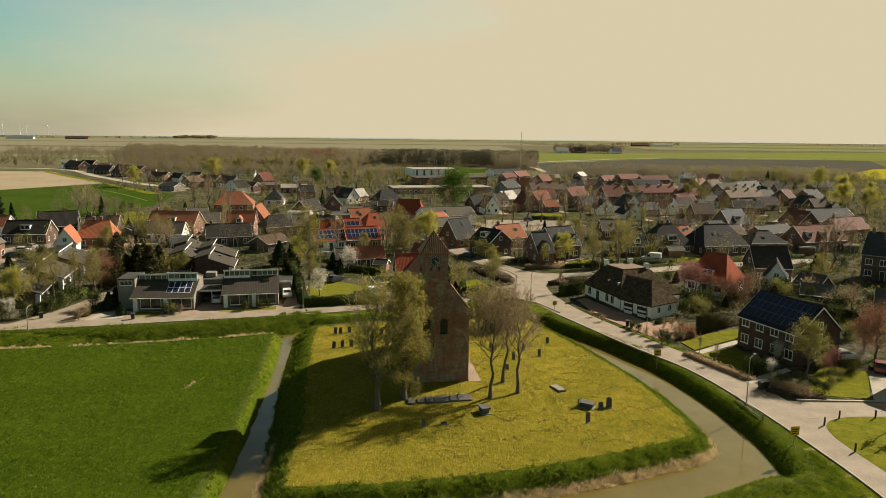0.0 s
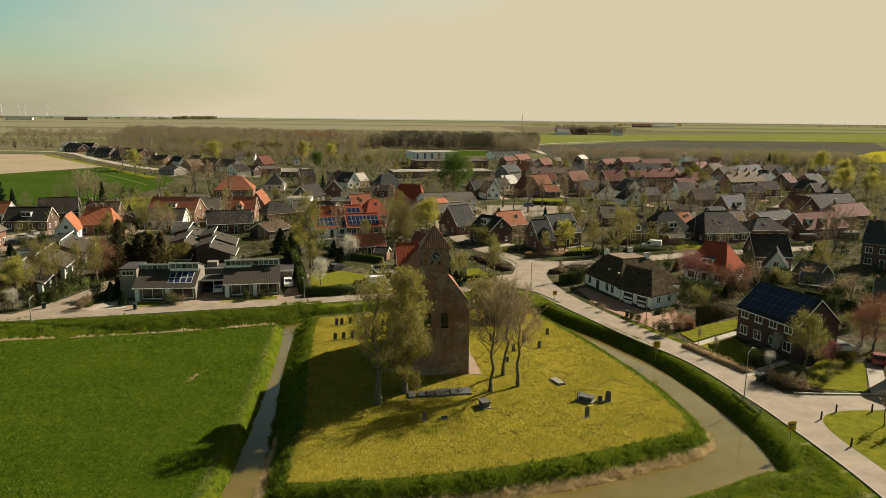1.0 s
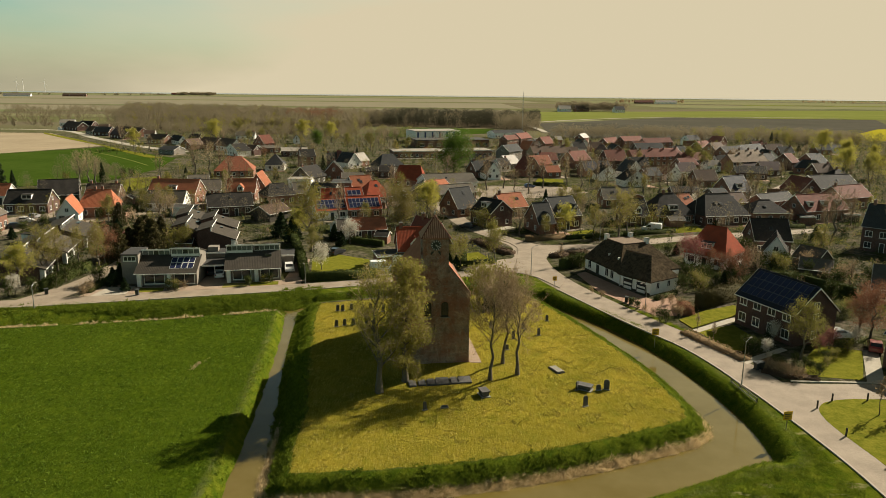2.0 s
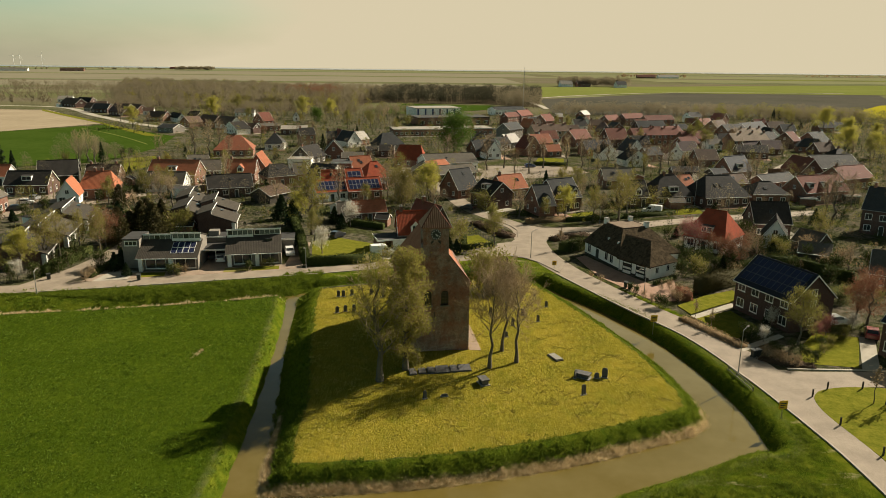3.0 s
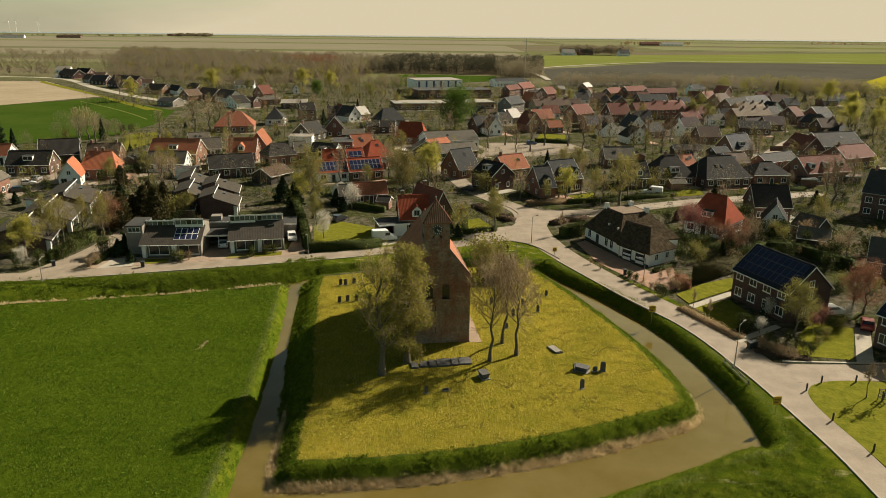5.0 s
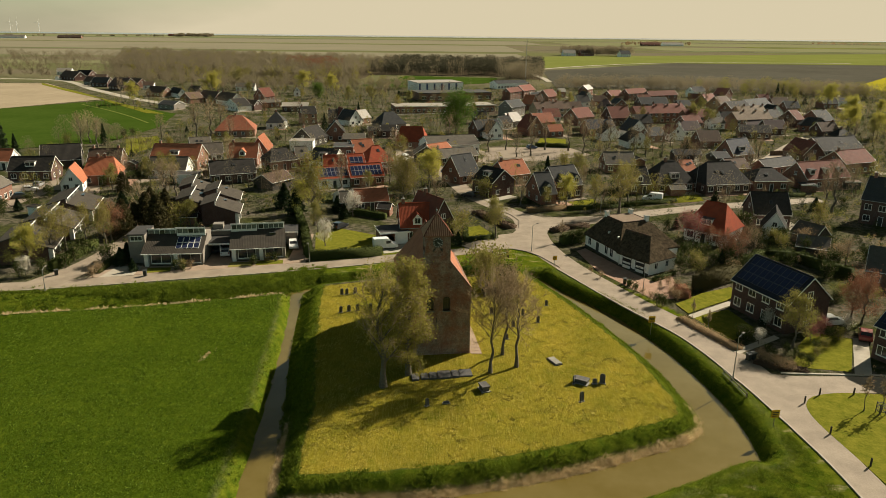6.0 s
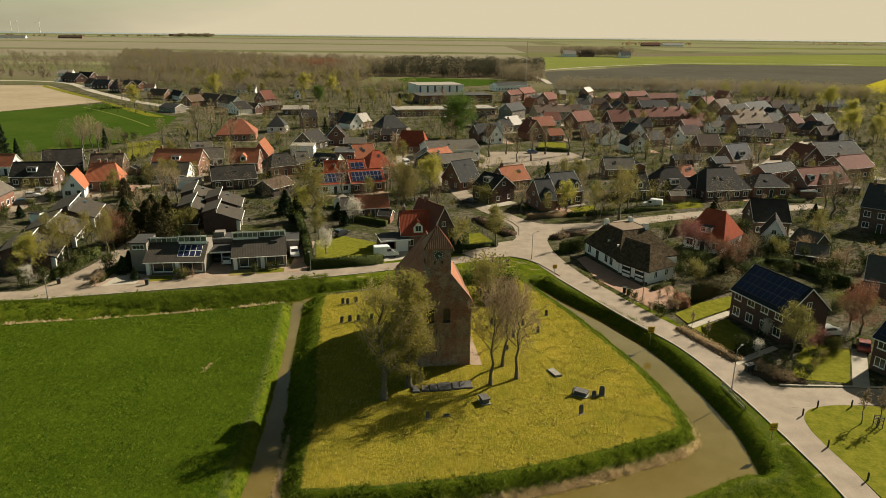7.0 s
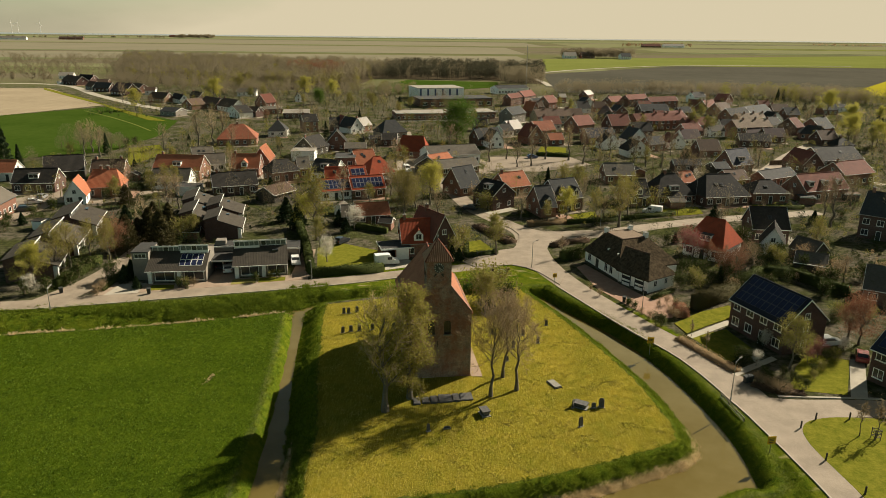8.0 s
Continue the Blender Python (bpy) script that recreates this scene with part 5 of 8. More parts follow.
house(51.0, 144.3, 57.1, 138.5, 3, 10, 8, 'x', 'bright', 'white', hip=2.0, dormer=1)
far_house(-353, 649, -341, 651, 3.0, 7.9, 5.8, 'white_roof', 'white')
far_house(-321, 594, -300, 577, 3.0, 10.2, 7.1, 'brown', 'brick_dark')
far_house(-316, 609, -302, 604, 3.0, 9.3, 6.7, 'dark', 'brick_dark')
far_house(-274, 539, -266, 534, 3.0, 8.2, 6.3, 'brown', 'concrete')
far_house(-261, 524, -248, 521, 3.0, 8.9, 6.6, 'slate', 'brick_dark')
far_house(-280, 568, -271, 569, 3.0, 7.1, 5.8, 'brown', 'brick')
far_house(-238, 502, -222, 490, 3.0, 11.7, 8.3, 'plum', 'brick_dark')
far_house(-241, 532, -225, 519, 3.0, 8.1, 6.2, 'brown', 'brick')
far_house(-192, 455, -179, 449, 3.0, 8.1, 6.2, 'brown', 'brick')
far_house(-215, 505, -208, 506, 3.0, 5.4, 5.2, 'brown', 'white')
far_house(-156, 383, -146, 379, 2.6, 8.6, 4.3, 'slate', 'concrete')
far_house(-178, 457, -167, 443, 3.0, 4.9, 5.7, 'dark', 'white')
far_house(-156, 416, -148, 410, 3.0, 9.0, 6.2, 'brown', 'brick', gable=True)
far_house(-172, 474, -163, 467, 3.0, 4.8, 5.4, 'dark', 'brick_dark')
far_house(-148, 423, -135, 412, 3.0, 8.2, 6.7, 'brown', 'brick')
far_house(-134, 412, -122, 400, 3.0, 8.6, 6.9, 'brown', 'white')
far_house(-120, 383, -110, 373, 3.0, 8.0, 6.3, 'dark', 'white', gable=True)
far_house(-113, 384, -103, 379, 3.0, 6.1, 5.4, 'brown', 'brick_dark')
far_house(-148, 500, -135, 501, 3.0, 7.0, 5.4, 'grey', 'white')
far_house(-115, 427, -110, 428, 3.0, 8.0, 7.3, 'brown', 'brick', gable=True)
far_house(-110, 428, -105, 435, 3.0, 9.5, 7.7, 'red', 'brick')
far_house(-100, 466, -96, 467, 3.0, 7.0, 5.9, 'brown', 'white', gable=True)
far_house(-93, 282, -78, 285, 3.0, 14.0, 8.0, 'rust', 'brick', hip=5.0)
far_house(-79, 308, -71, 309, 3.0, 9.2, 7.1, 'slate', 'white', hip=3.9)
far_house(-101, 391, -93, 397, 3.0, 10.9, 4.1, 'grey', 'brick')
far_house(-87, 375, -74, 377, 3.0, 10.2, 4.5, 'white_roof', 'brick_dark')
far_house(-66, 323, -60, 326, 5.2, 6.4, 8.1, 'dark', 'brick')
far_house(-55, 329, -50, 330, 3.0, 7.2, 6.2, 'slate', 'brick')
far_house(-50, 328, -46, 330, 3.0, 7.0, 7.3, 'red', 'brick', gable=True)
far_house(-44, 320, -39, 325, 3.0, 9.0, 7.1, 'slate', 'white', gable=True)
far_house(-40, 327, -36, 333, 3.0, 6.6, 6.3, 'white_roof', 'brick')
far_house(-47, 274, -40, 275, 4.0, 8.0, 8.0, 'dark', 'brick', gable=True)
far_house(-50, 261, -46, 271, 3.0, 8.7, 6.9, 'dark', 'wood_dark')
far_house(-28, 305, -18, 311, 3.0, 10.0, 7.7, 'slate', 'concrete', hip=3.5)
far_house(-27, 287, -21, 287, 2.8, 7.9, 4.8, 'dark', 'brick_dark')
far_house(-19, 260, -8, 259, 3.0, 9.6, 7.8, 'bright', 'brick', hip=1.5)
far_house(-39, 265, -31, 266, 2.6, 7.8, 4.2, 'grey', 'brick_dark')
far_house(-32, 289, -27, 290, 2.6, 6.0, 3.8, 'dark', 'brick')
far_house(40, 453, 49, 466, 5.0, 6.2, 7.5, 'red', 'brick')
far_house(50, 466, 59, 480, 5.0, 8.1, 8.2, 'red', 'brick')
far_house(59, 461, 63, 462, 3.0, 5.7, 5.3, 'white_roof', 'brick')
far_house(62, 437, 69, 445, 4.0, 8.5, 7.8, 'red', 'brick')
far_house(75, 476, 79, 477, 4.0, 5.0, 6.0, 'white_roof', 'brick')
far_house(33, 362, 41, 373, 5.0, 7.9, 8.2, 'slate', 'concrete')
far_house(47, 394, 51, 397, 4.0, 8.0, 8.2, 'orange', 'brick', gable=True)
far_house(54, 450, 61, 454, 3.0, 5.2, 5.1, 'slate', 'white')
far_house(61, 330, 70, 337, 4.0, 8.7, 7.9, 'red', 'brick')
far_house(77, 331, 87, 334, 4.0, 9.7, 8.6, 'red', 'brick_dark')
far_house(81, 384, 89, 382, 3.0, 11.1, 7.4, 'plum', 'brick', hip=3.0)
far_house(87, 423, 94, 423, 3.0, 7.4, 6.0, 'brown', 'brick')
far_house(85, 464, 88, 457, 3.0, 5.4, 5.4, 'slate', 'white')
far_house(97, 496, 103, 506, 4.0, 6.4, 6.6, 'white_roof', 'brick')
far_house(103, 448, 113, 457, 4.0, 7.2, 6.9, 'red', 'brick')
far_house(115, 454, 130, 464, 5.0, 6.5, 7.6, 'red', 'brick')
far_house(125, 441, 145, 450, 5.0, 6.2, 7.5, 'red', 'brick')
far_house(106, 388, 122, 392, 5.0, 7.8, 8.1, 'slate', 'brick_dark')
far_house(108, 370, 114, 371, 4.0, 6.4, 6.6, 'red', 'brick')
far_house(112, 357, 122, 363, 5.0, 6.9, 7.8, 'red', 'brick')
far_house(34, 295, 41, 298, 3.5, 9.0, 8.2, 'red', 'brick', gable=True)
far_house(40, 314, 49, 319, 3.5, 7.9, 7.1, 'rust', 'brick')
far_house(43, 293, 49, 295, 2.6, 5.8, 4.9, 'orange', 'brick')
far_house(60, 298, 72, 301, 3.0, 8.5, 6.4, 'navy', 'brick')
far_house(76, 293, 84, 295, 3.0, 9.0, 7.4, 'slate', 'white', gable=True)
far_house(69, 266, 78, 268, 2.8, 8.0, 6.2, 'dark', 'white', gable=True)
far_house(13, 290, 23, 295, 3.0, 8.5, 6.8, 'slate', 'brick')
far_house(17, 284, 23, 286, 3.0, 8.0, 7.2, 'slate', 'white', gable=True)
far_house(25, 315, 30, 319, 3.0, 6.1, 5.7, 'dark', 'white')
far_house(29, 321, 35, 327, 3.0, 7.5, 6.4, 'white_roof', 'concrete')
far_house(13, 333, 19, 334, 3.0, 6.9, 5.8, 'dark', 'wood_dark')
far_house(153, 453, 160, 451, 3.0, 6.0, 5.4, 'red', 'brick')
far_house(168, 487, 178, 493, 4.0, 7.3, 6.9, 'dark', 'white')
far_house(157, 430, 166, 438, 3.0, 8.3, 6.7, 'red', 'brick')
far_house(158, 411, 167, 418, 3.0, 9.2, 7.1, 'brown', 'brick')
far_house(181, 465, 189, 474, 4.0, 8.0, 7.6, 'red', 'brick', gable=True)
far_house(151, 376, 165, 385, 3.5, 9.7, 7.4, 'dark', 'brick')
far_house(166, 388, 184, 403, 3.5, 10.1, 7.5, 'slate', 'brick')
far_house(190, 433, 197, 434, 3.0, 8.2, 6.7, 'red', 'brick')
far_house(190, 415, 200, 416, 3.0, 8.7, 6.5, 'brown', 'brick')
far_house(123, 295, 135, 293, 3.0, 8.3, 5.5, 'dark', 'brick_dark')
far_house(158, 346, 167, 353, 3.0, 7.5, 6.4, 'dark', 'white')
far_house(164, 332, 169, 335, 4.0, 9.6, 7.8, 'red', 'brick_dark')
far_house(160, 320, 171, 316, 3.0, 8.0, 6.2, 'slate', 'brick', hip=3.0)
far_house(177, 335, 186, 340, 3.0, 11.2, 7.5, 'slate', 'brick')
far_house(157, 282, 166, 286, 3.0, 6.1, 5.7, 'dark', 'brick_dark', hip=4.0)
far_house(109, 322, 118, 326, 3.0, 7.3, 5.9, 'red', 'brick')
far_house(241, 439, 254, 440, 3.0, 5.9, 4.8, 'dark', 'white')
far_house(81, 280, 88, 283, 3.0, 6.8, 5.7, 'slate', 'brick')
far_house(121, 323, 128, 325, 3.0, 5.3, 5.1, 'grey', 'white')
far_house(78, 238, 87, 238, 2.6, 5.0, 4.1, 'dark', 'brick_dark')
far_house(90, 232, 95, 233, 2.6, 6.5, 4.2, 'slate', 'wood_dark')
terrace(91, 341, 116, 348, 'red')
terrace(111, 328, 124, 331, 'red')
terrace(131, 320, 150, 326, 'sandy')
terrace(143, 346, 159, 352, 'sandy')
terrace(44.7, 355.4, 63.4, 362.1, 'brown', 'sand_brick')
rh, spare = random.Random(12), 22
for k in range(400):
    y = rh.uniform(262, 440)
    x, w, d, tn = rh.uniform(0.12, 0.54) * y, rh.uniform(7, 10), rh.uniform(6.5, 8.5), radians(rh.choice((6, 12, 16, 100)))
    c = Vector((x, y, 0))
    if any((m @ Vector((q * 0.5, e * 0.5, 0)) - c).length < 0.5 * (q + e) * 0.62 + 7.0 for m, q, e in HOUSE_DIMS) or not spare or (8 < x < 58 and y < 292) or 122 < x < 158 and y < 300:
        continue
    spare -= 1
    u = Vector((math.cos(tn), math.sin(tn), 0))
    a = c - u * (w / 2) - Vector((-u.y, u.x, 0)) * (d / 2)
    far_house(a.x, a.y, a.x + u.x * w, a.y + u.y * w, 3.0, d, 3.0 + d * 0.42, rh.choice(("red", "brown", "dark", "dark", "slate", "plum")), rh.choice(("brick", "brick_dark", "brick", "white")))
house(46.2, 105.7, 50.0, 95.0, 5, 7.8, 8.5, 'x', 'navy', 'brick_dark', solar=3, label='dark brick house with solar panels over its whole roof')
house(58.6, 87.7, 60.9, 83.0, 5, 8, 8.5, 'x', 'navy', 'brick_dark', solar=3)
cottage()



# ---------------------------------------------------------------- trees and bushes
def frustums(segs, k):
    """Tapered tubes for all segments (p0, p1, r0, r1) as one array mesh."""
    s = np.array([(*p, *q, a, b) for p, q, a, b in segs])
    p0, p1, r0, r1 = s[:, :3], s[:, 3:6], s[:, 6], s[:, 7]
    d = p1 - p0
    d /= np.linalg.norm(d, axis=1)[:, None] + 1e-9
    ref = np.where(np.abs(d[:, 2:3]) < 0.9, [[0, 0, 1.0]], [[1.0, 0, 0]])
    a = np.cross(d, ref)
    a /= np.linalg.norm(a, axis=1)[:, None]
    b = np.cross(d, a)
    n = len(s)
    vs = np.zeros((n, 2, k, 3))
    for i in range(k):
        c, sn = math.cos(2 * math.pi * i / k), math.sin(2 * math.pi * i / k)
        vs[:, 0, i] = p0 + (a * c + b * sn) * r0[:, None]
        vs[:, 1, i] = p1 + (a * c + b * sn) * r1[:, None]
    base = (np.arange(n) * 2 * k)[:, None]
    fs = [np.concatenate([base + i, base + (i + 1) % k, base + k + (i + 1) % k, base + k + i], 1) for i in range(k)]
    return vs.reshape(-1, 3), np.concatenate(fs, 0)


def leaf_quads(centres, size, rng, flat=0.0):
    """Small bent leaf sprays at the centres, turned at random."""
    n = len(centres)
    u = rng.normal(size=(n, 3))
    u[:, 2] *= 1 - flat
    u /= np.linalg.norm(u, axis=1)[:, None]
    v = rng.normal(size=(n, 3))
    v -= u * (u * v).sum(1)[:, None]
    v /= np.linalg.norm(v, axis=1)[:, None]
    s = size * rng.uniform(0.6, 1.4, (n, 1))
    vs = np.stack([centres - u * s, centres + v * s * 0.55, centres + u * s, centres - v * s * 0.55], 1)
    return vs.reshape(-1, 3), np.arange(4 * n).reshape(n, 4)


def grow(seed, h, trunk, spread, limbs, twigs, up=0.5, droop=0.0, start=0.3, lean=0.0):
    """A branching skeleton: thick segments, thin segments and the tips."""
    rng = np.random.default_rng(seed)
    thick, thin, tips = [], [], []
    n = 7
    pts = [np.array([0, 0, -0.3])]
    for i in range(1, n + 1):
        pts.append(np.array([lean * h * (i / n) ** 1.5 + rng.normal() * 0.02 * h * (i > 1), rng.normal() * 0.02 * h * (i > 1), h * 0.92 * i / n]))
    rad = [trunk * (1 - 0.88 * i / n) for i in range(n + 1)]
    rad[0] *= 1.5
    for i in range(n):
        thick.append((pts[i], pts[i + 1], rad[i], rad[i + 1]))
    for k in range(limbs):
        f = start + (0.97 - start) * (k + rng.uniform(0, 0.8)) / limbs
        j = min(n - 1, int(f * n))
        o = pts[j] + (pts[j + 1] - pts[j]) * (f * n - j)
        ang = k * 2.4 + rng.uniform(-0.4, 0.4)
        ln = spread * (1.15 - 0.75 * max(0, f - 0.35)) * rng.uniform(0.7, 1.1) * min(1, 0.55 + f)
        tilt = up + 0.5 * f + rng.uniform(-0.15, 0.15)
        d = np.array([math.cos(ang) * math.cos(tilt), math.sin(ang) * math.cos(tilt), math.sin(tilt)])
        r = trunk * 0.42 * (1.1 - f)
        q = o
        for s in range(4):
            d2 = d + np.array([0, 0, 0.12 - droop * 0.25 * s]) + rng.normal(size=3) * 0.13
            d2 /= np.linalg.norm(d2)
            e = q + d2 * ln / 4
            thick.append((q, e, r * (1 - 0.22 * s), r * (1 - 0.22 * (s + 1))))
            for b in range(2 if s else 1):
                db = d2 + rng.normal(size=3) * 0.65 + np.array([0, 0, 0.25 - droop * 0.6])
                db /= np.linalg.norm(db)
                bl = ln * rng.uniform(0.25, 0.45)
                m = q + (e - q) * rng.uniform(0.3, 1)
                en = m + db * bl
                thin.append((m, en, r * 0.4, r * 0.16))
                for w in range(twigs):
                    dw = db + rng.normal(size=3) * 0.75 + np.array([0, 0, 0.2 - droop])
                    dw /= np.linalg.norm(dw)
                    m2 = m + (en - m) * rng.uniform(0.25, 1)
                    e2 = m2 + dw * bl * rng.uniform(0.4, 0.9)
                    thin.append((m2, e2, r * 0.16, 0.012))
                    tips.append((m2, e2))
            q, d = e, d2
        tips.append((q - d * ln / 4, q))
    return thick, thin, tips


TREES = {}


def tree_kind(key, seed, h, trunk, spread, limbs, twigs, leaf, count, size, label, up=0.5, droop=0.0, start=0.3, jitter=0.35, lean=0.0, twig_r=1.0, name="tree"):
    """Builds the meshes of one kind of tree and keeps them for planting."""
    rng = np.random.default_rng(seed + 100)
    thick, thin, tips = grow(seed, h, trunk, spread, limbs, twigs, up, droop, start, lean)
    v, f = frustums(thick, 6)
    trunk_me = array_mesh("trunk", v, f, True)
    trunk_me.materials.append(BARK)
    thin = [(a, b, max(c * twig_r, 0.02 * twig_r), d * twig_r) for a, b, c, d in thin]
    v, f = frustums(thin, 3)
    twig_me = array_mesh("twigs", v, f)
    twig_me.materials.append(TWIG)
    crown_me = None
    if count:
        t = np.array([(*a, *b) for a, b in tips])
        pick = t[rng.integers(0, len(t), count)]
        fr = rng.uniform(0.2, 1.1, (count, 1))
        c = pick[:, :3] + (pick[:, 3:] - pick[:, :3]) * fr + rng.normal(size=(count, 3)) * jitter
        v, f = leaf_quads(c, size, rng)
        crown_me = array_mesh("crown", v, f)
        crown_me.materials.append(LEAF[leaf])
    TREES[key] = (trunk_me, twig_me, crown_me, label, name, h)


def plant(key, x, y, height=None, turn=None, z=None, label=""):
    trunk_me, twig_me, crown_me, lab, name, h = TREES[key]
    s = (height or h) / h
    if z is None:
        z = float(terrain([x], [y])[0][0])
    r = RND.uniform(0, 360) if turn is None else turn
    t = thing(name, pose(x, y, z, 0, 0, r) @ Matrix.Diagonal((s * RND.uniform(0.92, 1.08), s * RND.uniform(0.92, 1.08), s, 1)), label or lab, "tree" if name == "tree" else "shrub")
    part("trunk", trunk_me, BARK, t)
    tagged(part("branchwork", twig_me, TWIG, t), kind="stuff")
    if crown_me:
        tagged(part("crown", crown_me, None, t), kind="stuff")
    return t


tree_kind("olive", 3, 13.5, 0.36, 4.2, 17, 6, "ivy", 7500, 0.085, "tall churchyard tree in thin young leaf", up=0.5, start=0.2, twig_r=1.15)
tree_kind("column", 5, 13.0, 0.28, 2.1, 30, 6, "ivy", 20000, 0.085, "dense upright churchyard tree in olive young leaf", up=0.25, droop=0.6, start=0.08, jitter=0.3)
tree_kind("bare_a", 11, 12.5, 0.25, 5.2, 20, 8, "bud", 7000, 0.05, "bare tree with a haze of tan budding twigs", up=0.5, start=0.42, jitter=0.15, twig_r=0.95)
tree_kind("bare_b", 12, 12.0, 0.25, 5.0, 18, 8, "bud", 5500, 0.05, "bare tree with a haze of tan budding twigs", up=0.52, start=0.44, jitter=0.15, lean=0.08, twig_r=0.95)
tree_kind("bare_far", 21, 10, 0.28, 4.4, 12, 4, "bud", 900, 0.07, "bare brown village tree", up=0.6, twig_r=1.2)
tree_kind("bare_far2", 22, 11, 0.3, 4.0, 13, 4, "bud", 900, 0.07, "bare brown village tree", up=0.75, twig_r=1.2)
tree_kind("spring", 31, 8, 0.22, 3.2, 12, 4, "spring", 5200, 0.1, "tree in fresh yellow-green spring leaf", up=0.5)
tree_kind("spring2", 32, 9, 0.22, 3.2, 13, 4, "olive", 4000, 0.09, "tree in thin olive-green spring leaf", up=0.6)
tree_kind("willow", 33, 9, 0.25, 4.0, 13, 4, "yellow", 6500, 0.13, "yellow-green willow in young leaf", up=0.45, droop=0.3)
tree_kind("round", 44, 10, 0.3, 4.6, 18, 5, "leafing", 12000, 0.11, "broad round tree in olive-brown young leaf", up=0.35, start=0.2, jitter=0.5)
tree_kind("green", 34, 12, 0.35, 6.2, 18, 5, "green", 13000, 0.2, "full round tree in green leaf", up=0.25, start=0.1, jitter=1.0)
tree_kind("white", 35, 4.5, 0.12, 2.0, 9, 4, "white", 2600, 0.085, "small tree in full white blossom", up=0.5, start=0.25)
tree_kind("pink", 36, 5, 0.14, 2.5, 10, 4, "pink", 3600, 0.08, "small tree in dark pink blossom", up=0.4, start=0.25)
tree_kind("copper", 37, 6, 0.16, 2.8, 10, 4, "copper", 4200, 0.08, "small tree with reddish copper leaves", up=0.5, start=0.2)
tree_kind("sapling", 38, 3.0, 0.05, 0.9, 8, 4, "bud", 120, 0.06, "thin young street tree still bare", up=0.7, start=0.45, name="young_tree")
tree_kind("bush", 39, 2.0, 0.06, 1.3, 8, 2, "hedge", 900, 0.11, "dark green garden shrub", up=0.5, start=0.05, name="shrub")
tree_kind("bush_dry", 40, 1.6, 0.05, 1.2, 9, 3, "bud", 500, 0.07, "brown twiggy garden shrub", up=0.6, start=0.05, name="shrub")
tree_kind("bush_light", 41, 1.8, 0.05, 1.2, 8, 2, "spring", 900, 0.09, "light green garden shrub", up=0.5, start=0.05, name="shrub")


def conifer_kind(key, seed, h, r, count, leaf="dark"):
    rng = np.random.default_rng(seed)
    thick = [(np.array([0, 0, -0.2]), np.array([0, 0, h * 0.97]), 0.18, 0.02)]
    thin = []
    f = rng.uniform(0, 1, count) ** 0.75
    zz = 0.4 + f * (h - 0.4)
    rad = r * (1 - f) ** (0.85 if leaf == "dark" else 0.5) * np.sqrt(rng.uniform(0.15, 1, count)) * (0.82 + 0.18 * np.sin(f * 40))
    an = rng.uniform(0, 2 * math.pi, count)
    c = np.stack([rad * np.cos(an), rad * np.sin(an), zz - 0.25 * rad], 1)
    for k in range(60):
        i = rng.integers(0, count)
        thin.append((np.array([0, 0, zz[i] + 0.1]), c[i], 0.03, 0.01))
    v, q = frustums(thick, 6)
    a = array_mesh("trunk", v, q, True)
    a.materials.append(BARK)
    v, q = frustums(thin, 3)
    b = array_mesh("twigs", v, q)
    b.materials.append(TWIG)
    v, q = leaf_quads(c, 0.27 if leaf == "dark" else 0.2, rng)
    d = array_mesh("crown", v, q)
    d.materials.append(LEAF[leaf])
    TREES[key] = (a, b, d, "dark evergreen conifer with dense needles", "tree", h)


conifer_kind("conifer", 51, 9, 2.4, 1800)
conifer_kind("yew", 52, 4.5, 2.3, 1300)
conifer_kind("thuja", 53, 7.0, 3.0, 3600, "cypress")

# churchyard trees
plant("olive", -7.4, 76.6, 15.0, 20)
plant("column", -4.5, 79.6, 16.2, 70)
plant("bare_a", 5.9, 80.4, 11.4, 10)
plant("bare_b", 7.8, 85.5, 10.8, 0)
plant("bare_a", 9.4, 82.2, 10.9, 140)
plant('bush_light', 6.0, 112.0, 5.0)
plant('bush_light', 9.0, 114.5, 4.5)
plant('spring', 6.5, 107.5, 6.5)
plant('yew', 7.5, 109.5, 3.0)
plant('bush', 10.5, 111.5, 3.2)
plant('conifer', -152.0, 237.2, 14)
plant('conifer', -143.6, 231.5, 8)
plant('bare_far', -134.3, 256.6, 11)
plant('bare_far2', -127.5, 254.6, 10)
plant('bare_far', -134.8, 264.1, 11)
plant('conifer', -127.3, 259.5, 8)
plant('bush', -126.9, 275.4, 3)
plant('bush', -126.0, 281.1, 2.5)
plant('bare_far', -111.6, 273.7, 9)
plant('bare_far2', -100.0, 280.1, 13)
plant('bare_far', -96.0, 286.2, 13)
plant('bare_far2', -97.4, 303.4, 12)
plant('bush_light', -140.6, 258.6, 3)
plant('spring2', -79.4, 192.9, 8)
plant('spring', -81.9, 190.0, 7)
plant('spring2', -78.3, 197.3, 7)
plant('thuja', -68.7, 143.8, 7.5)
plant('thuja', -67.7, 147.2, 6)
plant('thuja', -65.6, 148.2, 8)
plant('thuja', -61.5, 144.1, 8.5)
plant('thuja', -62.6, 152.8, 6)
plant('thuja', -69.2, 140.6, 5)
plant('bare_far', -69.6, 154.8, 8)
plant('thuja', -70.3, 162.1, 6)
plant('thuja', -67.3, 163.3, 5.5)
plant('yew', -77.0, 161.8, 5)
plant('spring', -57.3, 151.2, 5)
plant('bush_light', -59.5, 150.2, 3.5)
plant('willow', -76.0, 120.7, 7)
plant('spring2', -74.6, 126.1, 9)
plant('olive', -74.5, 130.8, 9)
plant('spring2', -67.4, 132.5, 8.5)
plant('copper', -68.8, 137.9, 7)
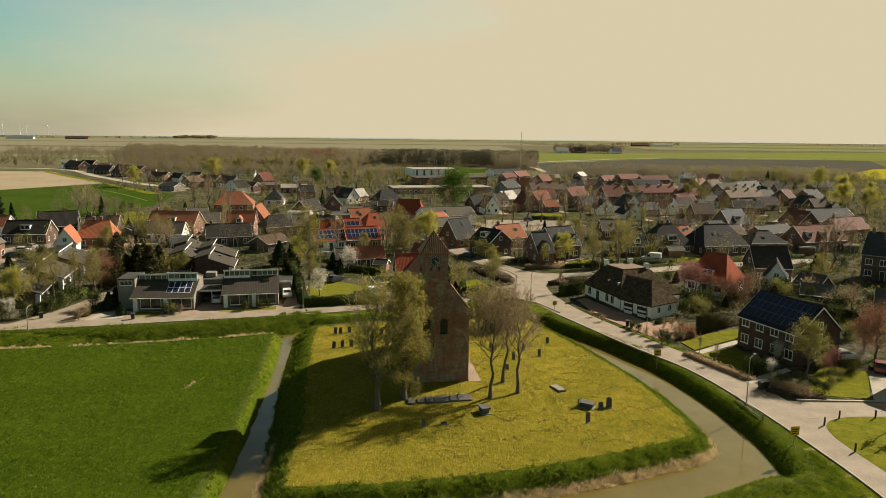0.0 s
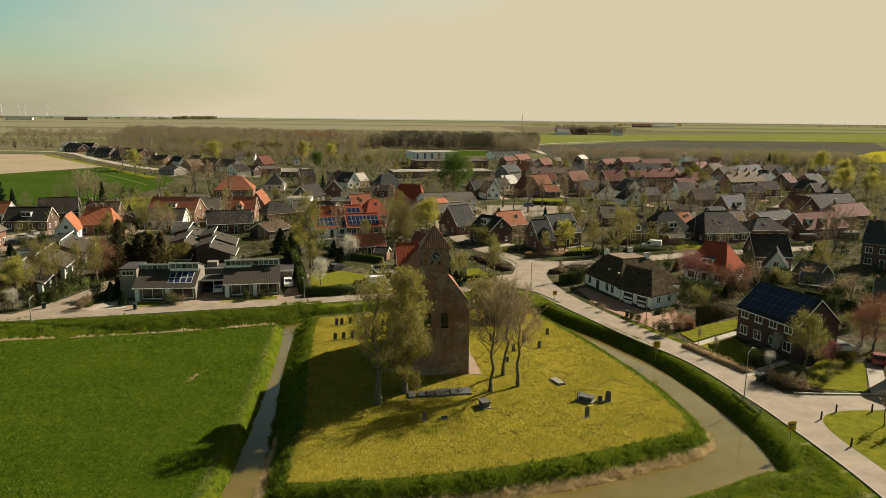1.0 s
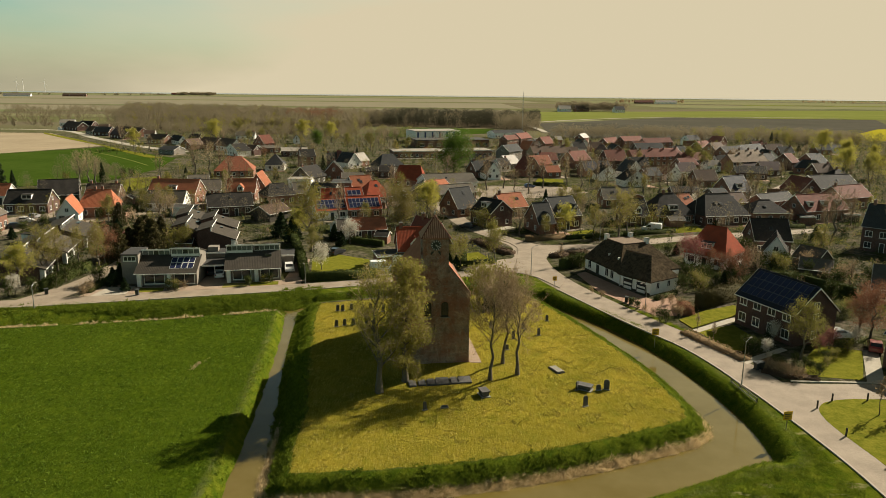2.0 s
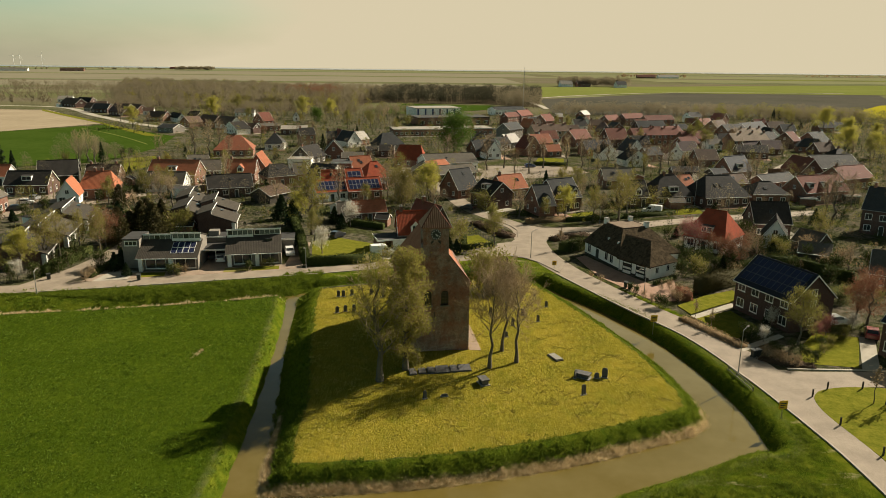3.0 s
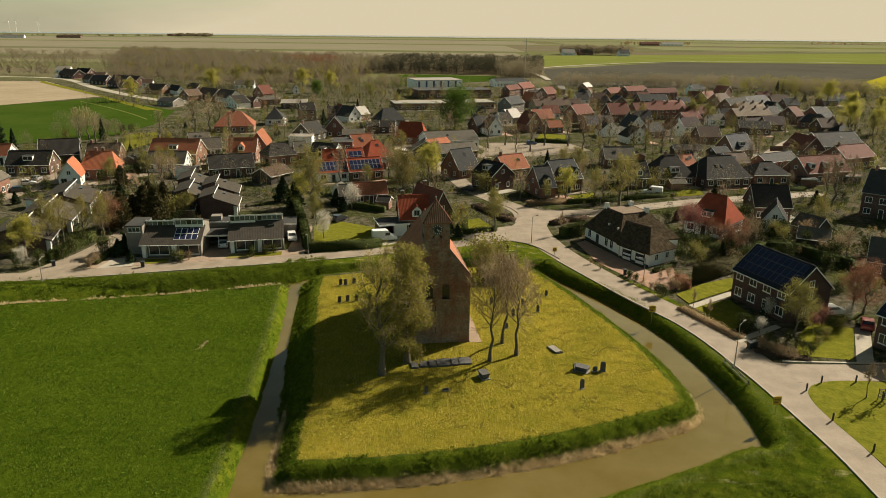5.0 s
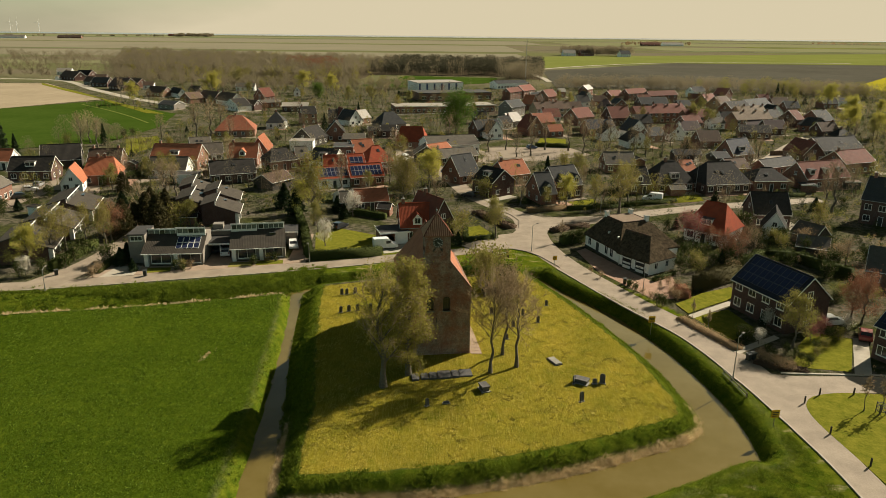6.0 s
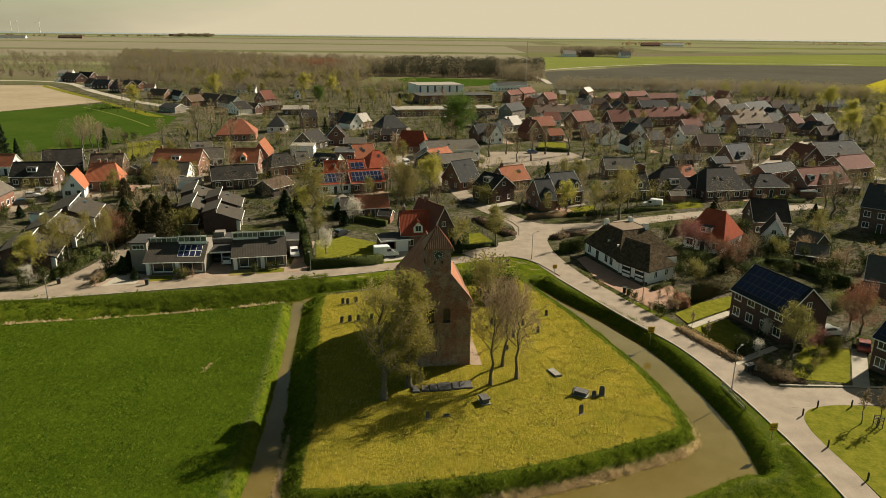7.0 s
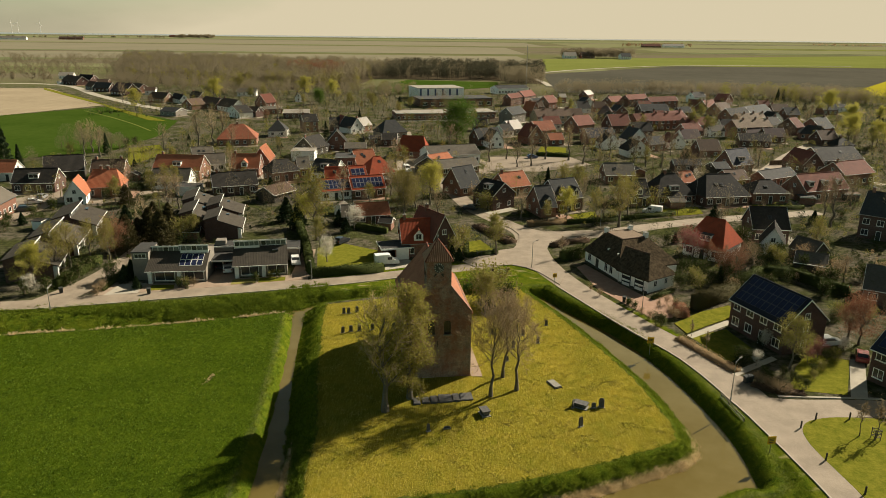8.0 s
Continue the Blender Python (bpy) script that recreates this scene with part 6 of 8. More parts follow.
plant('spring2', -74.0, 137.7, 7)
plant('white', -74.2, 116.4, 3)
plant('bush', -71.7, 117.1, 2.2)
plant('bush', -74.9, 115.8, 2.2)
plant('pink', -68.9, 147.2, 4)
plant('bush', -69.5, 121.0, 2)
plant('bush', -69.9, 125.0, 2.4)
plant('bush', -70.2, 128.9, 2.2)
plant('bush_dry', -62.2, 116.0, 1.6)
plant('bush_dry', -62.2, 118.3, 1.6)
plant('bush', -63.2, 123.3, 2.6)
plant('yew', -60.1, 122.8, 3.4)
plant('yew', -59.9, 125.3, 3.6)
plant('spring2', -29.5, 151.9, 14)
plant('yew', -35.6, 161.6, 6)
plant('yew', -39.7, 167.7, 6)
plant('willow', -34.5, 162.7, 7)
plant('white', -22.0, 160.2, 5)
plant('white', -24.5, 136.2, 4.5)
plant('spring', -27.8, 146.3, 6)
plant('willow', -4.6, 187.0, 10)
plant('round', -10.9, 173.0, 10.5)
plant('spring', -4.8, 198.9, 9)
plant('spring2', -2.7, 206.6, 7)
plant('yew', -26.2, 164.1, 4)
plant('yew', -23.7, 158.2, 3.5)
plant('yew', -50.6, 196.5, 5)
plant('bare_far', -43.4, 179.0, 7)
plant('green', 4.0, 300.0, 14.5)
plant('bare_far', 15.3, 253.3, 11)
plant('bare_far2', 29.8, 246.4, 12)
plant('bare_far', 22.0, 259.6, 10)
plant('bare_far2', 45.1, 258.7, 12)
plant('bare_far', 49.3, 252.0, 12)
plant('bare_far2', 56.6, 259.4, 11)
plant('bare_far', 61.8, 265.9, 10)
plant('bare_far', 18.9, 172.5, 6.5)
plant('bush_dry', 8.0, 187.8, 4)
plant('bush_light', 10.1, 180.3, 3.6)
plant('willow', 30.5, 173.1, 7)
plant('olive', 42.3, 166.1, 12)
plant('spring2', 46.7, 175.5, 10)
plant('bare_far', 39.4, 171.3, 6)
plant('spring', 10.6, 142.2, 8)
plant('sapling', 24.2, 140.4, 4.5)
plant('bare_far2', 36.7, 260.5, 10)
plant('bare_far', 24.6, 243.9, 8)
plant('pink', 51.7, 139.9, 5.5)
plant('pink', 51.6, 144.6, 5)
plant('copper', 54.2, 138.5, 4)
plant('copper', 56.5, 129.5, 5.5)
plant('bare_far', 60.2, 133.7, 6)
plant('copper', 54.2, 130.8, 5)
plant('bare_far', 60.7, 131.7, 5.5)
plant('copper', 53.8, 127.5, 4.5)
plant('yew', 67.4, 171.4, 4.5)
plant('yew', 83.7, 245.4, 7)
plant('bare_far', 95.3, 168.4, 12)
plant('bare_far2', 95.3, 172.1, 10)
plant('spring2', 81.1, 147.4, 7)
plant('copper', 63.8, 99.2, 7.2)
plant('copper', 63.3, 101.3, 5.5)
plant('spring', 49.2, 90.5, 7)
plant('pink', 52.8, 92.8, 2.2)
plant('pink', 55.0, 94.3, 2.6)
plant('bare_far', 103.1, 159.8, 9)
plant('spring', 115.8, 332.5, 9)
plant('spring', 120.3, 325.5, 8)
plant('willow', 176.2, 309.2, 11)
plant('spring', 174.4, 288.0, 9)
plant('spring', 188.4, 303.8, 9)
plant('spring', 234.5, 434.3, 9)
plant('spring', 234.6, 489.4, 8)
plant('bare_far', 66.5, 248.7, 10)
plant('bare_far2', 72.3, 253.5, 10)
plant('bare_far', 76.2, 247.1, 10)
plant('bare_far2', 86.7, 271.3, 9)
plant('bare_far', 89.1, 243.6, 6)
plant('willow', -147.0, 447.2, 14)
plant('willow', -98.6, 491.5, 13)
plant('willow', -76.9, 477.7, 12)
plant('spring', -151.9, 520.8, 12)
plant('willow', -178.9, 404.9, 11)
plant('bare_far', -205.2, 447.9, 11)
plant('willow', 231.9, 434.1, 10)
plant('spring', 70.1, 403.8, 8)
plant('spring', 137.2, 383.9, 8)
plant('spring', -44.3, 418.6, 9)
plant('spring', -57.4, 417.3, 9)
plant('green', -81.7, 450.8, 8)
plant('conifer', 232.7, 505.1, 9)
plant('conifer', 240.9, 514.5, 8)
plant('bush_light', 3.7, 146.8, 3.5)
plant('bush_light', 1.9, 141.8, 3)
plant('yew', 2.6, 138.0, 2.8)
plant('yew', 1.2, 140.6, 2.6)
plant('bush', -0.6, 146.6, 3)
plant('bush', 26.4, 139.7, 2)
plant('bush', 28.1, 140.5, 2.2)
plant('bush', 29.6, 141.7, 2)
plant('yew', 29.5, 143.7, 2.4)
plant('bush', 31.8, 113.5, 1.2)
plant('bush', 32.4, 111.9, 1.2)
plant('bush_dry', 33.2, 110.2, 1)
plant('bush_dry', 33.9, 108.0, 1.2)
plant('bush', 34.3, 105.7, 1.6)
plant('bush', 35.1, 105.3, 1.6)
plant('sapling', 35.7, 109.6, 3)
plant('bush_dry', 28.0, 118.8, 1)
plant('bush_dry', 26.8, 121.6, 0.9)
plant('bush_dry', 38.0, 110.1, 1.4)
plant('bush_dry', 38.3, 108.2, 1.4)
plant('bush_dry', 40.2, 110.2, 1.4)
plant('bush_dry', 39.7, 112.7, 1.4)
plant('bush_dry', 38.9, 114.8, 1.4)
plant('bush', 49.2, 129.9, 2.5)
plant('bush_light', 47.5, 127.3, 2)
plant('bush_light', 47.3, 123.5, 2)
plant('sapling', 38.2, 100.1, 3)
plant('sapling', 39.4, 96.5, 2.8)
plant('bush', 43.2, 93.6, 1.6)
plant('bush', 43.8, 92.9, 1.5)
plant('white', 44.8, 91.5, 2)
plant('bush', 44.8, 88.7, 1.0)
plant('bush_dry', 43.9, 84.5, 1.3)
plant('bush_dry', 43.3, 85.4, 1.2)
plant('bush_dry', 44.5, 83.6, 1.3)
plant('bush_dry', 45.3, 83.0, 1.3)
plant('bush', 44.7, 86.7, 1.2)
plant('bush_dry', 43.0, 86.7, 1.2)
plant('bush', 48.1, 85.8, 1.2)
plant('bush', 48.5, 84.6, 1.2)
plant('bush', 47.1, 88.1, 1.2)
plant('bush', 47.8, 86.8, 1.2)
plant('bush_light', 51.1, 87.5, 1.0)
plant('bush_light', 53.5, 90.3, 1.1)
plant('white', 59.7, 96.1, 2.2)
plant('bush_light', 57.1, 93.3, 1.4)
plant('bush', 55.8, 93.2, 1.4)
plant('white', 48.4, 97.2, 2.6)
plant('yew', 48.8, 98.8, 2.4)
plant('bush', 51.7, 89.2, 1.2)
plant('bush', 42.9, 92.5, 1.4)
plant('sapling', 49.5, 73.3, 4.2)
plant('yew', 58.4, 137.2, 2.4)
plant('bush_light', 68.2, 140.5, 2.5)
plant('bush', 66.2, 142.0, 2.4)
plant('bush_light', 69.0, 137.6, 2.2)
plant('bush', 72.0, 134.1, 2.4)
plant('bush_dry', 72.1, 127.5, 2.6)
plant('bush_dry', 76.3, 129.3, 3)
plant('bare_far', 76.8, 127.7, 5)

rb = random.Random(5)
for k in range(46):
    x, y = rb.uniform(50, 88), rb.uniform(103, 152)
    if x - 46 < 0.62 * (118 - y) + 8 or any(-1 < (m.inverted() @ Vector((x, y, 0))).x < w + 1 and -1 < (m.inverted() @ Vector((x, y, 0))).y < d + 1 for m, w, d in HOUSE_DIMS):
        continue
    plant(rb.choice(("bush", "bush", "bush_dry", "bush_light", "yew", "bare_far")), x, y, rb.uniform(1.4, 3.2))
# dense dark shrubs in the gardens between the cottage and the brick house
for x, y in [(46.6, 130.5), (47.7, 126.1), (49.3, 150.5), (51.9, 152.6), (64.7, 138.8), (67.9, 140.0), (71.3, 142.5), (53.1, 128.2), (43.5, 122.6), (51.4, 132.0), (50.5, 125.7), (63.2, 131.1), (65.2, 126.2), (69.4, 128.8), (71.3, 126.4), (73.0, 125.3), (50.6, 134.6), (53.9, 127.0)]:
    plant(rb.choice(("bush", "bush", "yew")), x, y, rb.uniform(1.6, 2.9))

plant('bush', -105.5, 161.5, 2.2)
plant('bush', -103.3, 168.6, 2.2)
plant('bush', -102.4, 176.1, 2.2)
plant('yew', -102.1, 161.7, 3.0)
plant('bush_dry', -101.2, 182.4, 1.8)
plant('bush', -102.6, 155.7, 2.2)
plant('bush', -96.4, 159.9, 2.2)
plant('spring', -90.5, 185.5, 6.0)
plant('bush', -94.6, 189.3, 2.2)
plant('thuja', -85.2, 180.6, 6.0)
plant('bush', -91.8, 190.9, 2.2)
plant('yew', -56.6, 119.6, 2.4)
plant('bush', -49.2, 120.6, 1.5)
plant('bush_light', -48.0, 121.0, 1.3)
plant('bush_dry', -46.8, 121.4, 1.2)
plant('bush', -47.6, 119.9, 0.9)
plant('bush', -36.0, 124.4, 1.3)
plant('bush', -35.8, 123.6, 1.2)
plant('bush_light', -33.6, 126.0, 1.1)
plant('bush', -32.3, 126.2, 1.3)

plant('willow', 190.0, 334.6, 13)
plant('willow', 223.2, 418.5, 13)
plant('willow', 181.6, 297.2, 10)



# ---------------------------------------------------------------- grass and reed
def patchy(x, y, cell, seed):
    """Smooth random swell between 0 and 1 with patches of the given size."""
    tab = np.random.default_rng(seed + 77).uniform(0, 1, (97, 97))
    u, v = x / cell, y / cell
    i, j = np.floor(u).astype(int), np.floor(v).astype(int)
    a, b = ease(u - i, 0, 1), ease(v - j, 0, 1)
    g = lambda p, q: tab[p % 97, q % 97]
    return (g(i, j) * (1 - a) + g(i + 1, j) * a) * (1 - b) + (g(i, j + 1) * (1 - a) + g(i + 1, j + 1) * a) * b


def tufts(name, mask, count, height, material, label, seed, blades=3, box=(-80, 46, 46, 126), width=0.035, lush=1.0, lean=0.7, burst=9.0):
    """Upright blades over the share of ground that mask picks."""
    rng = np.random.default_rng(seed)
    x, y = rng.uniform(box[0], box[1], count * 6), rng.uniform(box[2], box[3], count * 6)
    res = terrain(x, y)
    keep = (mask(x, y, res) > rng.uniform(0, 1, len(x))) & (res[0] > WATER - 0.1)
    x, y, z = x[keep][:count], y[keep][:count], res[0][keep][:count]
    n = len(x) * blades
    x, y, z = [np.repeat(q, blades) for q in (x, y, z)]
    x, y = x + rng.normal(size=n) * 0.13, y + rng.normal(size=n) * 0.13
    an = rng.uniform(0, 2 * math.pi, n)
    clump = np.repeat(rng.uniform(0.35, 1.0, n // blades) ** 2 * 2.2, blades)
    swell = 0.15 + 0.9 * patchy(x, y, 1.5, seed) + 0.7 * patchy(x, y, 0.6, seed + 1)
    h = height * np.minimum(clump, burst) * rng.uniform(0.6, 1.2, n) * np.clip(swell, 0.25, 1.5) * (np.where((x > 16) & (y < 122) & (polygon_distance(x, y, ISLAND) > 0.3), 0.68, np.where((y > 98) & (x < -22), 1.3 * lush, np.where((y > 98) | ((x < -14) & (x > -21.5)), lush, 1.0))))
    w = width * rng.uniform(0.7, 1.6, n) * (h / height)
    lx, ly = rng.normal(size=n) * lean * h, rng.normal(size=n) * lean * h
    a = np.stack([x - np.cos(an) * w, y - np.sin(an) * w, z - 0.05], 1)
    b = np.stack([x + np.cos(an) * w, y + np.sin(an) * w, z - 0.05], 1)
    c = np.stack([x + lx, y + ly, z + h], 1)
    v = np.stack([a, b, c], 1).reshape(-1, 3)
    me = array_mesh(name, v, np.arange(3 * n).reshape(n, 3))
    ob = part(name, me, material)
    return tagged(ob, label, "grass", kind="stuff")


def bank_share(x, y, r):
    """Thick on the slopes, thin on the verges above them and beside the field."""
    slope = np.where(r[0] < np.where((x > -24) & (x < 31) & (y > 57) & (y < 122), 0.12, -0.1), 1.0, 0.3)
    nd, side = line_distance(x, y, N_DITCH)
    slope = np.where((y > 95) & (x < -22), np.where((side > 0) & (nd < 8.2), 1.0, 0.12), slope)
    return r[2] * (1 - r[4]) * slope * np.where((x < -19.5) & (y < 108), 0.12, 1)


tufts("bank_grass", bank_share, 105000, 0.1, BLADE, "lush clumpy grass on the moat and ditch banks", 1, 6, (-82, 44, 44, 128), 0.024, 1.25)
tufts("reed", lambda x, y, r: r[4], 15000, 0.2, REED, "matted dry straw-coloured reed along the shore", 2, 7, (-20, 32, 54, 76), 0.024, lean=0.8, burst=1.1)
tufts("rough_grass", lambda x, y, r: np.where((y < 68) & (x > -16) & (x < 38.6), r[5], 0.0), 24000, 0.17, BLADE, "rough tussocky grass on the bank by the road", 6, 5, (-12, 44, 44, 68), 0.03)
tufts("lawn_clippings", lambda x, y, r: r[1] * (patchy(x * 0.5, y, 0.45, 3) > 0.5), 36000, 0.055, MOWN, "pale mown grass and clippings on the churchyard mound", 7, 3, (-26, 31, 57, 119), 0.03, lean=1.2)
tufts("crop_rows", lambda x, y, r: r[3] * (0.35 + 0.65 * (np.sin((x * 0.94 + y * 0.34) * 2 * math.pi / 0.9) > 0)), 60000, 0.075, CROP_BLADE, "young green crop standing in drilled rows", 8, 3, (-66, -18, 50, 114), 0.03)
tufts("dry_edge", lambda x, y, r: np.where((np.abs(line_distance(x, y, N_DITCH)[0] - 2.3) < 0.25) & (line_distance(x, y, N_DITCH)[1] < 0) & (np.sin(x * 0.9) + 0.5 * np.sin(x * 0.37) > -0.9), 1.0, 0.0), 2600, 0.15, REED, "pale dry grass along the field ditch", 4, 6, (-80, -26, 96, 114), 0.04)
tufts("straw_patch", lambda x, y, r: np.exp(-((x + 32.2) / 0.5 - (y - 85.5) / 1.6) ** 2 * 4) * np.exp(-((y - 85.5) / 1.7) ** 2), 160, 0.12, REED, "flattened pale straw patch in the field", 5, 6, (-34, -30, 82, 89), 0.05)


# ---------------------------------------------------------------- hedges and planting
def hedge(pts, width, height, leaf, label, dens=34, size=0.13, rough=0.12, name="hedge", z=0.0):
    """A clipped hedge along a plan line: a solid heart with leaf sprays all over it."""
    rng = np.random.default_rng(int(abs(pts[0][0] * 7 + pts[0][1] * 13)) % 9999)
    c = np.array(pts, float)
    vs, fs, n0 = [], [], 0
    for p, q in zip(c[:-1], c[1:]):
        ln = np.linalg.norm(q - p)
        t = (q - p) / ln
        nr = np.array([-t[1], t[0]])
        a, hw, hh = 0.9, width / 2 * 0.9, height * 0.93
        k = [np.array([*(p + nr * s * hw), zz]) for s in (-1, 1) for zz in (-0.1, hh)] + [np.array([*(q + nr * s * hw), zz]) for s in (-1, 1) for zz in (-0.1, hh)]
        vs.append(np.array(k) + [0, 0, z])
        fs.append(np.array([(0, 4, 5, 1), (3, 7, 6, 2), (1, 5, 7, 3), (0, 1, 3, 2), (4, 6, 7, 5)]) + n0)
        n0 += 8
        m = int(dens * ln * (width + 2 * height))
        u = rng.uniform(0, ln, m)
        s = rng.uniform(-height, height + width, m)
        off = np.where(s < 0, -width / 2, np.where(s > width, width / 2, s - width / 2))
        zz = np.where(s < 0, -s, np.where(s > width, s - width, height))
        bump_ = 1 + 0.12 * np.sin(u * 1.3 + p[0]) * rng.uniform(0.5, 1, m)
        ctr = np.stack([p[0] + t[0] * u + nr[0] * off * bump_, p[1] + t[1] * u + nr[1] * off * bump_, zz * bump_ + z], 1) + rng.normal(size=(m, 3)) * rough
        v, f = leaf_quads(ctr, size, rng)
        vs.append(v)
        fs.append(f + n0)
        n0 += len(v)
    ob = part(name, array_mesh(name, np.concatenate(vs), np.concatenate(fs)), LEAF[leaf])
    return tagged(ob, label, "hedge" if name == "hedge" else "planting")


hedge([(-25.8, 127.4), (-12.5, 131.2)], 1.5, 1.6, "hedge", "clipped dark green garden hedge beside the road")
hedge([(-26.4, 128.6), (-29.5, 141), (-35, 160)], 1.4, 2.4, "hedge", "tall dark hedge along a garden")
hedge([(43.0, 112.8), (52.9, 120.2)], 2.0, 2.6, "cypress", "tall dark evergreen hedge")
hedge([(55, 124), (62.2, 131.1), (67.8, 129.9), (73.5, 120)], 1.5, 2.0, "hedge", "dark green hedge round a back garden")
hedge([(36.5, 100.6), (41.2, 89.4)], 1.7, 0.35, "bud", "low reddish-brown grass bed beside the road", 46, 0.12, 0.2, name="planting_bed")
hedge([(41.8, 85.8), (44.2, 84.0), (47.8, 83.3)], 1.5, 0.32, "mulch", "low brown shrub bed at the street corner", 60, 0.1, 0.16, name="planting_bed")
hedge([(7.4, 164.6), (10.4, 159.6), (13.0, 154.1), (14.8, 151.0)], 3.0, 0.7, "mulch", "low dark brown shrub bed at the junction", 30, 0.12, name="planting_bed")
hedge([(23.6, 148.6), (27.3, 151.6), (32.3, 153.6)], 2.2, 0.7, "mulch", "low brown shrub bed at the junction", 30, 0.12, name="planting_bed")
hedge([(24.4, 139.8), (29.6, 142.9)], 2.4, 1.7, "hedge", "rounded dark green hedge beside the farmhouse")
hedge([(37, 117.2), (42, 121.5)], 0.8, 0.7, "hedge", "low hedge below a white wall")
hedge([(30, 168.5), (45, 173), (60, 179)], 1.2, 1.0, "hedge", "low garden hedge along the street")
hedge([(20, 166), (30, 169.5)], 1.6, 1.0, "bud", "brown garden hedge along the street")
hedge([(66, 158), (80, 164)], 1.2, 1.2, "hedge", "dark green clipped garden hedge")
hedge([(-62.4, 118), (-62.6, 128), (-62.8, 140)], 1.2, 0.8, "hedge", "dark hedge along the lane")
hedge([(-71.0, 119), (-70.2, 134)], 1.4, 1.8, "hedge", "dark hedge along the lane")
hedge([(-110, 200), (-90, 203)], 1.2, 1.6, "hedge", "dark green clipped garden hedge")
hedge([(34, 268), (47, 266)], 1.6, 1.4, "hedge", "clipped hedge round the village green")
hedge([(60, 200), (80, 214), (92, 232)], 1.2, 1.3, "hedge", "dark green clipped garden hedge")
hedge([(-27, 165), (-14, 158)], 1.2, 1.4, "hedge", "dark green clipped garden hedge")
hedge([(4.5, 150.5), (4.2, 140.5), (11, 143.2)], 0.8, 1.0, "hedge", "low garden hedge at the corner")
hedge([(84, 185.5), (98, 187.5)], 1.0, 0.9, "hedge", "low green front garden hedge")
hedge([(40.4, 113), (39.6, 108.8)], 2.0, 1.3, "copper", "brown twiggy planting beside the paving", name="planting_bed")
hedge([(3.6, 119), (10, 122.2)], 2.2, 1.6, "green", "green shrubs by the churchyard entrance", name="planting_bed")

LAWN = plain("garden_lawn", (0.085, 0.096, 0.011), (0.17, 0.153, 0.021), 0.8, 1.0, 3.0, 0.9, sheen=0.0)
PAVE_TAN = plain("tan_paving", (0.23, 0.165, 0.115), (0.31, 0.23, 0.165), 0.5, 0.9, 8.0, 0.3)
sheet("forecourt", [(-63, 115.7), (-44, 120.5), (-26.4, 125.4), (-27, 128), (-30.9, 127.8), (-40.4, 125.7), (-41, 134), (-46, 133.5), (-45.2, 123.4), (-55.8, 122.2), (-58.5, 123.5), (-62, 122.5)], PAVE_TAN, "tan brick-paved front yards of the low houses", 0.024, "paving")
LAWN_DRY = plain("dry_lawn", (0.22, 0.18, 0.05), (0.17, 0.15, 0.03), 0.5, 0.95, 5.0, 0.6)
sheet("lawn_orchard", [(-25.4, 129.6), (-12.8, 133.2), (-12.1, 142.9), (-24.1, 150), (-28.2, 146)], LAWN, "sunny garden lawn behind a hedge", 0.03, "lawn")
sheet("lawn_corner", [(46.4, 84.5), (53.5, 83.2), (59.4, 93.6), (54.5, 96.0), (50.2, 91.0)], LAWN, "mown front lawn", 0.03, "lawn")
sheet("yard_centre", [(-18.4, 252.3), (-11.6, 255.0), (-8.6, 220.5), (-14.0, 215.0), (-18.4, 225.4)], PAVER, "pale paved yard between the red houses", 0.036, "paving")
sheet("courtyard", [(-119.8, 188.0), (-115.2, 196.8), (-113.2, 200.7), (-106.5, 188.7), (-105.3, 176.0), (-106.6, 164.6), (-111.3, 168.2)], PAVER, "brick-paved courtyard between low houses", 0.034, "paving")
rim = [tuple(q) for q in curve_through([(44.0, 55), (43.4, 63), (42.8, 69), (42.8, 72.4), (43.6, 75), (45.8, 76.8), (50.7, 77.5), (62, 76.2), (75, 73)], 5)]
sheet("lawn_round", rim + [(75, 55)], LAWN, "rounded mown verge with short posts", 0.046, "lawn")
sheet("junction_east", [(38.5, 82), (52, 80.2), (51, 76.6), (46.4, 75.8), (44.4, 74.2), (43.6, 71.5), (43.4, 66), (40, 68)], PAVER, "pale paved fork of two streets", 0.03, "road")
sheet("lawn_cottage", [(37.6, 106.4), (43.6, 111.4), (49.6, 114.6), (50.4, 110.6), (44.2, 106.6), (38.4, 102.4)], LAWN, "narrow sunny lawn by a drive", 0.03, "lawn")
sheet("lawn_brick_house", [(38.6, 101.2), (45.4, 104.4), (46.6, 97.5), (41.6, 92.6)], LAWN, "front garden lawn of the brick house", 0.03, "lawn")
sheet("lawn_hook", [(3.8, 151), (7.7, 153.4), (11.0, 144.6), (5.2, 141.6)], LAWN, "corner garden lawn", 0.03, "lawn")
sheet("lawn_dry", [(-40.2, 122.2), (-35.9, 123.3), (-36.3, 125.7), (-40.6, 124.9)], LAWN_DRY, "dry yellowed front lawn", 0.05, "lawn")
sheet("lawn_low_house", [(-35.4, 123.5), (-30.6, 124.8), (-31.0, 127.0), (-35.8, 126.0)], LAWN, "front lawn with shrubs", 0.052, "lawn")
sheet("lawn_west", [(-54.4, 118.4), (-49.9, 119.6), (-50.5, 121.8), (-54.6, 121.4)], LAWN, "small front lawn", 0.054, "lawn")
sheet("lawn_green", [(34, 269), (45.5, 267), (49, 288), (39, 291)], LAWN, "village green lawn", 0.03, "lawn")
sheet("lawn_street", [(58, 177), (68, 180), (69, 188), (58, 185.5)], LAWN, "front lawn beside the street", 0.03, "lawn")
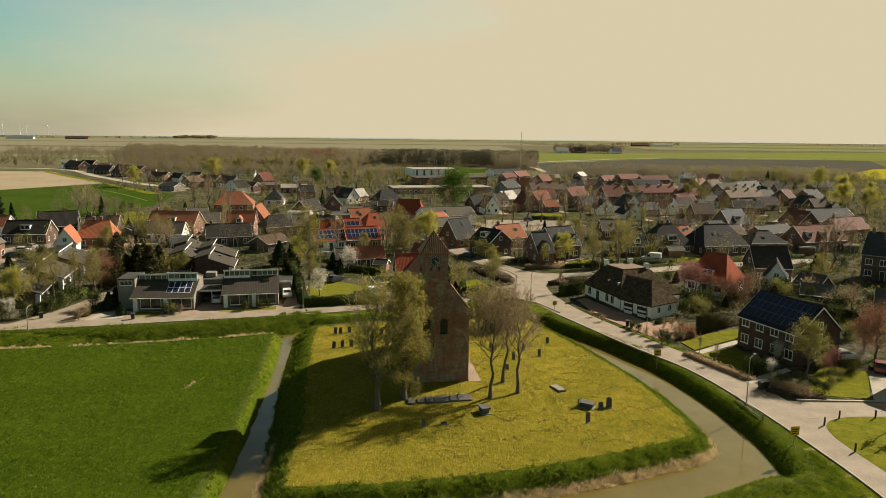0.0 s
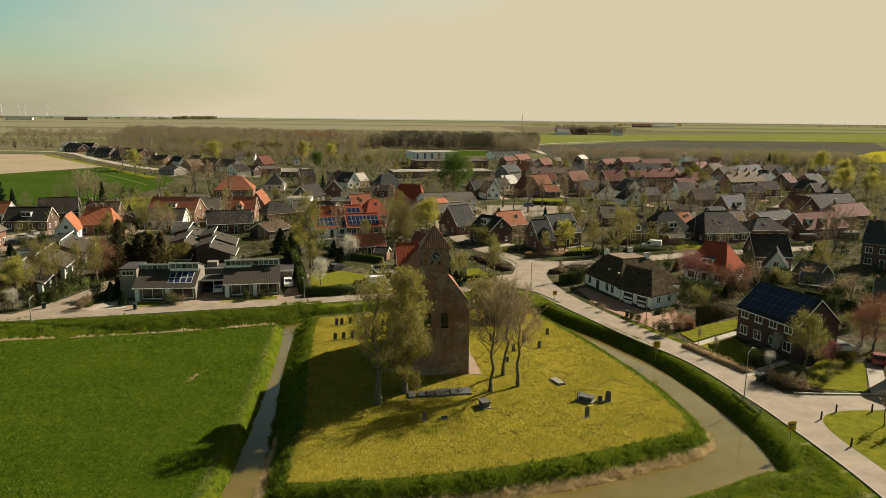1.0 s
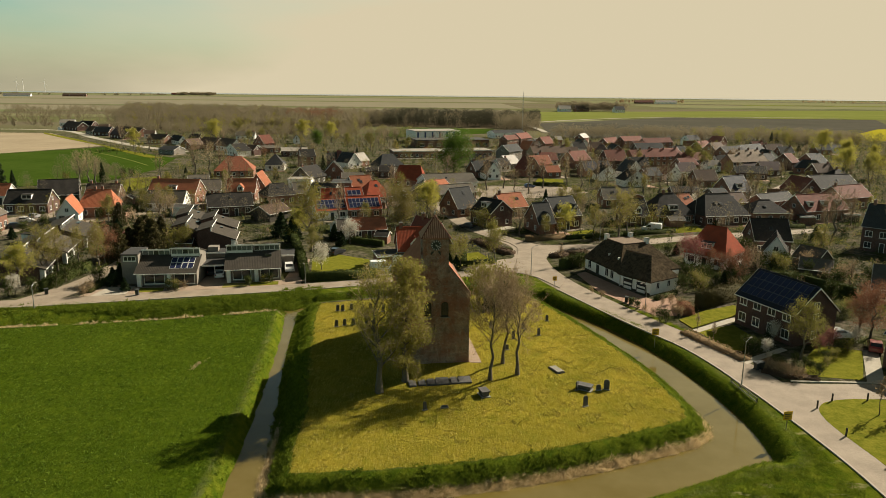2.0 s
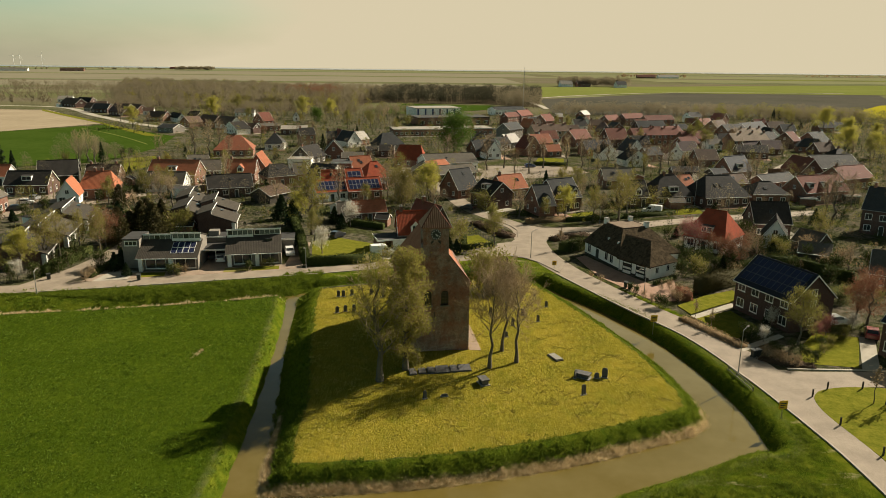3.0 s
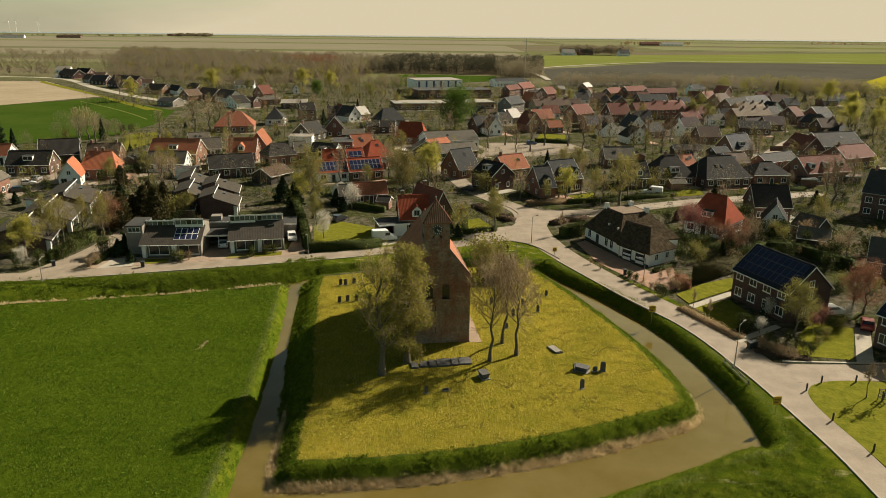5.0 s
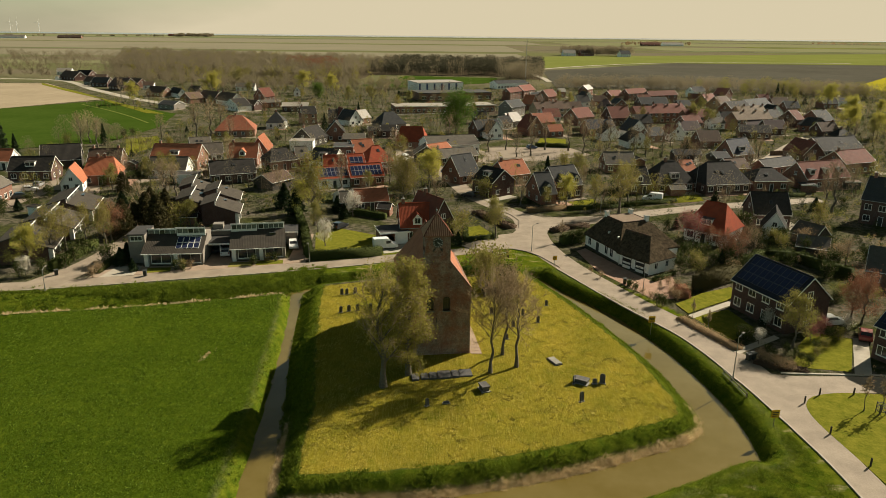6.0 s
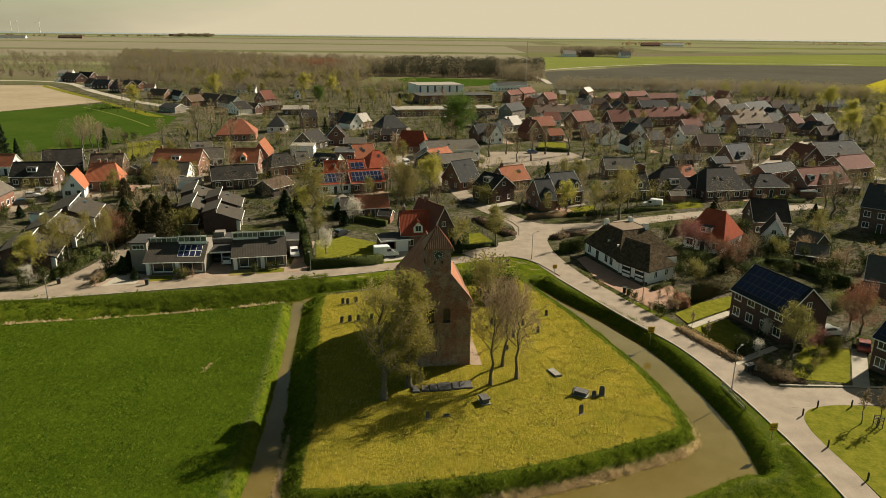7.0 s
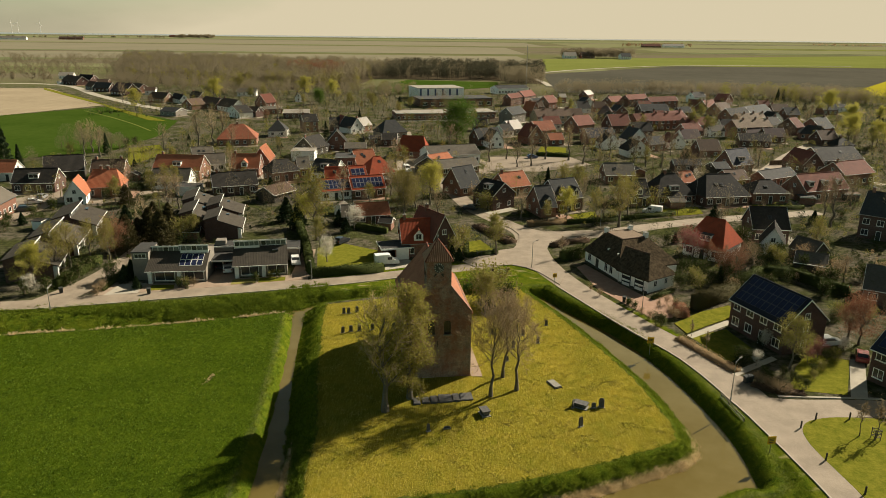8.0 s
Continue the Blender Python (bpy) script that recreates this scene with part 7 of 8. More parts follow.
sheet("verge_field", [(-313, 552), (-242.7, 473), (-191, 412), (-143, 358), (-153.5, 361), (-196, 412), (-209, 430), (-257.6, 482.5), (-303, 534)], LAWN, "green verge between a country road and the fields", 0.2, "verge")
sheet("lawn_field_edge", [(-126.1, 275), (-117.5, 284), (-107, 264), (-110, 238)], LAWN, "green paddock beside the crop field", 0.05, "lawn")
sheet("lawn_far_front", [(95.8, 201.4), (105.0, 204.2), (101.4, 197.5), (94.2, 195.8)], LAWN, "front lawn", 0.03, "lawn")
sheet("lawn_street_corner", [(32.0, 177.4), (39.5, 181.1), (38.5, 173.1), (31.3, 169.7)], LAWN, "small front lawn beside the street", 0.03, "lawn")
sheet("lawn_yard", [(84, 186.5), (98, 188), (97, 191), (85, 191)], LAWN, "front lawn", 0.03, "lawn")
sheet("yard_farmhouse", [(26.5, 134.8), (28.6, 136.8), (33.0, 125.2), (36.8, 117.2), (41.4, 120.6), (40.2, 113.5), (38.0, 108.8), (34.6, 108.6), (31.6, 115), (28.2, 122.5)], DRIVE, "red brick forecourt", 0.03, "paving")
sheet("drive_low_houses", [(-44.6, 120.4), (-40.9, 121.4), (-41.4, 131), (-45.0, 130.2)], PAVE_TAN, "tan brick driveway", 0.055, "paving")
sheet("drive_right", [(-30.0, 124.6), (-26.6, 126.0), (-28.4, 145), (-31, 144.4)], PAVE_TAN, "tan brick driveway", 0.056, "paving")
sheet("drive_van", [(-12.2, 131.6), (-5.6, 134.6), (-8.2, 139.2), (-12.8, 137.8)], GRAVEL, "pale drive beside a hedge", 0.03, "paving")
sheet("drive_gravel", [(-61.2, 116.0), (-55.6, 117.2), (-56, 122.5), (-60.5, 122)], GRAVEL, "pale gravel drive", 0.03, "paving")
sheet("path_brick_house", [(38.2, 101.9), (47.6, 108.6), (47.9, 107.2), (38.7, 100.7)], GRAVEL, "pale drive to the brick house", 0.036, "paving")
sheet("drive_corner", [(53.6, 82.6), (55.8, 82.5), (61.6, 93.5), (59.6, 94.0)], GRAVEL, "pale paved drive", 0.036, "paving")
sheet("path_shrubs", [(40.2, 89.2), (48.4, 94.6), (48.8, 93.6), (40.8, 88.2)], GRAVEL, "garden path", 0.036, "paving")
sheet("kerb_side", [(44.0, 82.4), (57.5, 82.1), (57.5, 82.45), (44.0, 82.75)], GRAVEL, "pale footway edge", 0.1, "kerb", 0.14)
# strip of paving along the church wall
g = Geo()
for k in range(14):
    y = 85.4 + k * 0.9
    x0 = 3.62 - 0.14 * (y - 85)
    za, zb = [float(terrain([4.4], [q])[0][0]) + 0.035 for q in (y, y + 0.88)]
    g.slab([(x0, y, za), (x0 + 1.5, y, za), (x0 + 1.4, y + 0.88, zb), (x0 - 0.12, y + 0.88, zb)], 0.08)
tagged(part("church_path", g, PAVE_TAN), "tan brick path along the church wall", "path", kind="structure")


# ---------------------------------------------------------------- churchyard stones
def on_ground(x, y, turn=0.0, tip=0.0):
    return pose(x, y, float(terrain([x], [y])[0][0]) - 0.03, tip, 0, turn)


def gravestone(x, y, w=0.7, h=1.2, turn=20.0, tip=-4.0, mat=None):
    g = Geo()
    o = [(-w / 2, 0), (w / 2, 0), (w / 2, h * 0.85), (w * 0.25, h), (-w * 0.25, h), (-w / 2, h * 0.85)]
    g.poly([(a, -0.07, b) for a, b in o])
    g.poly([(a, 0.07, b) for a, b in o][::-1])
    for i in range(6):
        p, q = o[i], o[(i + 1) % 6]
        g.poly([(p[0], -0.07, p[1]), (p[0], 0.07, p[1]), (q[0], 0.07, q[1]), (q[0], -0.07, q[1])][::-1])
    ob = part("gravestone", g, mat or STONE_DARK)
    ob.matrix_basis = on_ground(x, y, turn, tip)
    part("base", Geo().box(-w / 2 - 0.1, -0.16, -0.1, w / 2 + 0.1, 0.16, 0.12), STONE, ob)
    return tagged(ob, "weathered dark upright gravestone standing in the mown churchyard", "gravestone", "churchyard gravestones")


def grave_slab(x, y, w, l, turn, tip, label, mat=None):
    b = thing("grave_slab", on_ground(x, y, turn), label, "grave", "grave slabs")
    s = part("slab", Geo().box(-w / 2, -l / 2, 0.12, w / 2, l / 2, 0.27), mat or STONE, b)
    s.rotation_euler.x = radians(tip)
    part("kerb", Geo().box(-w / 2 - 0.08, -l / 2 - 0.08, -0.1, w / 2 + 0.08, l / 2 + 0.08, 0.14), STONE_DARK, b)
    return b


for x, y, t in ((-17.0, 108.0, 15), (-16.2, 108.0, 20), (-14.9, 108.6, 25), (-16.0, 99.8, 30), (-14.8, 100.3, 18), (-13.5, 100.5, 10), (-9.6, 107.5, 20), (-8.2, 101, 15), (-11.5, 100.8, 20), (-11.8, 109, 20)):
    gravestone(x, y, 0.5, 1.15, t, 8)
for x, y, w, h, t in ((19.8, 78.6, 0.65, 1.3, -20), (18.8, 78.4, 0.55, 0.75, 10), (16.4, 74.0, 0.6, 1.3, 35), (14.0, 96.9, 0.42, 1.1, 10), (10.1, 94.8, 0.42, 1.2, 10), (8.8, 90.3, 0.42, 0.8, 20), (12.0, 99.5, 0.45, 1.1, 10), (7.2, 99.5, 0.45, 1.1, 5), (16.2, 104, 0.42, 1.0, 5), (0.3, 72.9, 0.7, 0.35, 10), (-1.9, 72.3, 0.4, 1.0, 30)):
    gravestone(x, y, w, h, t)
for k, (w, l) in enumerate(((0.75, 1.3), (0.8, 1.1), (0.85, 1.4), (1.6, 1.5), (0.8, 1.5), (1.5, 1.4))):
    x = -3.6 + (0.0, 1.15, 2.2, 3.6, 5.0, 6.3)[k]
    grave_slab(x, 78.7 + 0.2 * (x + 3.6), w, l, 8, 8 if k % 2 else 5, "tilted weathered grave slab in a row before the church", STONE_DARK)
grave_slab(14.6, 84.0, 0.95, 2.0, 25, 0, "flat pale grave slab lying in the grass")


def chest_tomb(x, y, turn, w, l, h):
    b = thing("chest_tomb", on_ground(x, y, turn), "dark stone chest tomb standing in the mown grass", "tomb", "chest tombs")
    part("chest", Geo().box(-w / 2, -l / 2, -0.1, w / 2, l / 2, h), STONE_DARK, b)
    g = Geo()
    o = 0.12
    g.box(-w / 2 - o, -l / 2 - o, h, w / 2 + o, l / 2 + o, h + 0.16)
    part("lid", g, STONE_DARK, b)
    part("plinth", Geo().box(-w / 2 - 0.18, -l / 2 - 0.18, -0.15, w / 2 + 0.18, l / 2 + 0.18, 0.1), STONE, b)
    return b


chest_tomb(4.9, 76.2, 20, 0.8, 1.2, 0.6)
chest_tomb(17.2, 78.6, 60, 0.9, 1.5, 0.5)
gravestone(16.3, 78.5, 0.8, 1.05, 60)


# ---------------------------------------------------------------- street furniture
def street_lamp(x, y, h, turn, arm=0.9):
    b = thing("street_lamp", pose(x, y, float(terrain([x], [y])[0][0]), 0, 0, turn), "slim grey steel street lamp beside the road", "street lamp", "street lamps")
    part("pole", Geo().tube((0, 0, -0.3), (0, 0, h), 0.07, 0.045, 8), METAL, b)
    part("door_base", Geo().tube((0, 0, -0.2), (0, 0, 0.9), 0.1, 0.1, 8), METAL, b)
    part("arm", Geo().tube((0, 0, h - 0.05), (arm, 0, h + 0.25), 0.035, 0.03, 6), METAL, b)
    part("head", Geo().box(arm - 0.1, -0.11, h + 0.2, arm + 0.42, 0.11, h + 0.31), WALL["concrete"], b)
    return b


for x, y, h, t in ((36.9, 80.6, 6.0, 40), (-66.7, 109.0, 3.8, 90), (-25.6, 125.2, 4.0, -90), (17.3, 134, 5.5, 30), (33.9, 112.4, 4.2, 200), (37.9, 166.5, 4.2, -90), (12.2, 168.0, 5.0, -20), (69, 190, 8.0, 60), (60, 77.0, 4.0, 120)):
    street_lamp(x, y, h, t)


def road_sign(x, y, z, turn, s=1.0):
    b = thing("road_sign", pose(x, y, z, 0, 0, turn), "square yellow notice board on a thin post", "sign", "yellow notice boards")
    part("post", Geo().tube((0, 0, -0.6), (0, 0, 1.5 + s), 0.04, 0.04, 8), METAL, b)
    bd = part("board", Geo().box(-s / 2, -0.06, 1.4, s / 2, -0.02, 1.4 + s), SIGN, b)
    for k in range(3):
        part("text_bar", Geo().box(-s * 0.36, -0.068, 1.4 + s * (0.62 - 0.22 * k), s * (0.36 - 0.1 * k), -0.062, 1.4 + s * (0.72 - 0.22 * k)), DARK_PAINT, bd)
    return b


road_sign(30.9, 96.6, -0.4, 4)
road_sign(37.2, 69.6, -0.25, 8)
road_sign(20.5, 124.6, 0.0, 10, 0.8)


def bollard(x, y):
    b = thing("bollard", on_ground(x, y), "short dark timber post on the grass verge", "bollard", "timber posts")
    part("post", Geo().tube((0, 0, -0.2), (0, 0, 0.95), 0.1, 0.1, 8), WALL["wood_dark"], b)
    part("cap", Geo().tube((0, 0, 0.95), (0, 0, 1.02), 0.11, 0.06, 8), WALL["wood_dark"], b)


for p in ((43.3, 74.9), (46.1, 76.9), (50.4, 77.1), (42.9, 68.2), (43.9, 62.2), (55, 76.6)):
    bollard(*p)


def guard_rail():
    b = thing("guard_rail", plan_pose(36.3, 82.0, 36.9, 76.2, -0.35)[0], "low weathered timber guard rail over a culvert", "railing")
    ln = math.hypot(0.6, 5.8)
    for k in range(4):
        part("post", Geo().box(ln * k / 3 - 0.06, -0.06, -0.6, ln * k / 3 + 0.06, 0.06, 1.0), WALL["wood_dark"], b)
    for z in (0.45, 0.9):
        part("rail", Geo().box(-0.2, -0.1, z, ln + 0.2, -0.06, z + 0.14), STONE, b)
    part("headwall", Geo().box(-0.2, 0.1, -1.3, ln + 0.2, 0.35, 0.1), WALL["brick_dark"], b)


guard_rail()


def wheelie_bin(x, y, turn):
    b = thing("wheelie_bin", pose(x, y, 0.03, 0, 0, turn), "dark plastic wheeled rubbish bin at the kerb", "bin", "wheeled bins")
    g = Geo()
    for z0, z1, s0, s1 in ((0.08, 1.0, 0.24, 0.3),):
        c = [(-s0, -s0, z0), (s0, -s0, z0), (s0, s0, z0), (-s0, s0, z0), (-s1, -s1, z1), (s1, -s1, z1), (s1, s1, z1), (-s1, s1, z1)]
        for q in ((3, 2, 1, 0), (4, 5, 6, 7), (0, 1, 5, 4), (1, 2, 6, 5), (2, 3, 7, 6), (3, 0, 4, 7)):
            g.poly([c[i] for i in q])
    part("body", g, DARK_PAINT, b)
    part("lid", Geo().slab([(-0.33, -0.34, 1.03), (0.33, -0.34, 1.03), (0.33, 0.34, 1.12), (-0.33, 0.34, 1.12)], 0.06), DARK_PAINT, b)
    for s in (-0.26, 0.2):
        part("wheel", Geo().tube((s, 0.28, 0.1), (s + 0.06, 0.28, 0.1), 0.1, 0.1, 10), TYRE, b)


for p in ((41.2, 86.2, 20), (41.9, 86.5, 25), (31.6, 115.8, -20), (32.1, 114.9, -20), (-53.3, 117.0, 10), (-69.0, 116.8, 40)):
    wheelie_bin(*p)


def tree_guard(x, y):
    b = thing("tree_guard", on_ground(x, y), "timber stake cage round a young tree", "tree guard")
    for k in range(4):
        a = math.pi / 4 + k * math.pi / 2
        part("stake", Geo().tube((0.5 * math.cos(a), 0.5 * math.sin(a), -0.2), (0.5 * math.cos(a), 0.5 * math.sin(a), 1.5), 0.05, 0.05, 6), WALL["wood_dark"], b)
    for z in (0.5, 0.95, 1.35):
        for k in range(4):
            a, c = math.pi / 4 + k * math.pi / 2, math.pi / 4 + (k + 1) * math.pi / 2
            part("rail", Geo().tube((0.5 * math.cos(a), 0.5 * math.sin(a), z), (0.5 * math.cos(c), 0.5 * math.sin(c), z), 0.045, 0.045, 4), WALL["wood_dark"], b)


tree_guard(51.0, 72.6)
plant("sapling", 51.0, 72.6, 4.6)


def railing(pts):
    """A low dark metal railing: posts, two rails and thin bars along a plan line."""
    b = thing("railing", pose(pts[0][0], pts[0][1], 0), "low dark metal railing round a corner garden", "railing")
    o = Vector((*pts[0], 0))
    for p, q in zip(pts[:-1], pts[1:]):
        p, q = Vector((*p, 0)) - o, Vector((*q, 0)) - o
        n = max(2, round((q - p).length / 2.0))
        for k in range(n):
            c = p.lerp(q, k / n)
            part("post", Geo().tube(c - Vector((0, 0, 0.2)), c + Vector((0, 0, 1.15)), 0.05, 0.05, 6), DARK_PAINT, b)
        for z in (0.25, 1.0):
            part("rail", Geo().tube(p + Vector((0, 0, z)), q + Vector((0, 0, z)), 0.03, 0.03, 4), DARK_PAINT, b)


railing([(4.9, 164.4), (7.8, 154.8), (10.6, 143.4), (7.4, 141.3), (5.7, 139.6)])


def gate():
    b = thing("gate", plan_pose(9.0, 129.5, 12.2, 130.2)[0], "low white double gate between brick piers", "gate")
    for x in (0, 3.2):
        part("pier", Geo().box(x - 0.25, -0.25, -0.8, x + 0.25, 0.25, 1.3), WALL["brick_dark"], b)
    for k in range(2):
        lf = part("leaf", Geo().box(0.3 + k * 1.32, -0.03, 0.1, 1.58 + k * 1.32, 0.03, 0.18).box(0.3 + k * 1.32, -0.03, 0.95, 1.58 + k * 1.32, 0.03, 1.03), TRIM, b)
        for q in range(9):
            x = 0.34 + k * 1.32 + q * 0.15
            part("bar", Geo().box(x - 0.02, -0.02, 0.1, x + 0.02, 0.02, 1.1), TRIM, lf)


gate()


# ---------------------------------------------------------------- cars
def paint(name, c, rough=0.3):
    m, n, l, p = node_mat(name)
    l.new(mix_col(n, l, noise_fac(n, l, 2.0, 2), c, tuple(0.88 * v for v in c)), p.inputs["Base Color"])
    p.inputs["Roughness"].default_value = rough
    p.inputs["Coat Weight"].default_value = 0.5
    return m


PAINTS = {"white": paint("car_white", (0.75, 0.74, 0.7)), "black": paint("car_black", (0.02, 0.022, 0.028)), "red": paint("car_red", (0.25, 0.02, 0.018)),
          "grey": paint("car_grey", (0.25, 0.25, 0.26)), "blue": paint("car_blue", (0.04, 0.07, 0.15))}
LAMP_GLASS = paint("lamp_glass", (0.5, 0.5, 0.48), 0.15)


def profile_body(g, pts, y0, y1, inset=0.0):
    """A side profile drawn across the car, its upper edges pulled in."""
    a = [(x, y0 + inset * max(0, z - 0.9), z) for x, z in pts]
    b = [(x, y1 - inset * max(0, z - 0.9), z) for x, z in pts]
    g.poly(a)
    g.poly(b[::-1])
    n = len(pts)
    for i in range(n):
        j = (i + 1) % n
        g.poly([a[i], b[i], b[j], a[j]])
    return g


def car(x, y, turn, colour, van=False, label=""):
    lab = label or ("%s delivery van parked beside a house" if van else "%s hatchback car parked by the houses") % colour
    b = thing("van" if van else "car", pose(x, y, 0.06, 0, 0, turn), lab, "van" if van else "car", "parked vehicles")
    L, wd, hgt = (5.0, 1.9, 2.2) if van else (4.1, 1.74, 1.48)
    hood = 0.95
    if van:
        body = [(0, 0.3), (L, 0.3), (L, 0.75), (L - 0.2, 1.0), (L - 0.95, 1.12), (L - 1.75, 2.0), (L - 2.1, hgt), (0.1, hgt), (0, 2.0)]
    else:
        body = [(0, 0.35), (0.15, 0.25), (L - 0.1, 0.25), (L, 0.45), (L - 0.05, 0.7), (L - 1.05, hood), (L - 1.75, hgt - 0.06), (L - 2.2, hgt), (0.7, hgt - 0.03), (0.15, hood + 0.05), (0, 0.85)]
    part("body", profile_body(Geo(), body, -wd / 2, wd / 2, 0.22 if not van else 0.06), PAINTS[colour], b)
    if van:
        part("windscreen", Geo().slab([(L - 1.0, -0.8, 1.17), (L - 1.0, 0.8, 1.17), (L - 1.72, 0.78, 1.98), (L - 1.72, -0.78, 1.98)], 0.02), GLASS, b)
        for s in (-1, 1):
            part("side_window", Geo().box(L - 2.4, s * wd / 2 - 0.02, 1.2, L - 1.5, s * wd / 2 + 0.015, 1.75), GLASS, b)
    else:
        part("windscreen", Geo().slab([(L - 1.12, -0.72, hood + 0.05), (L - 1.12, 0.72, hood + 0.05), (L - 1.72, 0.66, hgt - 0.08), (L - 1.72, -0.66, hgt - 0.08)], 0.02), GLASS, b)
        part("rear_window", Geo().slab([(0.2, 0.7, hood + 0.12), (0.2, -0.7, hood + 0.12), (0.64, -0.64, hgt - 0.06), (0.64, 0.64, hgt - 0.06)], 0.02), GLASS, b)
        for s in (-1, 1):
            w0, w1 = wd / 2 - 0.0, wd / 2 - 0.1
            q = [(0.6, s * (w0 - 0.005), hood + 0.05), (L - 1.35, s * (w0 - 0.005), hood + 0.05), (L - 1.85, s * (w1 + 0.0), hgt - 0.12), (0.95, s * (w1 + 0.0), hgt - 0.12)]
            part("side_window", Geo().slab(q if s < 0 else q[::-1], 0.03), GLASS, b)
    for s in (-1, 1):
        part("headlight", Geo().box(L - 0.14, s * 0.62 - 0.16, 0.6, L + 0.01, s * 0.62 + 0.16, 0.76), LAMP_GLASS, b)
        part("tail_light", Geo().box(-0.02, s * 0.68 - 0.1, 0.7, 0.08, s * 0.68 + 0.1, 0.95), PAINTS["red"], b)
        for wx in (0.75, L - 0.8):
            y0 = s * (wd / 2 - 0.17)
            wh = part("wheel", Geo().tube((wx, y0 - 0.1, 0.28), (wx, y0 + 0.12, 0.28), 0.31, 0.31, 14), TYRE, b)
            part("rim", Geo().tube((wx, y0 + s * 0.12, 0.28), (wx, y0 + s * 0.14, 0.28), 0.19, 0.17, 10), METAL, wh)
    return b


for row in ((-42.4, 127.9, 106, "white"), (-44.6, 130.0, 104, "black"), (-31.3, 137.0, -74, "white"), (-24.5 + 0.0, 148, 60, "black"), (48.3, 108.6, 30, "blue"), (60.4, 92.2, 62, "red"), (57.0, 98.6, 10, "white"),
            (-113.1, 181.8, 20, "white"), (-110.7, 173.9, 25, "black"), (-111.9, 186.4, 100, "grey"), (136.1, 268.2, 30, "black"), (8.0, 180.6, 150, "black"), (-79, 224, 20, "white"), (-76, 222, 20, "grey"), (130, 240, 40, "black"), (-9.5, 228, -60, "black"), (30, 262, 10, "blue"), (110, 238, 70, "grey")):
    car(*row)
car(-14.6, 134.6, 14, "white", True, label="white delivery van parked behind a hedge")
for k, c in enumerate(("black", "grey", "white", "blue", "black", "red")):
    car(22 + 3.4 * k, 411 + 0.8 * k, 95, c, label="%s car in the row beside the school" % c)
car(-14.5, 236, -70, "white", True)
car(56.5, 178.6, 155, "white", True)


# ---------------------------------------------------------------- hall, school and mast
def sports_hall():
    m, w = plan_pose(-20, 484, 11, 494)
    b = thing("sports_hall", m, "large white sports hall with blue panels and flat roof", "hall")
    part("wall", Geo().box(0, 0, -0.3, w, 26, 7.8), WALL["white"], b)
    part("roof", Geo().box(-0.3, -0.3, 7.8, w + 0.3, 26.3, 8.1), ROOF["white_roof"], b)
    for k in range(6):
        part("blue_panel", Geo().box(1 + k * 5.2, -0.12, 1.0, 2.2 + k * 5.2, 0, 7.4), PAINTS["blue"], b)
    m, w = plan_pose(-17, 440, 28, 452)
    s = thing("school", m, "low brick school building with dark flat roofs", "school")
    part("wall", Geo().box(0, 0, -0.3, w, 22, 4.6), WALL["brick"], s)
    part("roof", Geo().box(-0.4, -0.4, 4.6, w + 0.4, 22.4, 5.0), ROOF["felt"], s)
    for k in range(9):
        window(s, pose(1.5 + k * w / 9, 0, 1.0), 2.8, 1.9, 2)
    for x0, y0, x1, y1, nm in ((-27, 372, 0, 378, "grey"), (2, 380, 26, 386, "grey")):
        house(x0, y0, x1, y1, 3.6, 16, 4, "flat", "white_roof", "brick", label="low brick hall with a pale flat roof")
    house(38, 540, 62, 552, 4, 12, 6, "x", "slate", "white", label="long white shed with slate grey roof")


sports_hall()


def mast(x, y, h):
    b = thing("radio_mast", pose(x, y, 0), "thin grey lattice radio mast behind the village", "mast")
    for k in range(3):
        a = 2 * math.pi * k / 3
        part("leg", Geo().tube((0.5 * math.cos(a), 0.5 * math.sin(a), -0.3), (0.22 * math.cos(a), 0.22 * math.sin(a), h), 0.1, 0.07, 5), METAL, b)
    for q in range(1, 14):
        part("brace", Geo().box(-0.4, -0.4, h * q / 14, 0.4, 0.4, h * q / 14 + 0.12), METAL, b)


mast(66.5, 612, 35)


def wind_turbine(x, y, h):
    b = thing("wind_turbine", pose(x, y, 0), "pale wind turbine far off on the plain", "turbine", "wind turbines")
    part("tower", Geo().tube((0, 0, -1), (0, 0, h), 1.5, 0.8, 10), TRIM, b)
    part("nacelle", Geo().box(-1.1, -4, h, 1.1, 3, h + 2.2), TRIM, b)
    for k in range(3):
        a = radians(20 + 120 * k)
        part("blade", Geo().tube((0, -4.5, h + 1.5), (32 * math.sin(a), -4.5, h + 1.5 + 32 * math.cos(a)), 0.7, 0.2, 6), TRIM, b)


for px in (-2870, -2800, -2585, -2740):
    wind_turbine(px, 4600 + px % 90, 62)

for ax, ay, bx, by, c, wl_ in ((206, 1288, 228, 1291, "white_roof", "white"), (238, 1298, 262, 1302, "brown", "brick"), (302, 1266, 320, 1270, "slate", "white"), (610, 2296, 670, 2304, "red", "brick"),
                               (685, 2325, 755, 2335, "white_roof", "white"), (-1320, 3446, -1260, 3454, "red", "brick"), (-1545, 2494, -1455, 2506, "white_roof", "white"), (-1390, 2594, -1310, 2606, "brown", "brick")):
    far_house(ax, ay, bx, by, 5, 14, 11, c, wl_)


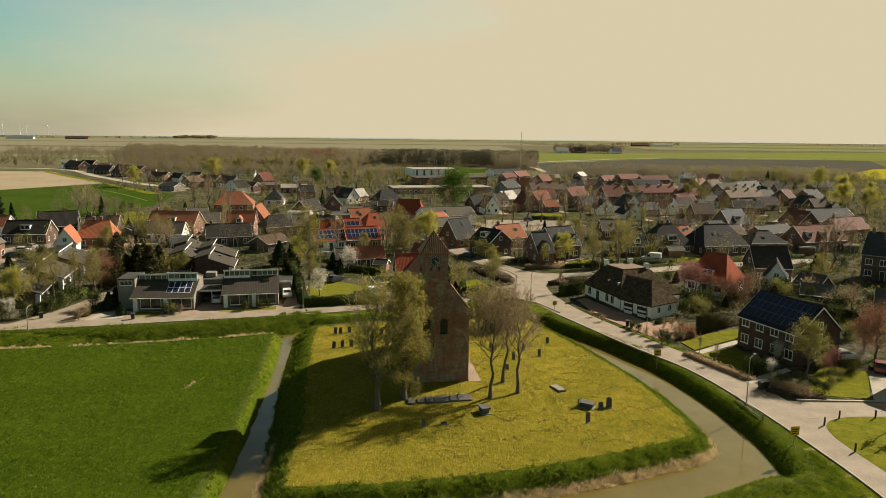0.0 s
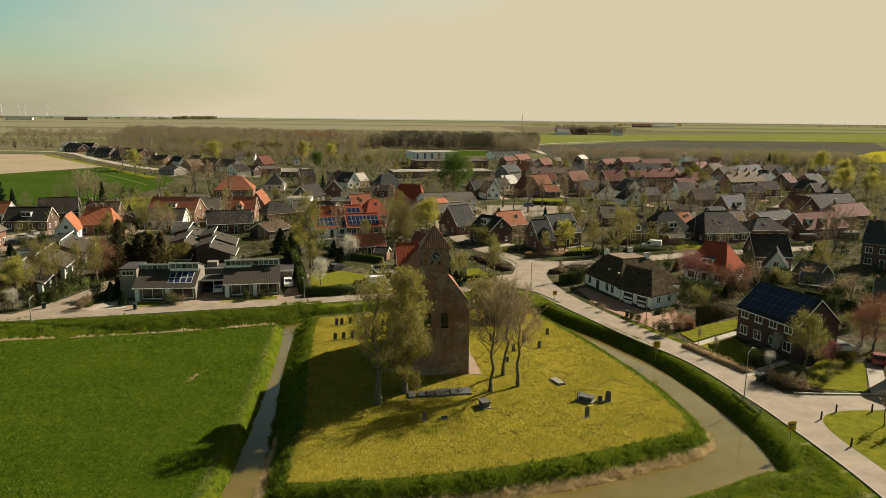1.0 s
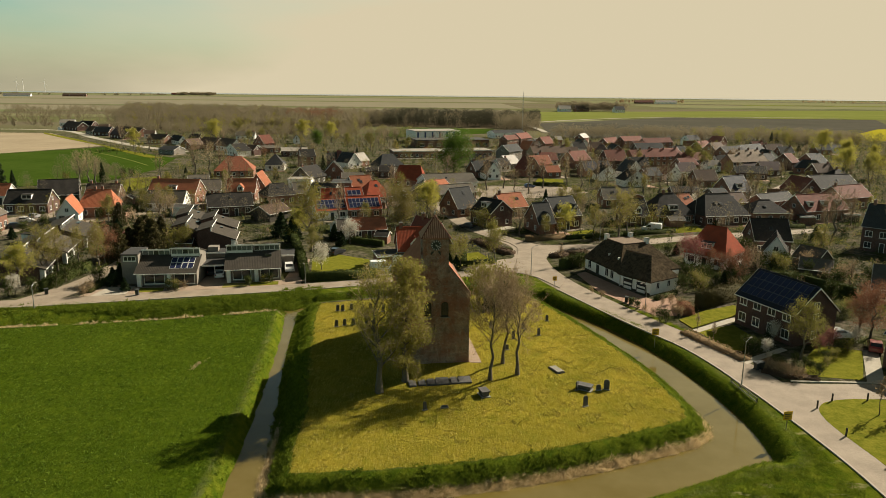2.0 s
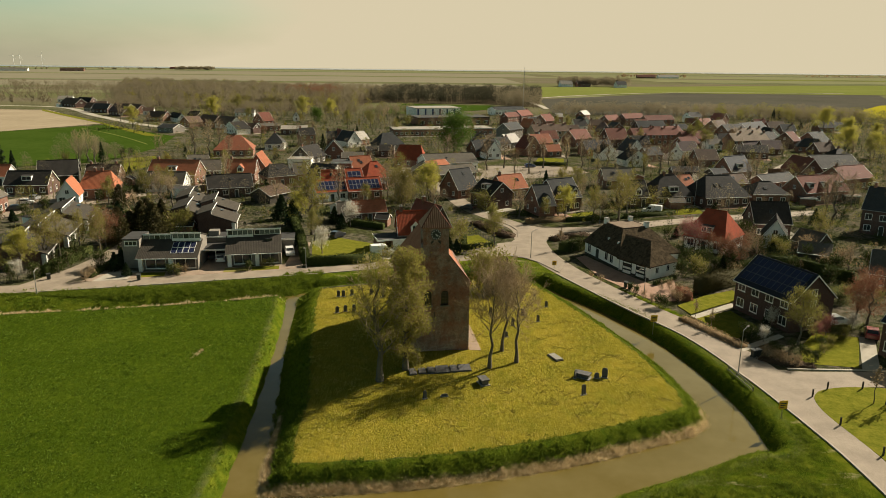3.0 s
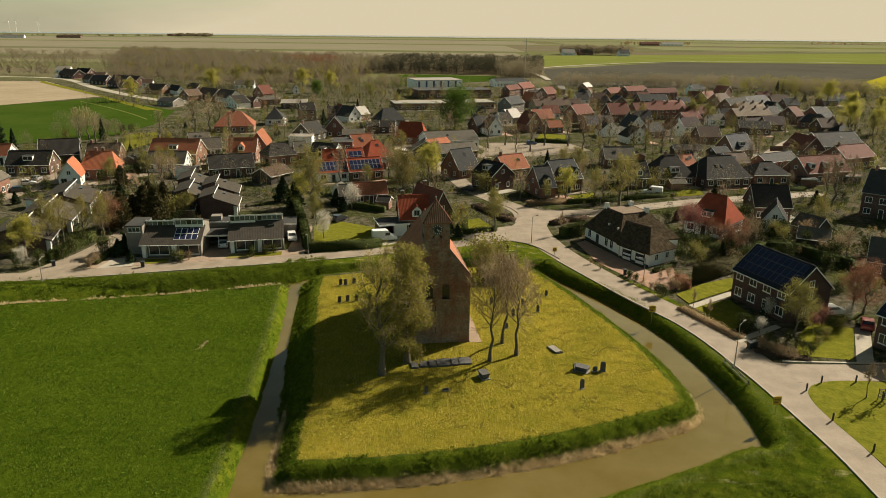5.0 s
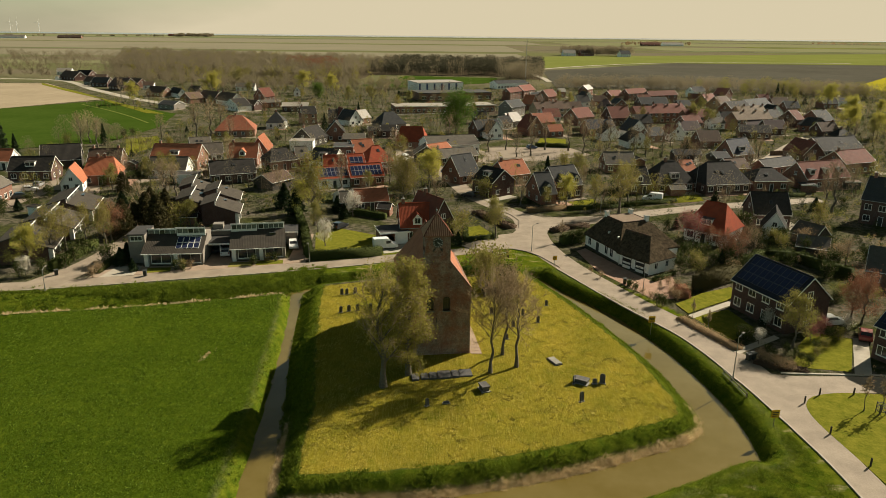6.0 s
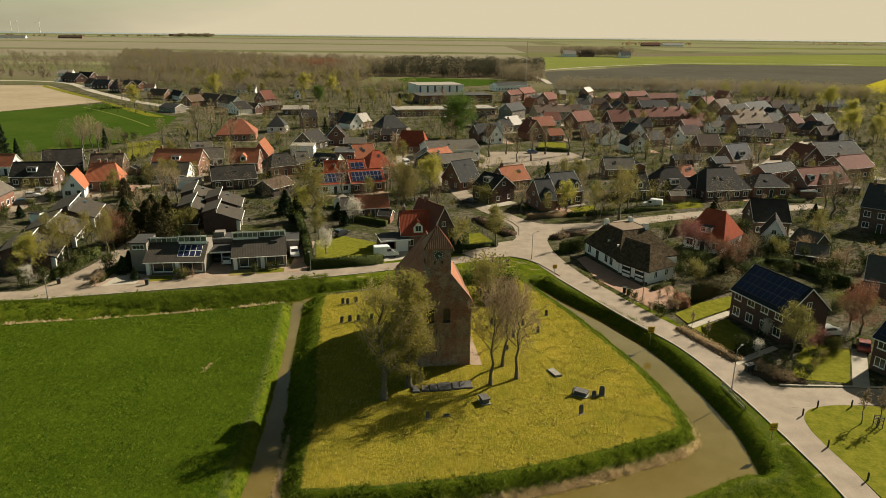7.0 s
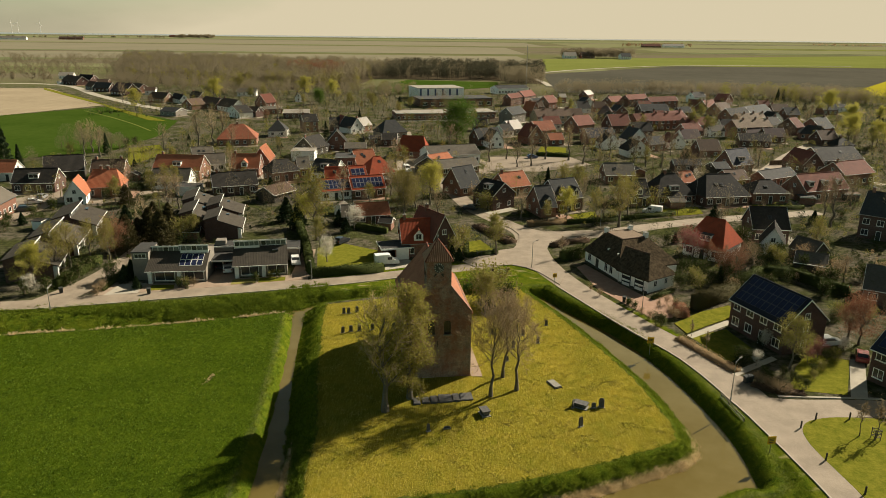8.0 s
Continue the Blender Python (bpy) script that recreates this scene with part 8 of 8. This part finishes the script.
# ---------------------------------------------------------------- woods and far planting
def forest(name, poly, count, h, leaf, label, seed, per=60, size=0.75, girth=3.6, trunk=True):
    """Many small trees as one object: thin trunks and crowns of leaf sprays."""
    rng = np.random.default_rng(seed)
    po = np.array(poly, float)
    lo, hi = po.min(0), po.max(0)
    x, y = rng.uniform(lo[0], hi[0], count * 4), rng.uniform(lo[1], hi[1], count * 4)
    k = polygon_distance(x, y, po) < 0
    x, y = x[k][:count], y[k][:count]
    n = len(x)
    hh = h * rng.uniform(0.65, 1.12, n)
    segs = [((a, b, -0.2), (a + rng.normal() * 0.6, b, 0.8 * c), 0.14, 0.04) for a, b, c in zip(x, y, hh)]
    v1, f1 = frustums(segs, 3)
    X, Y, H = [np.repeat(q, per) for q in (x, y, hh)]
    f = 0.2 + 0.8 * rng.beta(1.6, 1.3, n * per)
    r = girth * np.sqrt(rng.uniform(0, 1, n * per)) * np.sqrt(np.clip(1 - ((f - 0.6) / 0.42) ** 2, 0, 1)) * (H / h)
    a = rng.uniform(0, 2 * math.pi, n * per)
    v2, f2 = leaf_quads(np.stack([X + r * np.cos(a), Y + r * np.sin(a), f * H], 1), size, rng)
    if leaf in ("wood", "bud"):
        c = np.repeat(v2.reshape(-1, 4, 3).mean(1), 4, 0)
        v2 = c + (v2 - c) * [0.75, 0.75, 1.15]
    ob = part(name, array_mesh(name, np.concatenate([v1, v2.reshape(-1, 3)]), np.concatenate([f1, f2 + len(v1)])), LEAF[leaf])
    return tagged(ob, label, "woodland", kind="stuff")


sheet("wood_floor", [(-300, 640), (-150, 552), (-80, 575), (-72, 695), (46, 688), (85, 645), (115, 865), (-60, 905), (-480, 1085)], plain("leaf_litter", (0.085, 0.066, 0.04), (0.055, 0.045, 0.028), 0.05, 0.95, 0.6, 0.0, sheen=0.0), "brown leaf litter under the bare wood", 0.1, "ground")
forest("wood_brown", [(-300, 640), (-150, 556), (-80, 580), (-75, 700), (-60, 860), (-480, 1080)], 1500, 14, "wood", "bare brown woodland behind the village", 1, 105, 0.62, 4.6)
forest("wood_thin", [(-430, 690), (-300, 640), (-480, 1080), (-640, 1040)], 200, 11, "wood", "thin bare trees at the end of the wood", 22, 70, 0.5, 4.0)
forest("wood_dark", [(-75, 700), (46, 690), (85, 650), (112, 860), (-60, 900)], 560, 14, "conifer", "dark dense woodland beside a sports field", 2, 75, 0.7, 4.4)
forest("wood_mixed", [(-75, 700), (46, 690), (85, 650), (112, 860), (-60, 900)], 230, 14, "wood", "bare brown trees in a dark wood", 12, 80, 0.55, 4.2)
forest("wood_copper", [(-150, 690), (-105, 690), (-105, 760), (-170, 760)], 90, 16, "copper", "reddish trees in the wood", 3, 60, 0.55)
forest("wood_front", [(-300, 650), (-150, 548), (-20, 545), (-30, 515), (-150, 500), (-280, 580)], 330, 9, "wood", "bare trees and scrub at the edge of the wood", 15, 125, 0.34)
forest("wood_leafing", [(-300, 640), (-150, 556), (-80, 580), (-75, 700), (-60, 860), (-480, 1080)], 170, 14, "olive", "trees coming into leaf within the wood", 16, 80, 0.45)
forest("wood_spring", [(-230, 600), (-140, 548), (-20, 545), (-30, 530), (-150, 530), (-260, 590)], 42, 9, "spring", "fresh green trees at the edge of the wood", 4, 90, 0.45)
forest("wood_olive", [(-300, 660), (-150, 560), (-60, 575), (-70, 600), (-300, 700)], 80, 12, "olive", "young leafing trees at the wood's edge", 5, 80, 0.5)
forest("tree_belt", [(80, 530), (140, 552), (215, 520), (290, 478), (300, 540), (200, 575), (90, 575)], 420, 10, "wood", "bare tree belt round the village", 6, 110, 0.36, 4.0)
forest("tree_belt_leafing", [(180, 520), (230, 500), (285, 466), (298, 482), (240, 540)], 46, 11, "spring", "leafing trees at the village edge", 7, 130, 0.4, 4.0)
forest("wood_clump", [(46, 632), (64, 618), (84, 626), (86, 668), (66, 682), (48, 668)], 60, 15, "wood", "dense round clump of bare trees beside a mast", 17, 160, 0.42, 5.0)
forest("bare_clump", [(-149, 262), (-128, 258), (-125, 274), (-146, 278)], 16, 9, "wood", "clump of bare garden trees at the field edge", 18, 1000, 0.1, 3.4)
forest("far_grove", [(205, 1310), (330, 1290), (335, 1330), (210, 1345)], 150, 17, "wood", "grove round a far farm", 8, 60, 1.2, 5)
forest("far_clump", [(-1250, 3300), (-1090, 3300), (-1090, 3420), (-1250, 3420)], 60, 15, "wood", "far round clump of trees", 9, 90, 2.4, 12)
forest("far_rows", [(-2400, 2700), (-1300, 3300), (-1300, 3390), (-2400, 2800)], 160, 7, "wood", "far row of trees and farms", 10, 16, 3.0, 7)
forest("far_row_west", [(-420, 640), (-340, 600), (-330, 612), (-420, 660)], 24, 11, "wood", "bare trees along a country road", 11)
forest("far_row_middle", [(560, 2350), (800, 2400), (800, 2480), (560, 2420)], 60, 12, "bud", "trees by far farms", 13, 18, 2.5, 5)
forest("far_dike_trees", [(1500, 3000), (2100, 2900), (2100, 2960), (1500, 3060)], 60, 8, "bud", "row of far trees on the plain", 14, 12, 2.5, 5)

# gardens between the houses
rv = random.Random(21)
KINDS = ["bare_far"] * 8 + ["bare_far2"] * 8 + ["spring2"] * 4 + ["spring"] * 3 + ["yew"] * 3 + ["bush"] * 4 + ["bush_light"] * 2 + ["willow"] + ["conifer"] + ["copper"] + ["white"] + ["bush_dry"] * 2
STREETS = [curve_through(q, 4) for q in ([(18, 150), (24, 154), (40, 161.5), (63, 172), (100, 183)], [(18.6, 150), (18.2, 160), (13, 171), (6, 186), (-1, 215), (-12, 245), (-14, 275), (-20, 330)], [(99.3, 223.0), (112.0, 240.9), (128.6, 264.1), (145.6, 286.0), (160.3, 303.3)])]
made, tries = 0, 0
while made < 150 and tries < 9000:
    tries += 1
    y = 165 + 340 * rv.random() ** 1.35
    x = rv.uniform(-0.5, 0.62) * y
    if (x < -115 and 228 < y < 378) or (x < -195 and y > 370):
        continue
    if any(abs(s.x - x) < 7 and abs(s.y - y) < 7 for s in HOUSE_SPOTS):
        continue
    if any(line_distance(np.array([x]), np.array([y]), s)[0][0] < 5 for s in STREETS):
        continue
    if 8 < x < 54 and 232 < y < 292:
        continue
    k = rv.choice(KINDS)
    tall = TREES[k][5] * rv.uniform(0.5, 0.95)
    plant(k, x, y, tall, z=0.0)
    made += 1



def garden_stuff(name, leaf, count, lo, hi, seed, label, per=44, size=0.18, stem=0.0):
    """Low garden growth round the houses, kept off walls and streets."""
    rng = np.random.default_rng(seed)
    y = 128 + 400 * rng.uniform(0, 1, count * 5) ** 1.25
    x = rng.uniform(-0.62, 0.68, count * 5) * y
    ok = ~((x < -118) & (y > 232) & (y < 374)) & ~((x < -195) & (y >= 374))
    ok &= ~((x > -14) & (x < 34) & (y < 172)) & ~((x > 8) & (x < 54) & (y > 232) & (y < 292))
    ok &= ~((x > -50) & (x < -8) & (y < 158)) & ~((x > 24) & (x < 46) & (y < 142))
    for m, w, d in HOUSE_DIMS:
        c = m @ Vector((w / 2, d / 2, 0))
        ok &= (x - c.x) ** 2 + (y - c.y) ** 2 > (0.36 * (w + d)) ** 2
    for s in STREETS:
        ok &= line_distance(x, y, s)[0] > 4.5
    if stem:
        ok &= y > 178
    x, y = x[ok][:count], y[ok][:count]
    n = len(x)
    h = rng.uniform(lo, hi, n)
    X, Y, H = [np.repeat(q, per) for q in (x, y, h)]
    m = n * per
    f = rng.uniform(0.05 + 0.9 * stem, 1, m)
    r = H * (0.5 - 0.35 * stem) * np.sqrt(rng.uniform(0, 1, m)) * np.sqrt(np.clip(1.05 - f * f, 0, 1))
    a = rng.uniform(0, 2 * math.pi, m)
    v, q = leaf_quads(np.stack([X + r * np.cos(a), Y + r * np.sin(a), f * H], 1), size, rng)
    if stem:
        v1, q1 = frustums([((p, s, -0.2), (p + 0.2, s, 0.75 * k), 0.12, 0.03) for p, s, k in zip(x, y, h)], 3)
        v, q = np.concatenate([v1, v.reshape(-1, 3)]), np.concatenate([q1, q + len(v1)])
    tagged(part(name, array_mesh(name, v, q), LEAF[leaf]), label, "shrubs", kind="stuff")


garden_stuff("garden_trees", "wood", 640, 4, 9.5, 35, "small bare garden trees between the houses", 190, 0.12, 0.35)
garden_stuff("garden_leafing", "olive", 290, 3.5, 7.5, 36, "small leafing garden trees between the houses", 300, 0.11, 0.3)
garden_stuff("garden_growth", "hedge", 1700, 0.6, 2.6, 31, "dark green garden shrubs between the houses", 84, 0.125)
garden_stuff("garden_twigs", "bud", 800, 0.5, 2.4, 32, "brown twiggy garden shrubs between the houses", 100, 0.075)
garden_stuff("garden_fresh", "spring", 450, 0.5, 2.2, 33, "fresh green garden shrubs between the houses", 90, 0.1)
garden_stuff("garden_dark", "dark", 1300, 0.8, 3.6, 34, "dark evergreen garden shrubs between the houses", 90, 0.13)

# small garden sheds behind the houses
for k in range(34):
    s = HOUSE_SPOTS[(k * 5 + 9) % 66]
    t = rv.uniform(0, 360)
    x, y = s.x + 9.5 * math.cos(t), s.y + 9.5 * math.sin(t)
    if y < 150 or any((x - o.x) ** 2 + (y - o.y) ** 2 < 36 for o in HOUSE_SPOTS) or any(line_distance(np.array([x]), np.array([y]), q)[0][0] < 6 for q in STREETS):
        continue
    tn = radians(rv.choice((-10, 5, 80)))
    w = rv.uniform(2.4, 4.5)
    house(x, y, x + w * math.cos(tn), y + w * math.sin(tn), 2.1, rv.uniform(2.2, 3.5), 2.9, rv.choice(("x", "y", "flat")), rv.choice(("dark", "grey", "brown")), rv.choice(("wood_dark", "brick", "wood_dark", "white")), windows=0)


# paved yards and board fences round the houses
for k, (m, w, d) in enumerate(HOUSE_DIMS):
    if m.translation.y < 148:
        continue
    rq = random.Random(k * 17 + 3)
    side = rq.choice((0, 1, 1))
    x0, x1, y0, y1 = ((-0.6, w + 0.6, -rq.uniform(1.6, 4.0), -0.05), (w + 0.05, w + rq.uniform(2.4, 4.0), -3.0, d * 0.8))[side]
    pts = [m @ Vector((x, y, 0)) for x, y in ((x0, y0), (x1, y0), (x1, y1), (x0, y1))]
    sheet("yard", [(p.x, p.y) for p in pts], rq.choice((PAVER, DRIVE, GRAVEL, PAVER)), "small paved yard beside a house", 0.06 + 0.001 * (k % 20), "paving")
    if k % 6 == 0:
        f = thing("fence", m @ pose(-1.5, d + rq.uniform(2, 5), 0, 0, 0, rq.choice((0, 0, 90))), "brown board garden fence with square posts", "fence", "garden fences")
        n = rq.randint(4, 7)
        for q in range(n):
            part("panel", Geo().box(q * 1.8 + 0.05, -0.02, 0.05, q * 1.8 + 1.75, 0.02, 1.7), BOARD, f)
            part("post", Geo().box(q * 1.8 - 0.05, -0.05, -0.2, q * 1.8 + 0.05, 0.05, 1.8), WALL["wood_dark"], f)

sheet("sea", [(-4900, 4200), (4900, 4200), (4900, 4960), (-4900, 4960)], plain("sea_water", (0.2, 0.21, 0.2), (0.24, 0.24, 0.22), 0.002, 0.3, 0.01, 0.0), "pale grey tidal sea along the horizon", 0.4, "sea", 0.2)

TAN = plain("pale_stubble", (0.165, 0.148, 0.098), (0.195, 0.172, 0.115), 0.006, 0.95, 0.08, 0.0, sheen=0.0)
OLIVE = plain("thin_grass", (0.15, 0.15, 0.075), (0.175, 0.168, 0.085), 0.006, 0.95, 0.08, 0.0, sheen=0.0)
DEEP = plain("winter_crop", (0.11, 0.125, 0.055), (0.13, 0.14, 0.065), 0.006, 0.95, 0.08, 0.0, sheen=0.0)
BANDS = ((-2600, 200, 880, 960, OLIVE), (-2600, -600, 965, 1060, DEEP), (-2700, 130, 1120, 1400, TAN), (-2700, 150, 1410, 1500, DEEP), (-2800, 160, 1510, 2100, TAN), (-2900, 500, 2120, 2260, OLIVE),
         (-3000, 300, 2280, 3000, TAN), (-3200, 2000, 3020, 3250, DEEP), (-3400, 3400, 3270, 3700, OLIVE), (-3600, 3600, 3720, 3900, DEEP),
         (560, 2400, 1660, 1720, DEEP), (170, 1500, 1640, 1655, TAN), (520, 2500, 1740, 2100, OLIVE), (900, 2600, 2120, 2240, CROP2), (400, 2700, 2280, 2900, OLIVE), (300, 2400, 2920, 3000, TAN))
for k, (x0, x1, y0, y1, mt) in enumerate(BANDS):
    tilt = 0.05 * (x1 - x0) * (1 if k % 2 else -0.6) * 0.4
    sheet("field_band", [(x0, y0), (x1, y0 + tilt), (x1, y1 + tilt), (x0, y1)], mt, "wide flat field in the far distance", 0.12 + 0.02 * k, "field")
strip_road("field_path", [(-206, 400), (-178, 372), (-155, 346), (-137, 323)], 0.7, CROP2, "thin pale track through the crop", 0.19)
strip_road("farm_track", [(88, 620), (110, 830), (330, 1040), (600, 1080)], 5, GRAVEL, "pale farm track between fields", 0.5)
sheet("junction", [(3.4, 137.2), (6.6, 140.6), (11.8, 145.6), (14.6, 146.8), (16.4, 151), (17.0, 158.0), (15.7, 162.8), (12.6, 168), (16.6, 168.5), (19.2, 164.0), (23.2, 160.7), (29.8, 161.5), (35.4, 162.7), (34.3, 158.0), (27.5, 156.1), (23.2, 151.0), (21.6, 145.0), (21.7, 140.3), (22.9, 135.1), (23.6, 130), (21.5, 124.2), (18.4, 131.2), (16.1, 134.0), (13.3, 135.6), (9.5, 134.9), (6, 134)], PAVER, "pale brick-paved road junction", 0.049, "road")
